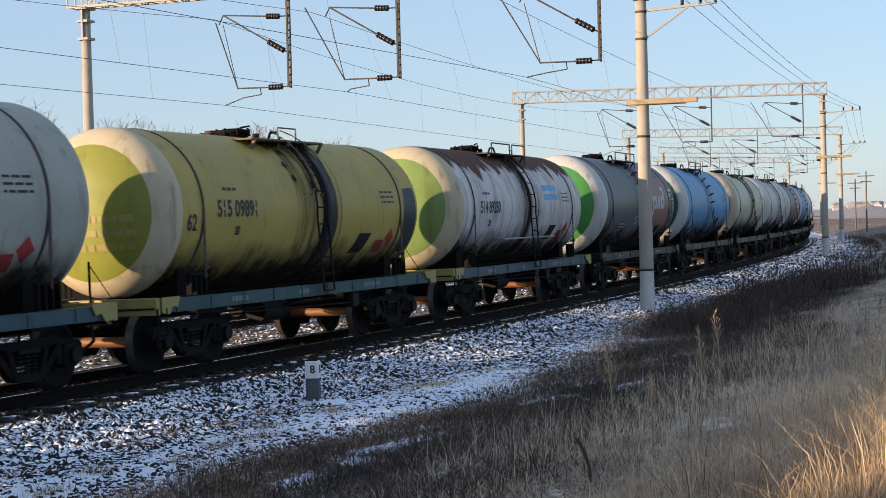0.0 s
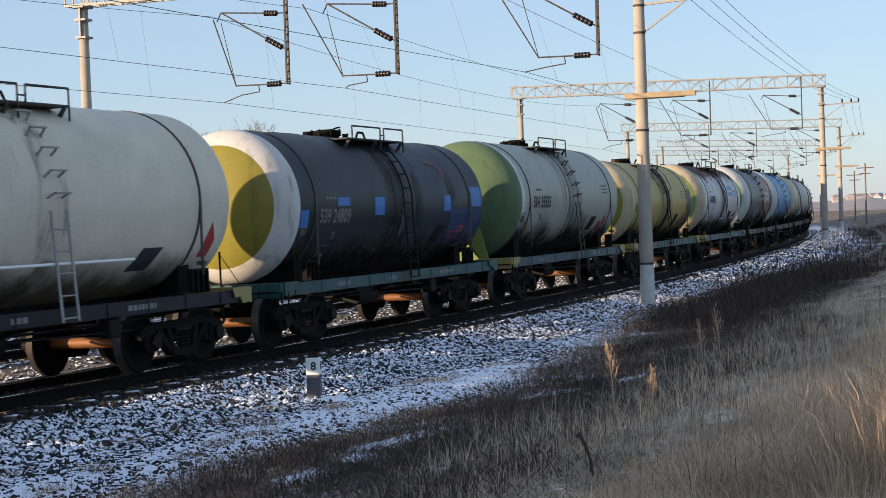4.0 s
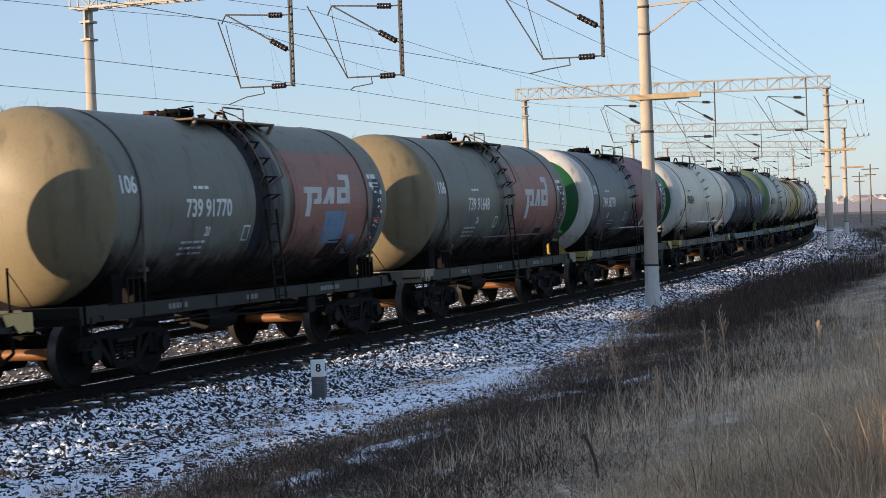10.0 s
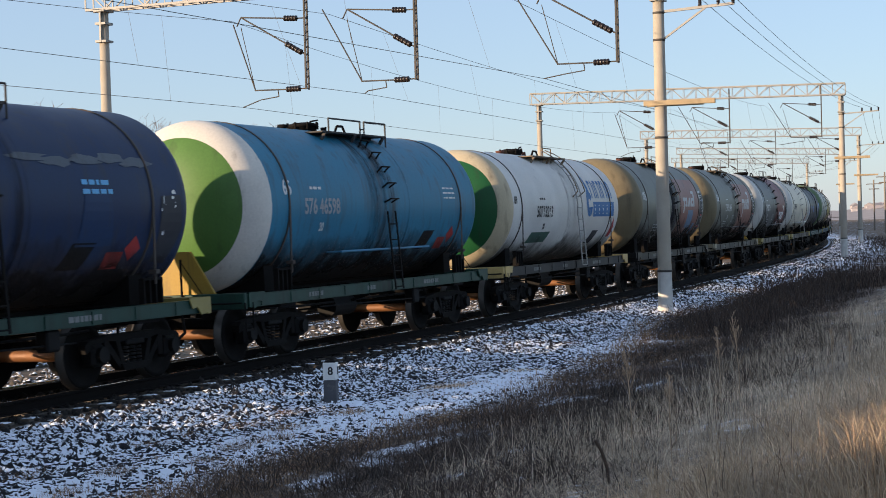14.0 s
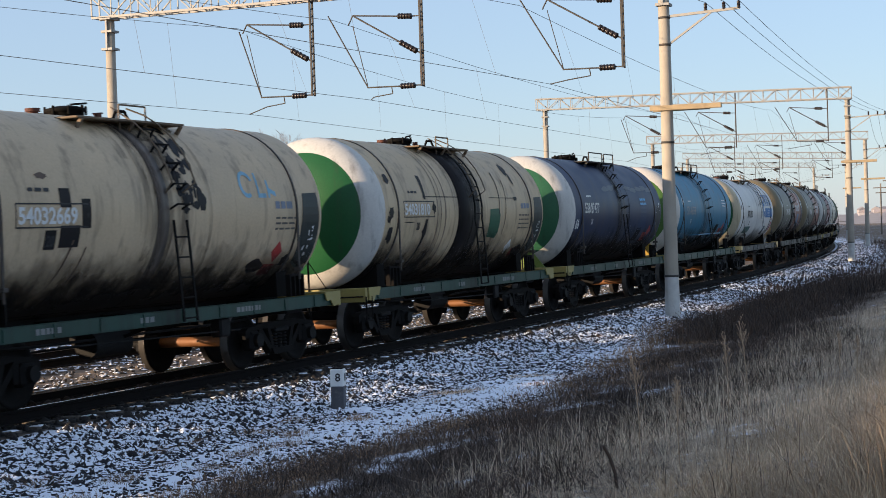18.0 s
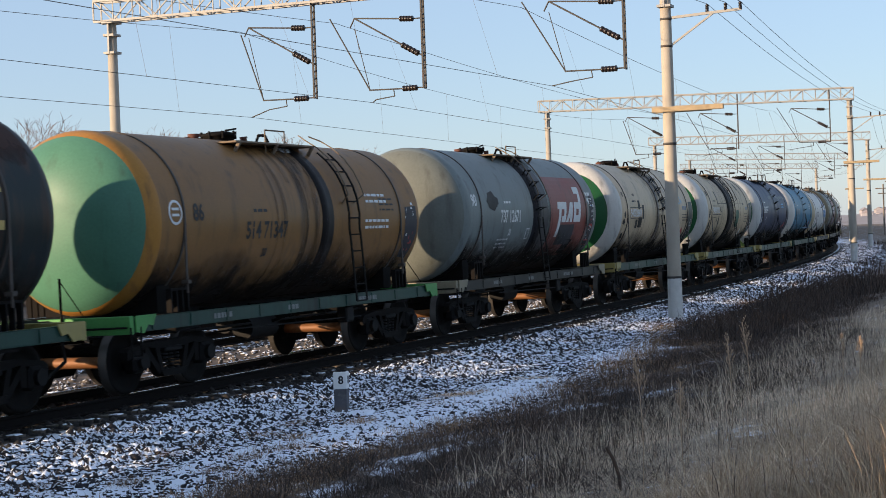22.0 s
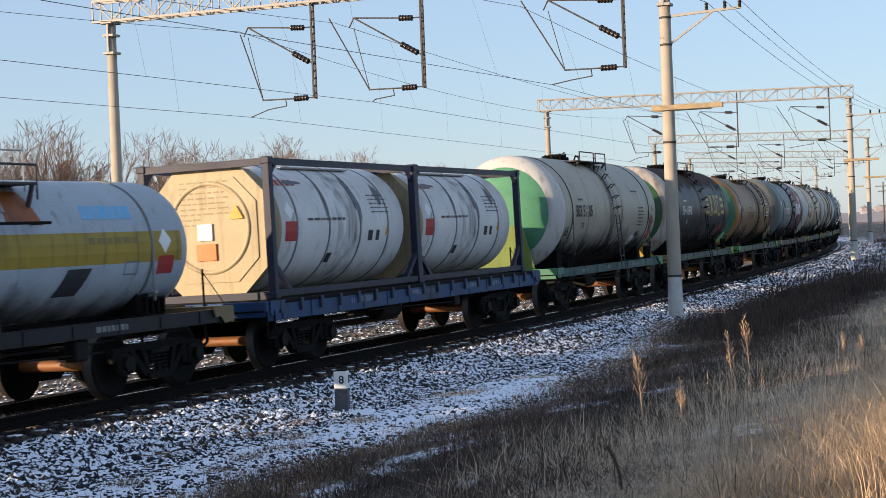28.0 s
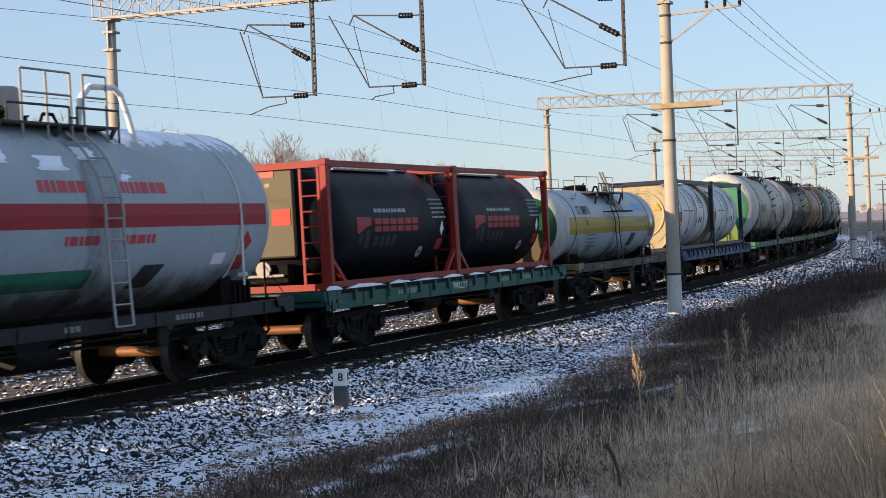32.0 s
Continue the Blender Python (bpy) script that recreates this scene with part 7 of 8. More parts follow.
def tank_container(label, frame_ma, tank_ma, end_ma, open_end, marks):
    """A tank in a steel frame 6.06 m long, 2.44 wide, 2.59 high; its base at z = 0."""
    root = tagged(new("tank_container"), label, "tank container", "tank containers on flat wagons")
    L, Wd, H = 3.02, 1.21, (2.33 if open_end else 2.36)
    for x in (-L, L):
        g = Geo()
        for y in (-Wd, Wd):
            g.box(x - 0.07, x + 0.07, y - 0.07, y + 0.07, 0, H, 0, 0.012)
            for z in (0.0, H - 0.1):
                g.box(x - 0.085, x + 0.085, y - 0.085, y + 0.085, z, z + 0.12, 0, 0.012)
        for z in (0.06, H - 0.06):
            g.box(x - 0.06, x + 0.06, -Wd, Wd, z - 0.06, z + 0.06)
        part("end_frame", g, frame_ma, root, "painted steel end frame with corner posts")
    for y in (-Wd, Wd):
        g = Geo()
        for z in (0.09, H - 0.06):
            g.box(-L, L, y - 0.05, y + 0.05, z - 0.055, z + 0.055)
        for d in (-1, 1):
            g.bar((d * L, y, 0.62), (d * (L - 0.62), y, 0.09), 0.08, 0.08)
            g.bar((d * L, y, H - 0.35), (d * (L - 0.3), y, H - 0.06), 0.06, 0.06)
        part("side_rail", g, frame_ma, root)
    R, zc = 1.14, (1.18 if open_end else 1.23)
    g = Geo()
    e = 2.76 if open_end else 2.64
    er = 2.56 if open_end else 2.48
    prof = [(-er - 0.30, 0.0), (-er - 0.27, 0.4), (-er - 0.2, 0.8), (-er - 0.08, 1.03), (-er, R)] + [(x, R) for x in np.linspace(-er, e, 8)[1:]] + [(e + 0.08, 1.03), (e + 0.2, 0.8), (e + 0.27, 0.4), (e + 0.30, 0.0)]
    g.lathe(prof, 48, [1] * 4 + [0] * 11, Matrix.Translation((0, 0, zc)))
    part("tank", g, [tank_ma, end_ma], root, "insulated tank shell with smooth cladding")
    g = Geo()
    for x in (-1.9, -0.65, 0.65, 1.9):
        g.lathe([(x - 0.03, R + 0.001), (x - 0.03, R + 0.008), (x + 0.03, R + 0.008), (x + 0.03, R + 0.001)], 48, None, Matrix.Translation((0, 0, zc)))
    if not open_end:
        part("cladding_band", g, paint(112, 114, 118, 0.3), root)
    oct_ = ((-1.12, 0.60), (-0.62, 0.12), (0.62, 0.12), (1.12, 0.60), (1.12, 1.76), (0.62, 2.28), (-0.62, 2.28), (-1.12, 1.76))
    for x in (() if open_end else (-L + 0.10,)):
        g = Geo()
        vs = [(x, y, z) for y, z in oct_] + [(x + 0.06, y, z) for y, z in oct_]
        inner = [(y * 0.80, 1.23 + (z - 1.23) * 0.80) for y, z in oct_]
        vs += [(x, y, z) for y, z in inner] + [(x + 0.06, y, z) for y, z in inner]
        n = 8
        fs = []
        for i in range(n):
            j = (i + 1) % n
            fs += [(i, j, 16 + j, 16 + i), (8 + j, 8 + i, 24 + i, 24 + j), (i, 8 + i, 8 + j, j), (16 + i, 16 + j, 24 + j, 24 + i)]
        g.add(vs, fs)
        part("end_ring", g, end_ma, root, "octagonal end ring")
    if not open_end:
        g = Geo()
        n = 8
        vs = [(-L + 0.08, y * 0.82, 1.23 + (z - 1.23) * 0.82) for y, z in oct_] + [(-L + 0.14, y * 0.82, 1.23 + (z - 1.23) * 0.82) for y, z in oct_]
        g.add(vs, [tuple(range(8)), tuple(range(8, 16))[::-1]] + [(i, i + 8, (i + 1) % 8 + 8, (i + 1) % 8) for i in range(8)])
        g.lathe([(-L + 0.08, 0.80), (-L + 0.05, 0.78), (-L + 0.05, 0.74), (-L + 0.07, 0.72)], 40, None, Matrix.Translation((0, 0, 1.25)))
        part("end_plate", g, end_ma, root, "flat cream end plate with a pressed ring")
        for nm, y0, y1, z0, z1, ma in (("hazard_plate", -0.12, 0.26, 0.70, 0.98, ORANGE), ("white_plate", -0.06, 0.22, 1.04, 1.32, WHITE), ("warning_sign", -0.68, -0.40, 1.38, 1.62, YELLOW_SIGN)):
            g = Geo()
            x = -L + 0.045
            if nm == "warning_sign":
                g.add([(x, y0, z0), (x, y1, z0), (x, (y0 + y1) / 2, z1)], [(0, 1, 2)])
                g.add([(x + 0.03, y0, z0), (x + 0.03, y1, z0), (x + 0.03, (y0 + y1) / 2, z1)], [(0, 2, 1)])
            else:
                g.box(x, x + 0.03, y0, y1, z0, z1)
            part(nm, g, ma, root)
        g = Geo()
        rr = random.Random(8)
        for row in range(9):
            y = 0.55
            while y > -0.35 + 0.5 * (row > 6):
                w = rr.uniform(0.06, 0.2)
                g.box(-L + 0.074, -L + 0.078, y - w, y, 2.02 - row * 0.09, 2.045 - row * 0.09)
                y -= w + 0.05
        part("end_writing", g, paint(140, 126, 96, 0.2), root, "rows of small faded writing")
    else:
        g = Geo()
        g.box(-L + 0.02, -L + 0.12, -0.55, 1.05, 0.62, 2.28, 0, 0.03)
        part("end_board", g, paint(82, 75, 54, 0.3), root, "dull olive data board")
        g = Geo()
        rr = random.Random(12)
        for row, hi, y1 in ((0, 0.07, 0.0), (1, 0.06, 0.25), (3, 0.10, 0.35), (4, 0.10, 0.35), (5, 0.10, 0.45), (8, 0.09, 0.35), (9, 0.09, 0.3), (10, 0.10, 0.4)):
            y = 0.85 - 0.12 * (row % 3)
            while y > y1:
                w = rr.uniform(0.06, 0.18)
                g.box(-L + 0.012, -L + 0.018, y - w, y, 1.98 - row * 0.12 - hi, 1.98 - row * 0.12)
                y -= w + 0.06
        part("end_writing", g, paint(150, 140, 104, 0.4), root, "rows of faded cream writing")
        part("hazard_diamond", Geo().slab(((0.25, 1.30), (0.43, 1.48), (0.25, 1.66), (0.07, 1.48)), 0.0, 0.006), paint(150, 144, 116, 0.3), root, "worn pale diamond sign").matrix_basis = Matrix(((0, 0, 1, -L + 0.010), (1, 0, 0, 0), (0, 1, 0, 0), (0, 0, 0, 1)))
        part("hazard_plate", Geo().box(-L + 0.008, -L + 0.018, -0.48, -0.10, 1.20, 1.50), paint(172, 50, 34, 0.2), root, "red-orange hazard plate")
        part("white_plate", Geo().box(-L + 0.008, -L + 0.018, -0.18, 0.30, 2.08, 2.20), paint(166, 92, 80, 0.2), root, "faded red and white plate")
        part("outlet_valve", Geo().rod((-L + 0.1, 0.1, 0.42), (-L - 0.05, 0.1, 0.42), 0.11, 14).rod((-L - 0.02, 0.1, 0.42), (-L - 0.06, 0.1, 0.42), 0.15, 14).rod((-L - 0.02, -0.3, 0.3), (-L - 0.02, 0.5, 0.3), 0.03), GALV, root, "outlet valve below the data board")
        part("valve_box", Geo().box(-L + 0.06, -L + 0.3, -0.35, 0.35, 0.16, 0.5, 0, 0.02), STEEL_DARK, root)
        g = Geo()
        for y in (-0.72, -1.08):
            g.bar((-L, y, 0.1), (-L, y, H - 0.1), 0.05, 0.04)
        for z in np.arange(0.3, H - 0.1, 0.28):
            g.rod((-L, -0.72, z), (-L, -1.08, z), 0.02)
        part("end_ladder", g, frame_ma, root)
    g = Geo()
    g.box(-1.3, 1.4, -0.55, -0.15, H - 0.1, H - 0.07).box(-0.4, 0.4, -0.12, 0.5, H - 0.16, H - 0.02, 0, 0.03)
    part("walkway", g, GALV, root)
    if open_end:
        for x, y, w in ((-2.2, -0.35, 0.45), (2.2, -0.35, 0.4)):
            z = zc + math.sqrt(R * R - y * y)
            part("snow_patch", Geo().lathe([(-w, 0.0), (-w * 0.5, 0.03), (w * 0.1, 0.02), (w * 0.4, 0.035), (w, 0.0)], 10, None, Matrix.Translation((x, y, z)) @ Matrix.Rotation(-0.3, 4, "X") @ Matrix.Diagonal((1, 5.0, 0.7, 1))), SNOW, root, "thin snow on top of the tank")
    for name, polys, x0, z0, ma, lab in marks:
        for one in ([[q] for q in polys] if name in ("emblem", "black_signs", "oil_flake") else [polys]):
            patch(name.replace("signs", "sign"), one, R, zc, x0, z0, ma, root, lab)
    return root


BLACKTANK = mat("black_cladding", rgb(15, 17, 26), 0.5, 0, 0.2, 1.1, 26, 0.08, rgb(34, 32, 32), 0.2, 1.0, spec=0.12)
YELLOW_SIGN = mat("yellow_sign", rgb(200, 144, 30), 0.5, 0, 0.08, 5, 50, 0.03)
ORANGE = mat("orange_plate", rgb(232, 100, 16), 0.5, 0, 0.08, 5, 50, 0.03)
FRAME_RED, FRAME_NAVY = paint(134, 38, 33, 0.2), paint(38, 42, 60, 0.2)
END_CREAM = paint(166, 152, 122, 0.25)
WHITE_MARKS = (("oil_flake", [ragged(-0.9, 0.35, 0.07, 0.42, 101), ragged(0.35, 0.55, 0.10, 0.45, 102), ragged(0.5, 0.2, 0.05, 0.3, 103), ragged(1.5, 0.5, 0.14, 0.3, 104), ragged(-1.8, 0.75, 0.4, 0.06, 105)], 0.2, 1.3, paint(96, 100, 106, 0.3), "grey scuffed and sooty streak"), ("emblem", slanted([rect(0.18 * i, 0.18 * i + 0.13, 0, 0.15) for i in range(5)], 0.0), -2.35, 1.92, RED, "small red brand mark as plain bars"),
               ("small_writing", bars(1, 1.5, 0.045, 0.12, 2), -1.5, 1.30, FAINT_INK, ""), ("hazard_plate", [rect(0, 0.42, -0.17, 0.17)], -2.35, 1.12, RED, "red hazard plate"), ("hazard_diamond", [((0, -0.16), (0.16, 0), (0, 0.16), (-0.16, 0))], -2.14, 1.48, WHITE, ""),
               ("warning_sign", [((0, 0), (0.2, 0), (0.1, 0.2))], 1.75, 1.0, YELLOW_SIGN, ""), ("black_signs", [rect(1.0, 1.2, -0.1, 0.1), rect(1.35, 1.5, -0.1, 0.1), rect(-0.6, -0.4, -0.5, -0.3)], 0, 1.0, BLACK, ""), ("small_writing", bars(5, 0.8, 0.025, 0.085, 6), 1.2, 1.75, FAINT_INK, ""))
DARKRED = mat("dark_red_lettering", rgb(150, 28, 34), 0.55, 0, 0.15, 5, 50, 0.03)
BLACK_MARKS = (("emblem", [((-1.62, 0.03), (-0.98, 0.02), (-0.98, -0.12), (-1.25, -0.18), (-1.5, -0.28), (-1.6, -0.28))], 0.0, 1.27, DARKRED, "red brand shape"),
               ("emblem", [rect(-0.82 + 0.36 * i, -0.52 + 0.36 * i, lo, hi) for i in range(6) for lo, hi in ((-0.26, -0.15), (-0.12, 0.0))], 0.0, 1.27, DARKRED, "red brand mark as plain split blocks"),
               ("emblem_shadow", [rect(-1.5, -1.3, -0.5, -0.3), rect(-1.22, -1.0, -0.58, -0.22)] + [rect(-0.8 + 0.28 * i, -0.62 + 0.28 * i, -0.55, -0.34) for i in range(4)], 0.0, 1.27, paint(38, 42, 46, 0.3), "grey ghost of an older mark"),
               ("small_writing", bars(1, 1.5, 0.075, 0.2, 12), -0.8, 1.38, FADED_INK, ""), ("small_writing", bars(5, 0.72, 0.04, 0.095, 13), 2.05, 1.62, FADED_INK, ""),
               ("hazard_diamond", [((2.56, -0.40), (2.64, -0.24), (2.56, -0.06), (2.44, -0.24))], 0.0, 1.27, WHITE, "white diamond sign"), ("hazard_plate", [rect(2.36, 2.64, -0.69, -0.45)], 0.0, 1.27, RED, "red plate"), ("round_sign", ring_poly(0.05, 0.13, 0, 6.283, 12), 1.6, 0.58, FADED_INK, "round white sign"))


def container_pair(flat_label, flat_ma, snow, label, frame_ma, tank_ma, end_ma, open_end, marks, k):
    flat, half, pivot = flat_wagon(flat_label, flat_ma, snow)
    MOVING.append((flat, PLACE[k], pivot))
    for d in (-3.06, 3.06):
        c = tank_container(label, frame_ma, tank_ma, end_ma, open_end, marks)
        RIDING.append((c, PLACE[k], pivot, Matrix.Translation((d, 0, 1.172))))


RIDING = []
container_pair("blue flat wagon with worn paint carrying two tank containers", paint(26, 64, 104, 0.45), False, "white tank container with soot streaks in a navy frame", FRAME_NAVY, paint(206, 206, 204, 0.22), END_CREAM, False, WHITE_MARKS, 15)
container_pair("green flat wagon with snow along its deck edge", paint(19, 76, 68, 0.2), True, "black tank container in a red steel frame", FRAME_RED, BLACKTANK, BLACKTANK, True, BLACK_MARKS, 17)


# ---- dry grass and weeds ----
def grass_material(name, c0, c1):
    ma = bpy.data.materials.new(name)
    ma.use_nodes = True
    nd, ln = ma.node_tree.nodes, ma.node_tree.links
    bs = nd["Principled BSDF"]
    ge = nd.new("ShaderNodeNewGeometry")
    cr = nd.new("ShaderNodeValToRGB")
    cr.color_ramp.elements[0].color, cr.color_ramp.elements[1].color = c0, c1
    ln.new(ge.outputs["Random Per Island"], cr.inputs[0])
    tc = nd.new("ShaderNodeTexCoord")
    no = nd.new("ShaderNodeTexNoise")
    no.inputs["Scale"].default_value = 0.7
    no.inputs["Detail"].default_value = 5
    ln.new(tc.outputs["Object"], no.inputs[0])
    mr = nd.new("ShaderNodeMapRange")
    mr.inputs[1].default_value, mr.inputs[2].default_value, mr.inputs[3].default_value, mr.inputs[4].default_value = 0.34, 0.66, 0.6, 1.4
    ln.new(no.outputs[0], mr.inputs[0])
    mx = nd.new("ShaderNodeMix")
    mx.data_type, mx.blend_type = "RGBA", "MULTIPLY"
    mx.inputs[0].default_value = 1.0
    ln.new(cr.outputs[0], mx.inputs[6])
    ln.new(mr.outputs[0], mx.inputs[7])
    ln.new(mx.outputs[2], bs.inputs["Base Color"])
    bs.inputs["Roughness"].default_value = 0.8
    return ma


def blades(name, s, l, h, w, lean, seed, ma, label, kind_word="grass"):
    """Bent, tapering blades standing at (s, l), all in one mesh."""
    r = np.random.RandomState(seed)
    n = len(s)
    x, y, th = line(s)
    px, py = x - np.sin(th) * l, y + np.cos(th) * l
    pz = np.array([ground_z(a, b) for a, b in zip(s, l)]) - 0.03
    a = r.rand(n) * 6.283
    ux, uy = np.cos(a) * w / 2, np.sin(a) * w / 2
    b = r.rand(n) * 6.283
    k = lean * (0.12 + 1.5 * r.rand(n) ** 1.8) * h
    dx, dy = np.cos(b) * k, np.sin(b) * k
    V = np.empty((n, 5, 3))
    for i, (t, f) in enumerate(((0.0, 1.0), (0.55, 0.85))):
        cx, cy, cz = px + dx * t ** 1.8, py + dy * t ** 1.8, pz + h * t * (1 - 0.12 * lean * t)
        V[:, 2 * i] = np.stack([cx - ux * f, cy - uy * f, cz], -1)
        V[:, 2 * i + 1] = np.stack([cx + ux * f, cy + uy * f, cz], -1)
    V[:, 4] = np.stack([px + dx, py + dy, pz + h * (1 - 0.15 * lean)], -1)
    F = np.array([(0, 1, 3), (0, 3, 2), (2, 3, 4)])
    f = (F[None] + 5 * np.arange(n)[:, None, None]).reshape(-1, 3)
    me = bpy.data.meshes.new(name)
    me.vertices.add(n * 5)
    me.vertices.foreach_set("co", V.astype(np.float32).ravel())
    me.loops.add(f.size)
    me.loops.foreach_set("vertex_index", f.astype(np.int32).ravel())
    me.polygons.add(len(f))
    me.polygons.foreach_set("loop_start", np.arange(0, f.size, 3, dtype=np.int32))
    me.update(calc_edges=True)
    me.materials.append(ma)
    return tagged(new(name, me), label, kind_word, kind="stuff")


def clumped(r, n, s_lo, s_hi, l_lo, l_hi, clumps, spread, near=1.0):
    """Positions gathered in clumps, more of them towards s_lo when near > 1."""
    cs = s_lo + (s_hi - s_lo) * r.rand(clumps) ** near
    cl = l_lo + (l_hi - l_lo) * r.rand(clumps)
    k = r.randint(0, clumps, n)
    return cs[k] + r.randn(n) * spread, np.clip(cl[k] + r.randn(n) * spread, l_lo - 0.2, l_hi + 0.2)


GREYGRASS = grass_material("grey_dry_grass", rgb(192, 162, 136), rgb(252, 232, 202))
STRAW = grass_material("straw_grass", rgb(160, 132, 106), rgb(232, 206, 172))
DARKWEED = grass_material("dark_weed", rgb(38, 30, 26), rgb(88, 70, 58))
PALEWEED = grass_material("pale_weed", rgb(150, 122, 98), rgb(200, 172, 142))
FRINGE = grass_material("brown_fringe", rgb(106, 82, 60), rgb(168, 134, 98))
RUSTGRASS = grass_material("rusty_grass", rgb(104, 78, 58), rgb(172, 136, 100))


def build_grass():
    r = np.random.RandomState(11)
    n = 130000
    s, l = clumped(r, n, -16, 34, -15, -8.6, 3600, 0.26, 1.7)
    blades("dry_grass", s, l, 0.04 + 0.25 * r.rand(n) ** 2.0, 0.0022 + 0.0025 * r.rand(n), 1.9, 1, GREYGRASS, "short grey-brown dry grass on the bank")
    n = 125000
    s, l = clumped(r, n, -16, 40, -9.8, -5.75, 2600, 0.24, 1.4)
    l = l + edge(s) + 5.7
    keep = np.array([not bare_spot(a, b) for a, b in zip(s, l)])
    s, l, n = s[keep], l[keep], int(keep.sum())
    blades("dark_weeds", s, l, 0.04 + 0.28 * r.rand(n) ** 1.7, 0.005 + 0.006 * r.rand(n), 1.9, 2, DARKWEED, "dark brown withered weeds along the foot of the bank", "weeds")
    n = 26000
    s, l = clumped(r, n, 30, 140, -22, -5.0, 1600, 0.5, 1.4)
    l = l + (edge(s) + 5.0) * (l > -9) + 0.5 * (l > -7)
    blades("dry_grass", s, l, 0.2 + 0.4 * r.rand(n) ** 1.3, 0.014 + 0.016 * r.rand(n), 0.5, 3, DARKWEED, "dark dry grass farther along the line")
    n = 13000
    s, l = clumped(r, n, -13.0, -6.0, -15.6, -12.7, 240, 0.2, 1.0)
    blades("tall_straw", s, l, 0.2 + 0.55 * r.rand(n), 0.0035 + 0.003 * r.rand(n), 1.05, 4, STRAW, "tall orange-brown straw grass", "grass")
    n = 36000
    s, l = clumped(r, n, -13.0, 6.0, -16.0, -11.3, 900, 0.26, 1.5)
    blades("dense_straw", s, l, 0.10 + 0.38 * r.rand(n) ** 1.3, 0.0028 + 0.0026 * r.rand(n), 1.1, 15, STRAW, "dense fine orange-brown straw on the bank", "grass")
    n = 2600
    s, l = clumped(r, n, -12.5, -1.0, -15.8, -12.0, 130, 0.22, 1.2)
    blades("bent_stems", s, l, 0.25 + 0.45 * r.rand(n), 0.005 + 0.004 * r.rand(n), 1.5, 19, STRAW, "thick bent straw stems on the bank", "grass")
    n = 9000
    s, l = clumped(r, n, -14, 6, -10.6, -7.2, 320, 0.3, 1.4)
    blades("dark_weeds", s, l, 0.06 + 0.3 * r.rand(n) ** 1.6, 0.004 + 0.004 * r.rand(n), 1.3, 20, DARKWEED, "dark brown weeds among the grey grass", "weeds")
    n = 1500
    s = 5 + 12 * r.rand(n)
    l = edge(s) + 0.75 * r.rand(n) ** 1.5
    blades("sparse_stalks", s, l, 0.08 + 0.22 * r.rand(n), 0.004 + 0.003 * r.rand(n), 0.6, 21, FRINGE, "sparse thin stalks standing in the snow", "grass")
    n = 22000
    s, l = clumped(r, n, 11, 46, -6.8, -3.8, 380, 0.4, 1.3)
    keep = l < edge(s) - 0.25 + 0.35 * np.sin(s * 1.9) - 0.5 * r.rand(n)
    s, l, n = s[keep], l[keep], int(keep.sum())
    blades("dark_brush", s, l, 0.12 + 0.55 * r.rand(n) ** 1.6, 0.006 + 0.006 * r.rand(n), 0.8, 16, DARKWEED, "dark twiggy brush round the foot of the mast", "weeds")
    n = 7000
    s, l = clumped(r, n, -10.0, 14.0, -14.0, -8.5, 900, 0.25, 1.2)
    blades("tall_stalks", s, l, 0.18 + 0.42 * r.rand(n) ** 1.7, 0.0025 + 0.0025 * r.rand(n), 0.7, 5, GREYGRASS, "thin upright pale dry stalks on the bank", "grass")
    n = 2400
    s, l = clumped(r, n, -12.0, 20.0, -14.5, -6.6, 1500, 0.25, 1.3)
    blades("dark_stalks", s, l, 0.25 + 0.4 * r.rand(n) ** 1.5, 0.003 + 0.003 * r.rand(n), 0.5, 8, DARKWEED, "thin dark upright weed stalks", "weeds")
    # brown dead grass lying in strips and tufts on the snow
    n = 15000
    q = r.rand(n)
    upper = r.rand(n) < 0.55
    s = np.where(upper, 2.9 + 1.4 * q, -0.4 + 1.8 * q) + 0.16 * r.randn(n)
    l = np.where(upper, -3.2 - 1.5 * q, -3.75 - 0.45 * q) + 0.13 * r.randn(n) + 0.12 * np.sin(s * 3.1)
    keep = np.array([noise.noise((a * 1.3, b * 2.2, 4.0)) > -0.12 for a, b in zip(s, l)])
    s, l, n = s[keep], l[keep], int(keep.sum())
    blades("dead_grass", s, l, 0.02 + 0.07 * r.rand(n), 0.006 + 0.005 * r.rand(n), 3.0, 17, STRAW, "strip of flattened rusty grass on the snow")
    tufts = ((-6.25, -4.4), (-4.5, -3.6), (-4.4, -4.1), (-6.5, -3.3), (-8.2, -4.05), (-9.0, -3.4), (-5.6, -3.3), (-3.2, -3.5), (-7.2, -4.6), (-9.6, -4.4), (-2.6, -4.2), (-5.3, -4.5), (9.5, -3.4), (12.5, -3.1))
    n = 420 * len(tufts)
    k = np.arange(n) % len(tufts)
    s = np.array([q[0] for q in tufts])[k] + 0.20 * r.randn(n)
    l = np.array([q[1] for q in tufts])[k] + 0.12 * r.randn(n)
    blades("grass_tufts", s, l, 0.03 + 0.13 * r.rand(n) ** 1.4, 0.004 + 0.003 * r.rand(n), 1.6, 18, RUSTGRASS, "separate brown grass tufts in the snow")
    n = 5000
    s, l = clumped(r, n, -13, 26, -5.9, -3.9, 60, 0.17, 1.3)
    blades("grass_tufts", s, l, 0.04 + 0.10 * r.rand(n), 0.005 + 0.003 * r.rand(n), 0.9, 6, RUSTGRASS, "low rusty-brown grass tufts in the snow")
    n = 50000
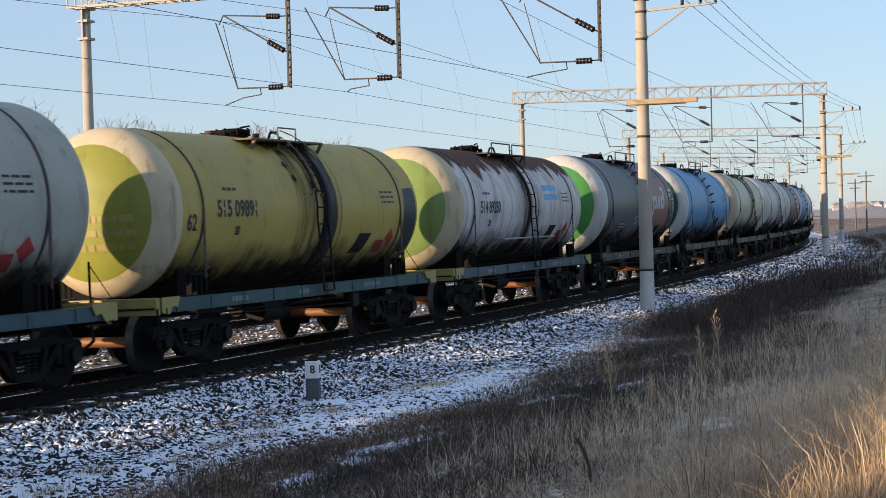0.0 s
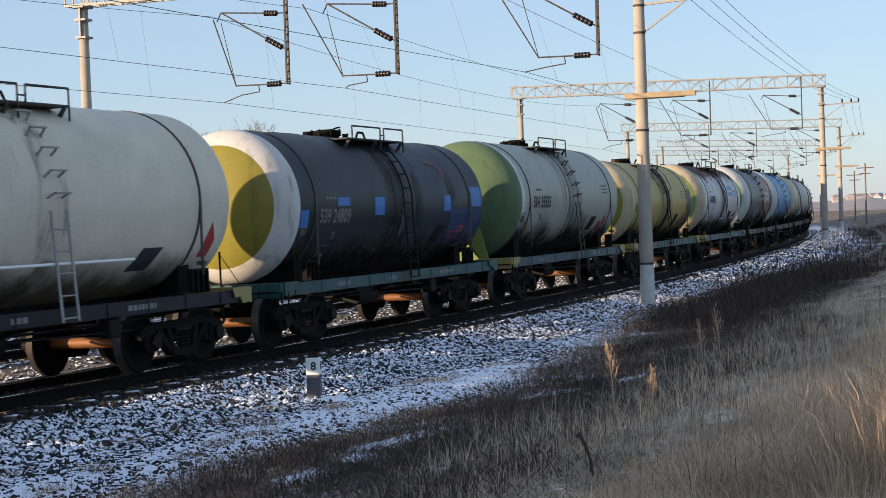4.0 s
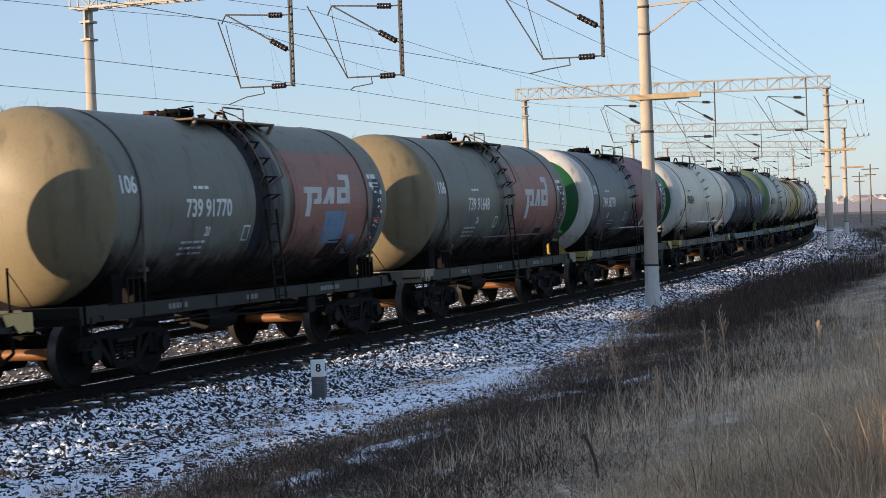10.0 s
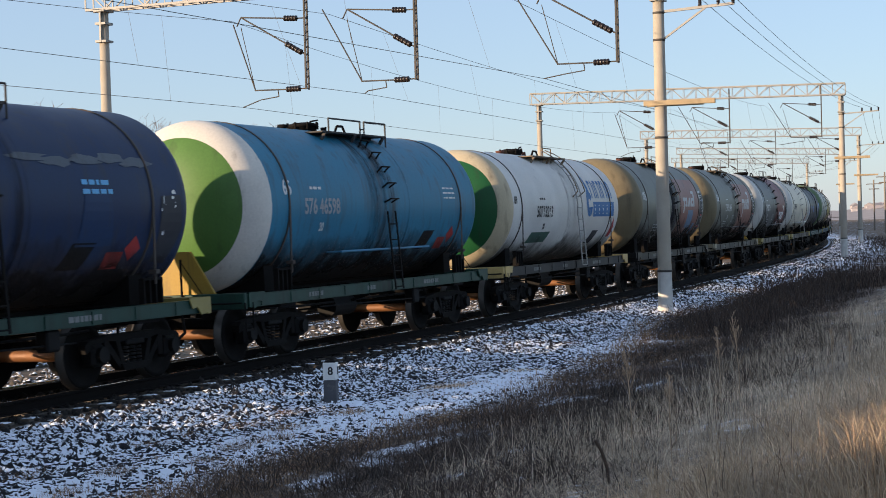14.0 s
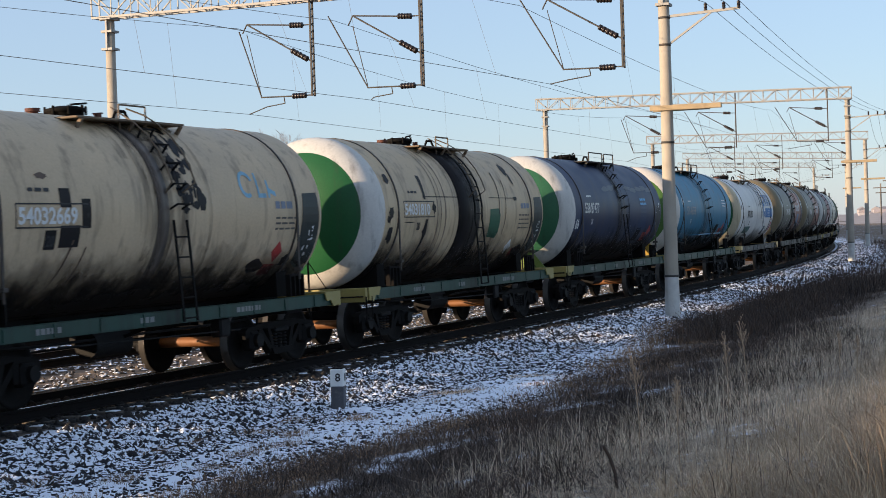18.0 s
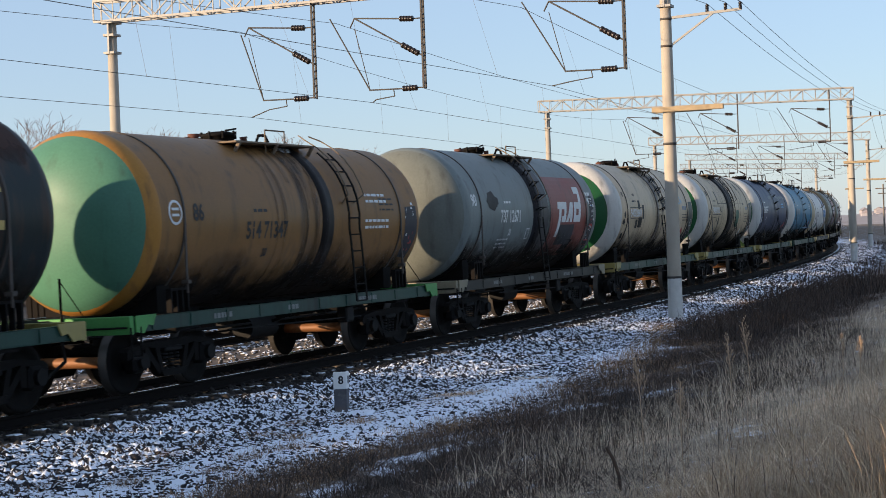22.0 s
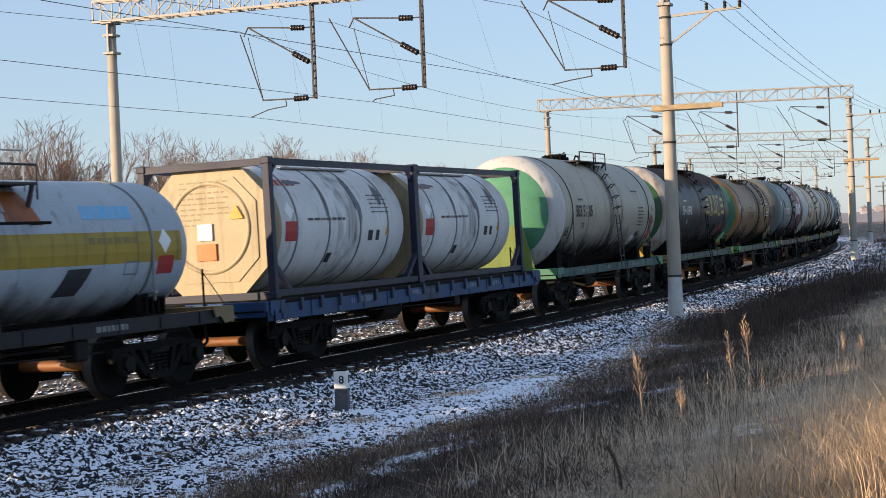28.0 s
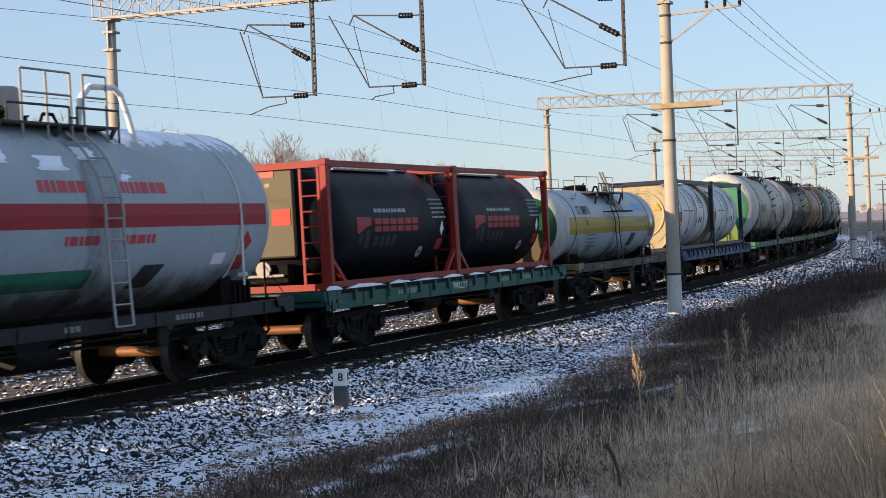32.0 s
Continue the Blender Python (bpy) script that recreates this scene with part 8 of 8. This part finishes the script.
    s, l = clumped(r, n, -16, 24, -14.8, -8.6, 1500, 0.35, 1.5)
    blades("matted_grass", s, l, 0.04 + 0.10 * r.rand(n), 0.003 + 0.003 * r.rand(n), 3.2, 9, GREYGRASS, "flattened brown grass lying on the bank")
    n = 42000
    s, l = clumped(r, n, -16, 36, -1.7, 0.0, 1100, 0.22, 1.4)
    l = l + edge(s)
    keep = np.array([not bare_spot(a, b) for a, b in zip(s, l)])
    s, l, n = s[keep], l[keep], int(keep.sum())
    blades("brown_fringe", s, l, 0.04 + 0.15 * r.rand(n) ** 1.4, 0.004 + 0.005 * r.rand(n), 2.6, 14, FRINGE, "dense low brown grass along the edge of the snow")
    n = 24000
    s, l = clumped(r, n, -16, 24, -9.6, -6.2, 800, 0.3, 1.5)
    keep = np.array([not bare_spot(a, b) for a, b in zip(s, l)])
    s, l, n = s[keep], l[keep], int(keep.sum())
    blades("matted_grass", s, l, 0.03 + 0.09 * r.rand(n), 0.004 + 0.004 * r.rand(n), 3.0, 12, RUSTGRASS, "flattened brown grass at the foot of the bank")
    n = 9000
    s, l = clumped(r, n, -14, 30, -6.4, -5.3, 300, 0.2, 1.2)
    l = l + edge(s) + 5.7
    blades("grass_tufts", s, l, 0.06 + 0.15 * r.rand(n), 0.005 + 0.003 * r.rand(n), 0.9, 7, RUSTGRASS, "matted brown grass at the edge of the snow")


build_grass()


def dry_weed(s, lat, h, seed, label):
    """A tall dead stalk with a feathery seed head."""
    r = random.Random(seed)
    root = tagged(new("dry_weed"), label, "weed", "tall dry weeds")
    root.matrix_basis = placed(s, lat, ground_z(s, lat) - 0.04)
    lean = (r.uniform(-0.06, 0.06) * h, r.uniform(-0.05, 0.05) * h)
    g = Geo()
    top = Vector((lean[0], lean[1], h))
    bend = Vector((r.uniform(-0.05, 0.05) * h, r.uniform(-0.05, 0.05) * h, 0))
    way = [top * t + bend * math.sin(math.pi * t) for t in (0, 0.25, 0.5, 0.75, 1.0)]
    g.path(way, 0.004, 5)
    for t, d in ((0.3, 0.12), (0.45, 0.1), (0.55, 0.08)):
        a = r.uniform(0, 6.283)
        p = top * t + bend * math.sin(math.pi * t)
        g.rod(p, p + Vector((math.cos(a) * d * h, math.sin(a) * d * h, 0.12 * h)), 0.0022, 4)
    part("stalk", g, PALEWEED, root)
    g = Geo()
    for i in range(24):
        t = r.uniform(0.66, 1.0)
        p = top * t + bend * math.sin(math.pi * t)
        a = r.uniform(0, 6.283)
        q = 0.05 * (1.25 - t) * 2.0 * h
        e = p + Vector((math.cos(a) * q, math.sin(a) * q, r.uniform(0.15, 0.3) * h * (1.2 - t) + 0.01))
        g.rod(p, e, 0.0016, 4)
        for j in range(4):
            b = p.lerp(e, r.uniform(0.5, 1.0))
            g.rod(b, b + Vector((r.uniform(-0.01, 0.01), r.uniform(-0.01, 0.01), r.uniform(0.005, 0.02))), 0.003, 4)
    part("seed_head", g, PALEWEED, root, "feathery straw-coloured seed head")


for k, (s, l, h) in enumerate(((-7.9, -10.84, 1.0), (-7.45, -10.92, 1.12), (-11.0, -10.9, 1.08), (-10.75, -11.17, 0.82), (-4.6, -11.3, 0.75), (-4.2, -11.5, 0.7))):
    dry_weed(s, l, h, k, "tall dead weed stalk with a pale feathery head")

g = Geo()
g.path(((0, 0, 0), (0.01, 0.02, 0.15), (-0.02, 0.05, 0.28), (-0.06, 0.09, 0.38)), 0.014)
stick = tagged(part("dead_branch", g, DARKWEED), "short dark dead branch sticking out of the grass", "branch")
stick.matrix_basis = placed(-11.0, -10.72, ground_z(-11.0, -10.72) - 0.02)


# ---- bare trees behind the tracks ----
BARK = mat("grey_brown_bark", rgb(98, 82, 68), 0.9, 0, 0.2, 3, 30, 0.2)
TWIG = mat("red_brown_twigs", rgb(108, 88, 76), 0.9, 0, 0.2, 1, 10, 0.0, by_object=0.15)


def tree_geo(seed, h):
    r = random.Random(seed)
    trunk, crown = Geo(), Geo()

    def grow(p, d, length, rad, level):
        q = p + d * length
        (trunk if level == 0 else crown).rod(p, q, rad, 6 if level < 2 else 4, 0, rad * 0.6, level == 0)
        if level >= 6:
            return
        for i in range((r.choice((2, 3, 3)) if level < 5 else 3) if level else 5):
            t = r.uniform(0.45, 1.0) if i else 1.0
            a = r.uniform(0, 6.283)
            side = d.orthogonal().normalized()
            side = Matrix.Rotation(a, 3, d) @ side
            nd = (d + side * r.uniform(0.45, 0.95) + Vector((0, 0, 0.18))).normalized()
            grow(p + d * length * t, nd, length * r.uniform(0.55, 0.8), max(rad * 0.55, 0.010), level + 1)

    grow(Vector((0, 0, -0.2)), Vector((r.uniform(-0.08, 0.08), r.uniform(-0.08, 0.08), 1)).normalized(), h * 0.34, h * 0.016, 0)
    return trunk, crown


PROTO = []
for k in range(6):
    h = (10.6, 11.5, 9.2, 11.0, 8.7, 10.0)[k]
    root = tagged(new("bare_tree"), "leafless grey-brown tree in a windbreak behind the tracks", "tree", "bare trees")
    tg, cg = tree_geo(20 + k, h)
    part("trunk", tg, BARK, root)
    part("crown", cg, TWIG, root, "bare twiggy crown")
    root.matrix_basis = placed(30 + 9 * k, 40, -0.8)
    PROTO.append(root)
rt = random.Random(5)
for k in range(84):
    s = 22 + k * 2.1 + rt.uniform(-1.2, 1.2)
    copy_thing(PROTO[k % 6], placed(s, 37 + rt.uniform(-2, 10), -0.8) @ pose(0, 0, 0, 0, 0, rt.uniform(0, 360)))


def thicket():
    r = random.Random(9)
    g = Geo()
    for k in range(1900):
        s, l = r.uniform(20, 200), r.uniform(30, 44)
        p = at(s, l, -0.9)
        h = r.uniform(1.5, 4.8)
        for j in range(5):
            d = Vector((r.uniform(-0.6, 0.6), r.uniform(-0.6, 0.6), 1)).normalized()
            q = p + d * h * r.uniform(0.5, 1)
            g.rod(p, q, 0.021, 3, 0, 0.011, False)
            for i in range(5):
                e = q + Vector((r.uniform(-0.5, 0.5), r.uniform(-0.5, 0.5), r.uniform(0, 0.6)))
                g.rod(p.lerp(q, r.uniform(0.4, 1)), e, 0.011, 3, 0, 0.007, False)
    tagged(part("thicket", g, TWIG), "tangled reddish-brown leafless undergrowth below the trees", "undergrowth", kind="stuff")


thicket()


# ---- far poles, far town ----
def far_pole(s, lat, h):
    root = tagged(new("utility_pole"), "thin wooden utility pole far along the line", "pole", "far poles")
    root.matrix_basis = placed(s, lat, -0.6)
    part("shaft", Geo().rod((0, 0, 0), (0, 0, h), 0.10, 8, 0, 0.08), mat("dark_pole_wood", rgb(118, 108, 98), 0.9), root)
    g = Geo()
    g.bar((0, -0.9, h - 0.5), (0, 0.9, h - 0.5), 0.1, 0.1).bar((0, -0.6, h - 1.1), (0, 0.6, h - 1.1), 0.1, 0.1)
    part("crossarm", g, BARK, root)


far_pole(156, -8.6, 7.0)
far_pole(176, -9.6, 6.6)


def far_town():
    ridge = Geo()
    n = 30
    r = random.Random(3)
    pts = []
    for i in range(n + 1):
        a = math.radians(90 - (6 + 24 * i / n))
        z = 5 + 3 * math.sin(i * 0.7) + 2 * math.sin(i * 1.9)
        pts.append([(math.cos(a) * d, math.sin(a) * d, zz) for d, zz in ((640, -2.9), (1500, z * 0.6), (1950, z + 1), (2500, -3.2))])
    vs = [q for row in pts for q in row]
    ridge.add(vs, [(i * 4 + j, i * 4 + 4 + j, i * 4 + 5 + j, i * 4 + 1 + j) for i in range(n) for j in range(3)], 0, True)
    # distance haze is put into the pale colours of slope, walls and roofs
    tagged(part("far_ridge", ridge, mat("hazed_slope", rgb(150, 142, 140), 0.95, 0, 0.2, 0.03, 0.4, 0)), "low rise coloured pale with haze, with a village on the horizon", "hill", kind="structure")
    walls = [mat("hazed_wall", rgb(*c), 0.9) for c in ((178, 176, 180), (160, 156, 160), (190, 189, 194), (150, 145, 148))]
    roofs = [mat("hazed_roof", rgb(*c), 0.9) for c in ((146, 138, 140), (146, 146, 152), (134, 130, 134))]
    for k in range(70):
        a = math.radians(90 - r.uniform(13.5, 22))
        d = r.uniform(1400, 1900)
        z = np.interp(d, (1150, 1500, 1950), (-3.2, 2.5, 5.5))
        w, dp, h = r.uniform(7, 13), r.uniform(7, 9), r.uniform(3, 5)
        root = tagged(new("far_house"), "small pitched-roof house in a village on the horizon", "house", "far houses")
        root.matrix_basis = pose(math.cos(a) * d, math.sin(a) * d, z, 0, 0, r.uniform(0, 180))
        g = Geo().box(-w / 2, w / 2, -dp / 2, dp / 2, -3, h)
        part("wall", g, walls[k % 4], root)
        g = Geo().add([(-w / 2 - 0.3, -dp / 2 - 0.4, h), (w / 2 + 0.3, -dp / 2 - 0.4, h), (w / 2 + 0.3, dp / 2 + 0.4, h), (-w / 2 - 0.3, dp / 2 + 0.4, h), (-w / 2 - 0.3, 0, h + 2.6), (w / 2 + 0.3, 0, h + 2.6)],
                      [(0, 1, 5, 4), (2, 3, 4, 5), (0, 4, 3), (1, 2, 5), (3, 2, 1, 0)])
        part("roof", g, roofs[k % 3], root)


far_town()


# ---- what moves ----
def running(s16, pivot, t):
    """Pose of a wagon whose middle is s16 along the line at 16 s."""
    s = s16 + SPEED * (t - 16) + GAIN * (t - 16) ** 2 / 2
    a, b = at(s - pivot, 0), at(s + pivot, 0)
    d = b - a
    return Matrix.Translation((a + b) / 2) @ Matrix.Rotation(math.atan2(d.y, d.x), 4, "Z") @ Matrix.Rotation(-CANT, 4, "X")


def motions():
    times = [float(t) for t in range(33)]
    for thing, s16, pivot in MOVING:
        walk(thing, [(t, running(s16, pivot, t)) for t in times])
    for thing, s16, pivot, on in RIDING:
        walk(thing, [(t, running(s16, pivot, t) @ on) for t in times])
    # the wheels all turn alike: key one front and one rear wheelset of a bogie and share their keys
    first = {}
    for k, w in WHEELS:
        if k not in first:
            place = w.matrix_basis.translation.copy()
            rows = []
            for i in range(321):
                t = i / 10
                turn = (SPEED * (t - 16) + GAIN * (t - 16) ** 2 / 2) / 0.475
                rows.append((t, Matrix.Translation(place) @ Matrix.Rotation(turn, 4, "Y")))
            walk(w, rows)
            first[k] = w
        else:
            w.rotation_mode = "QUATERNION"
            w.animation_data_create()
            w.animation_data.action = first[k].animation_data.action
            w.animation_data.action_slot = first[k].animation_data.action_slot


motions()
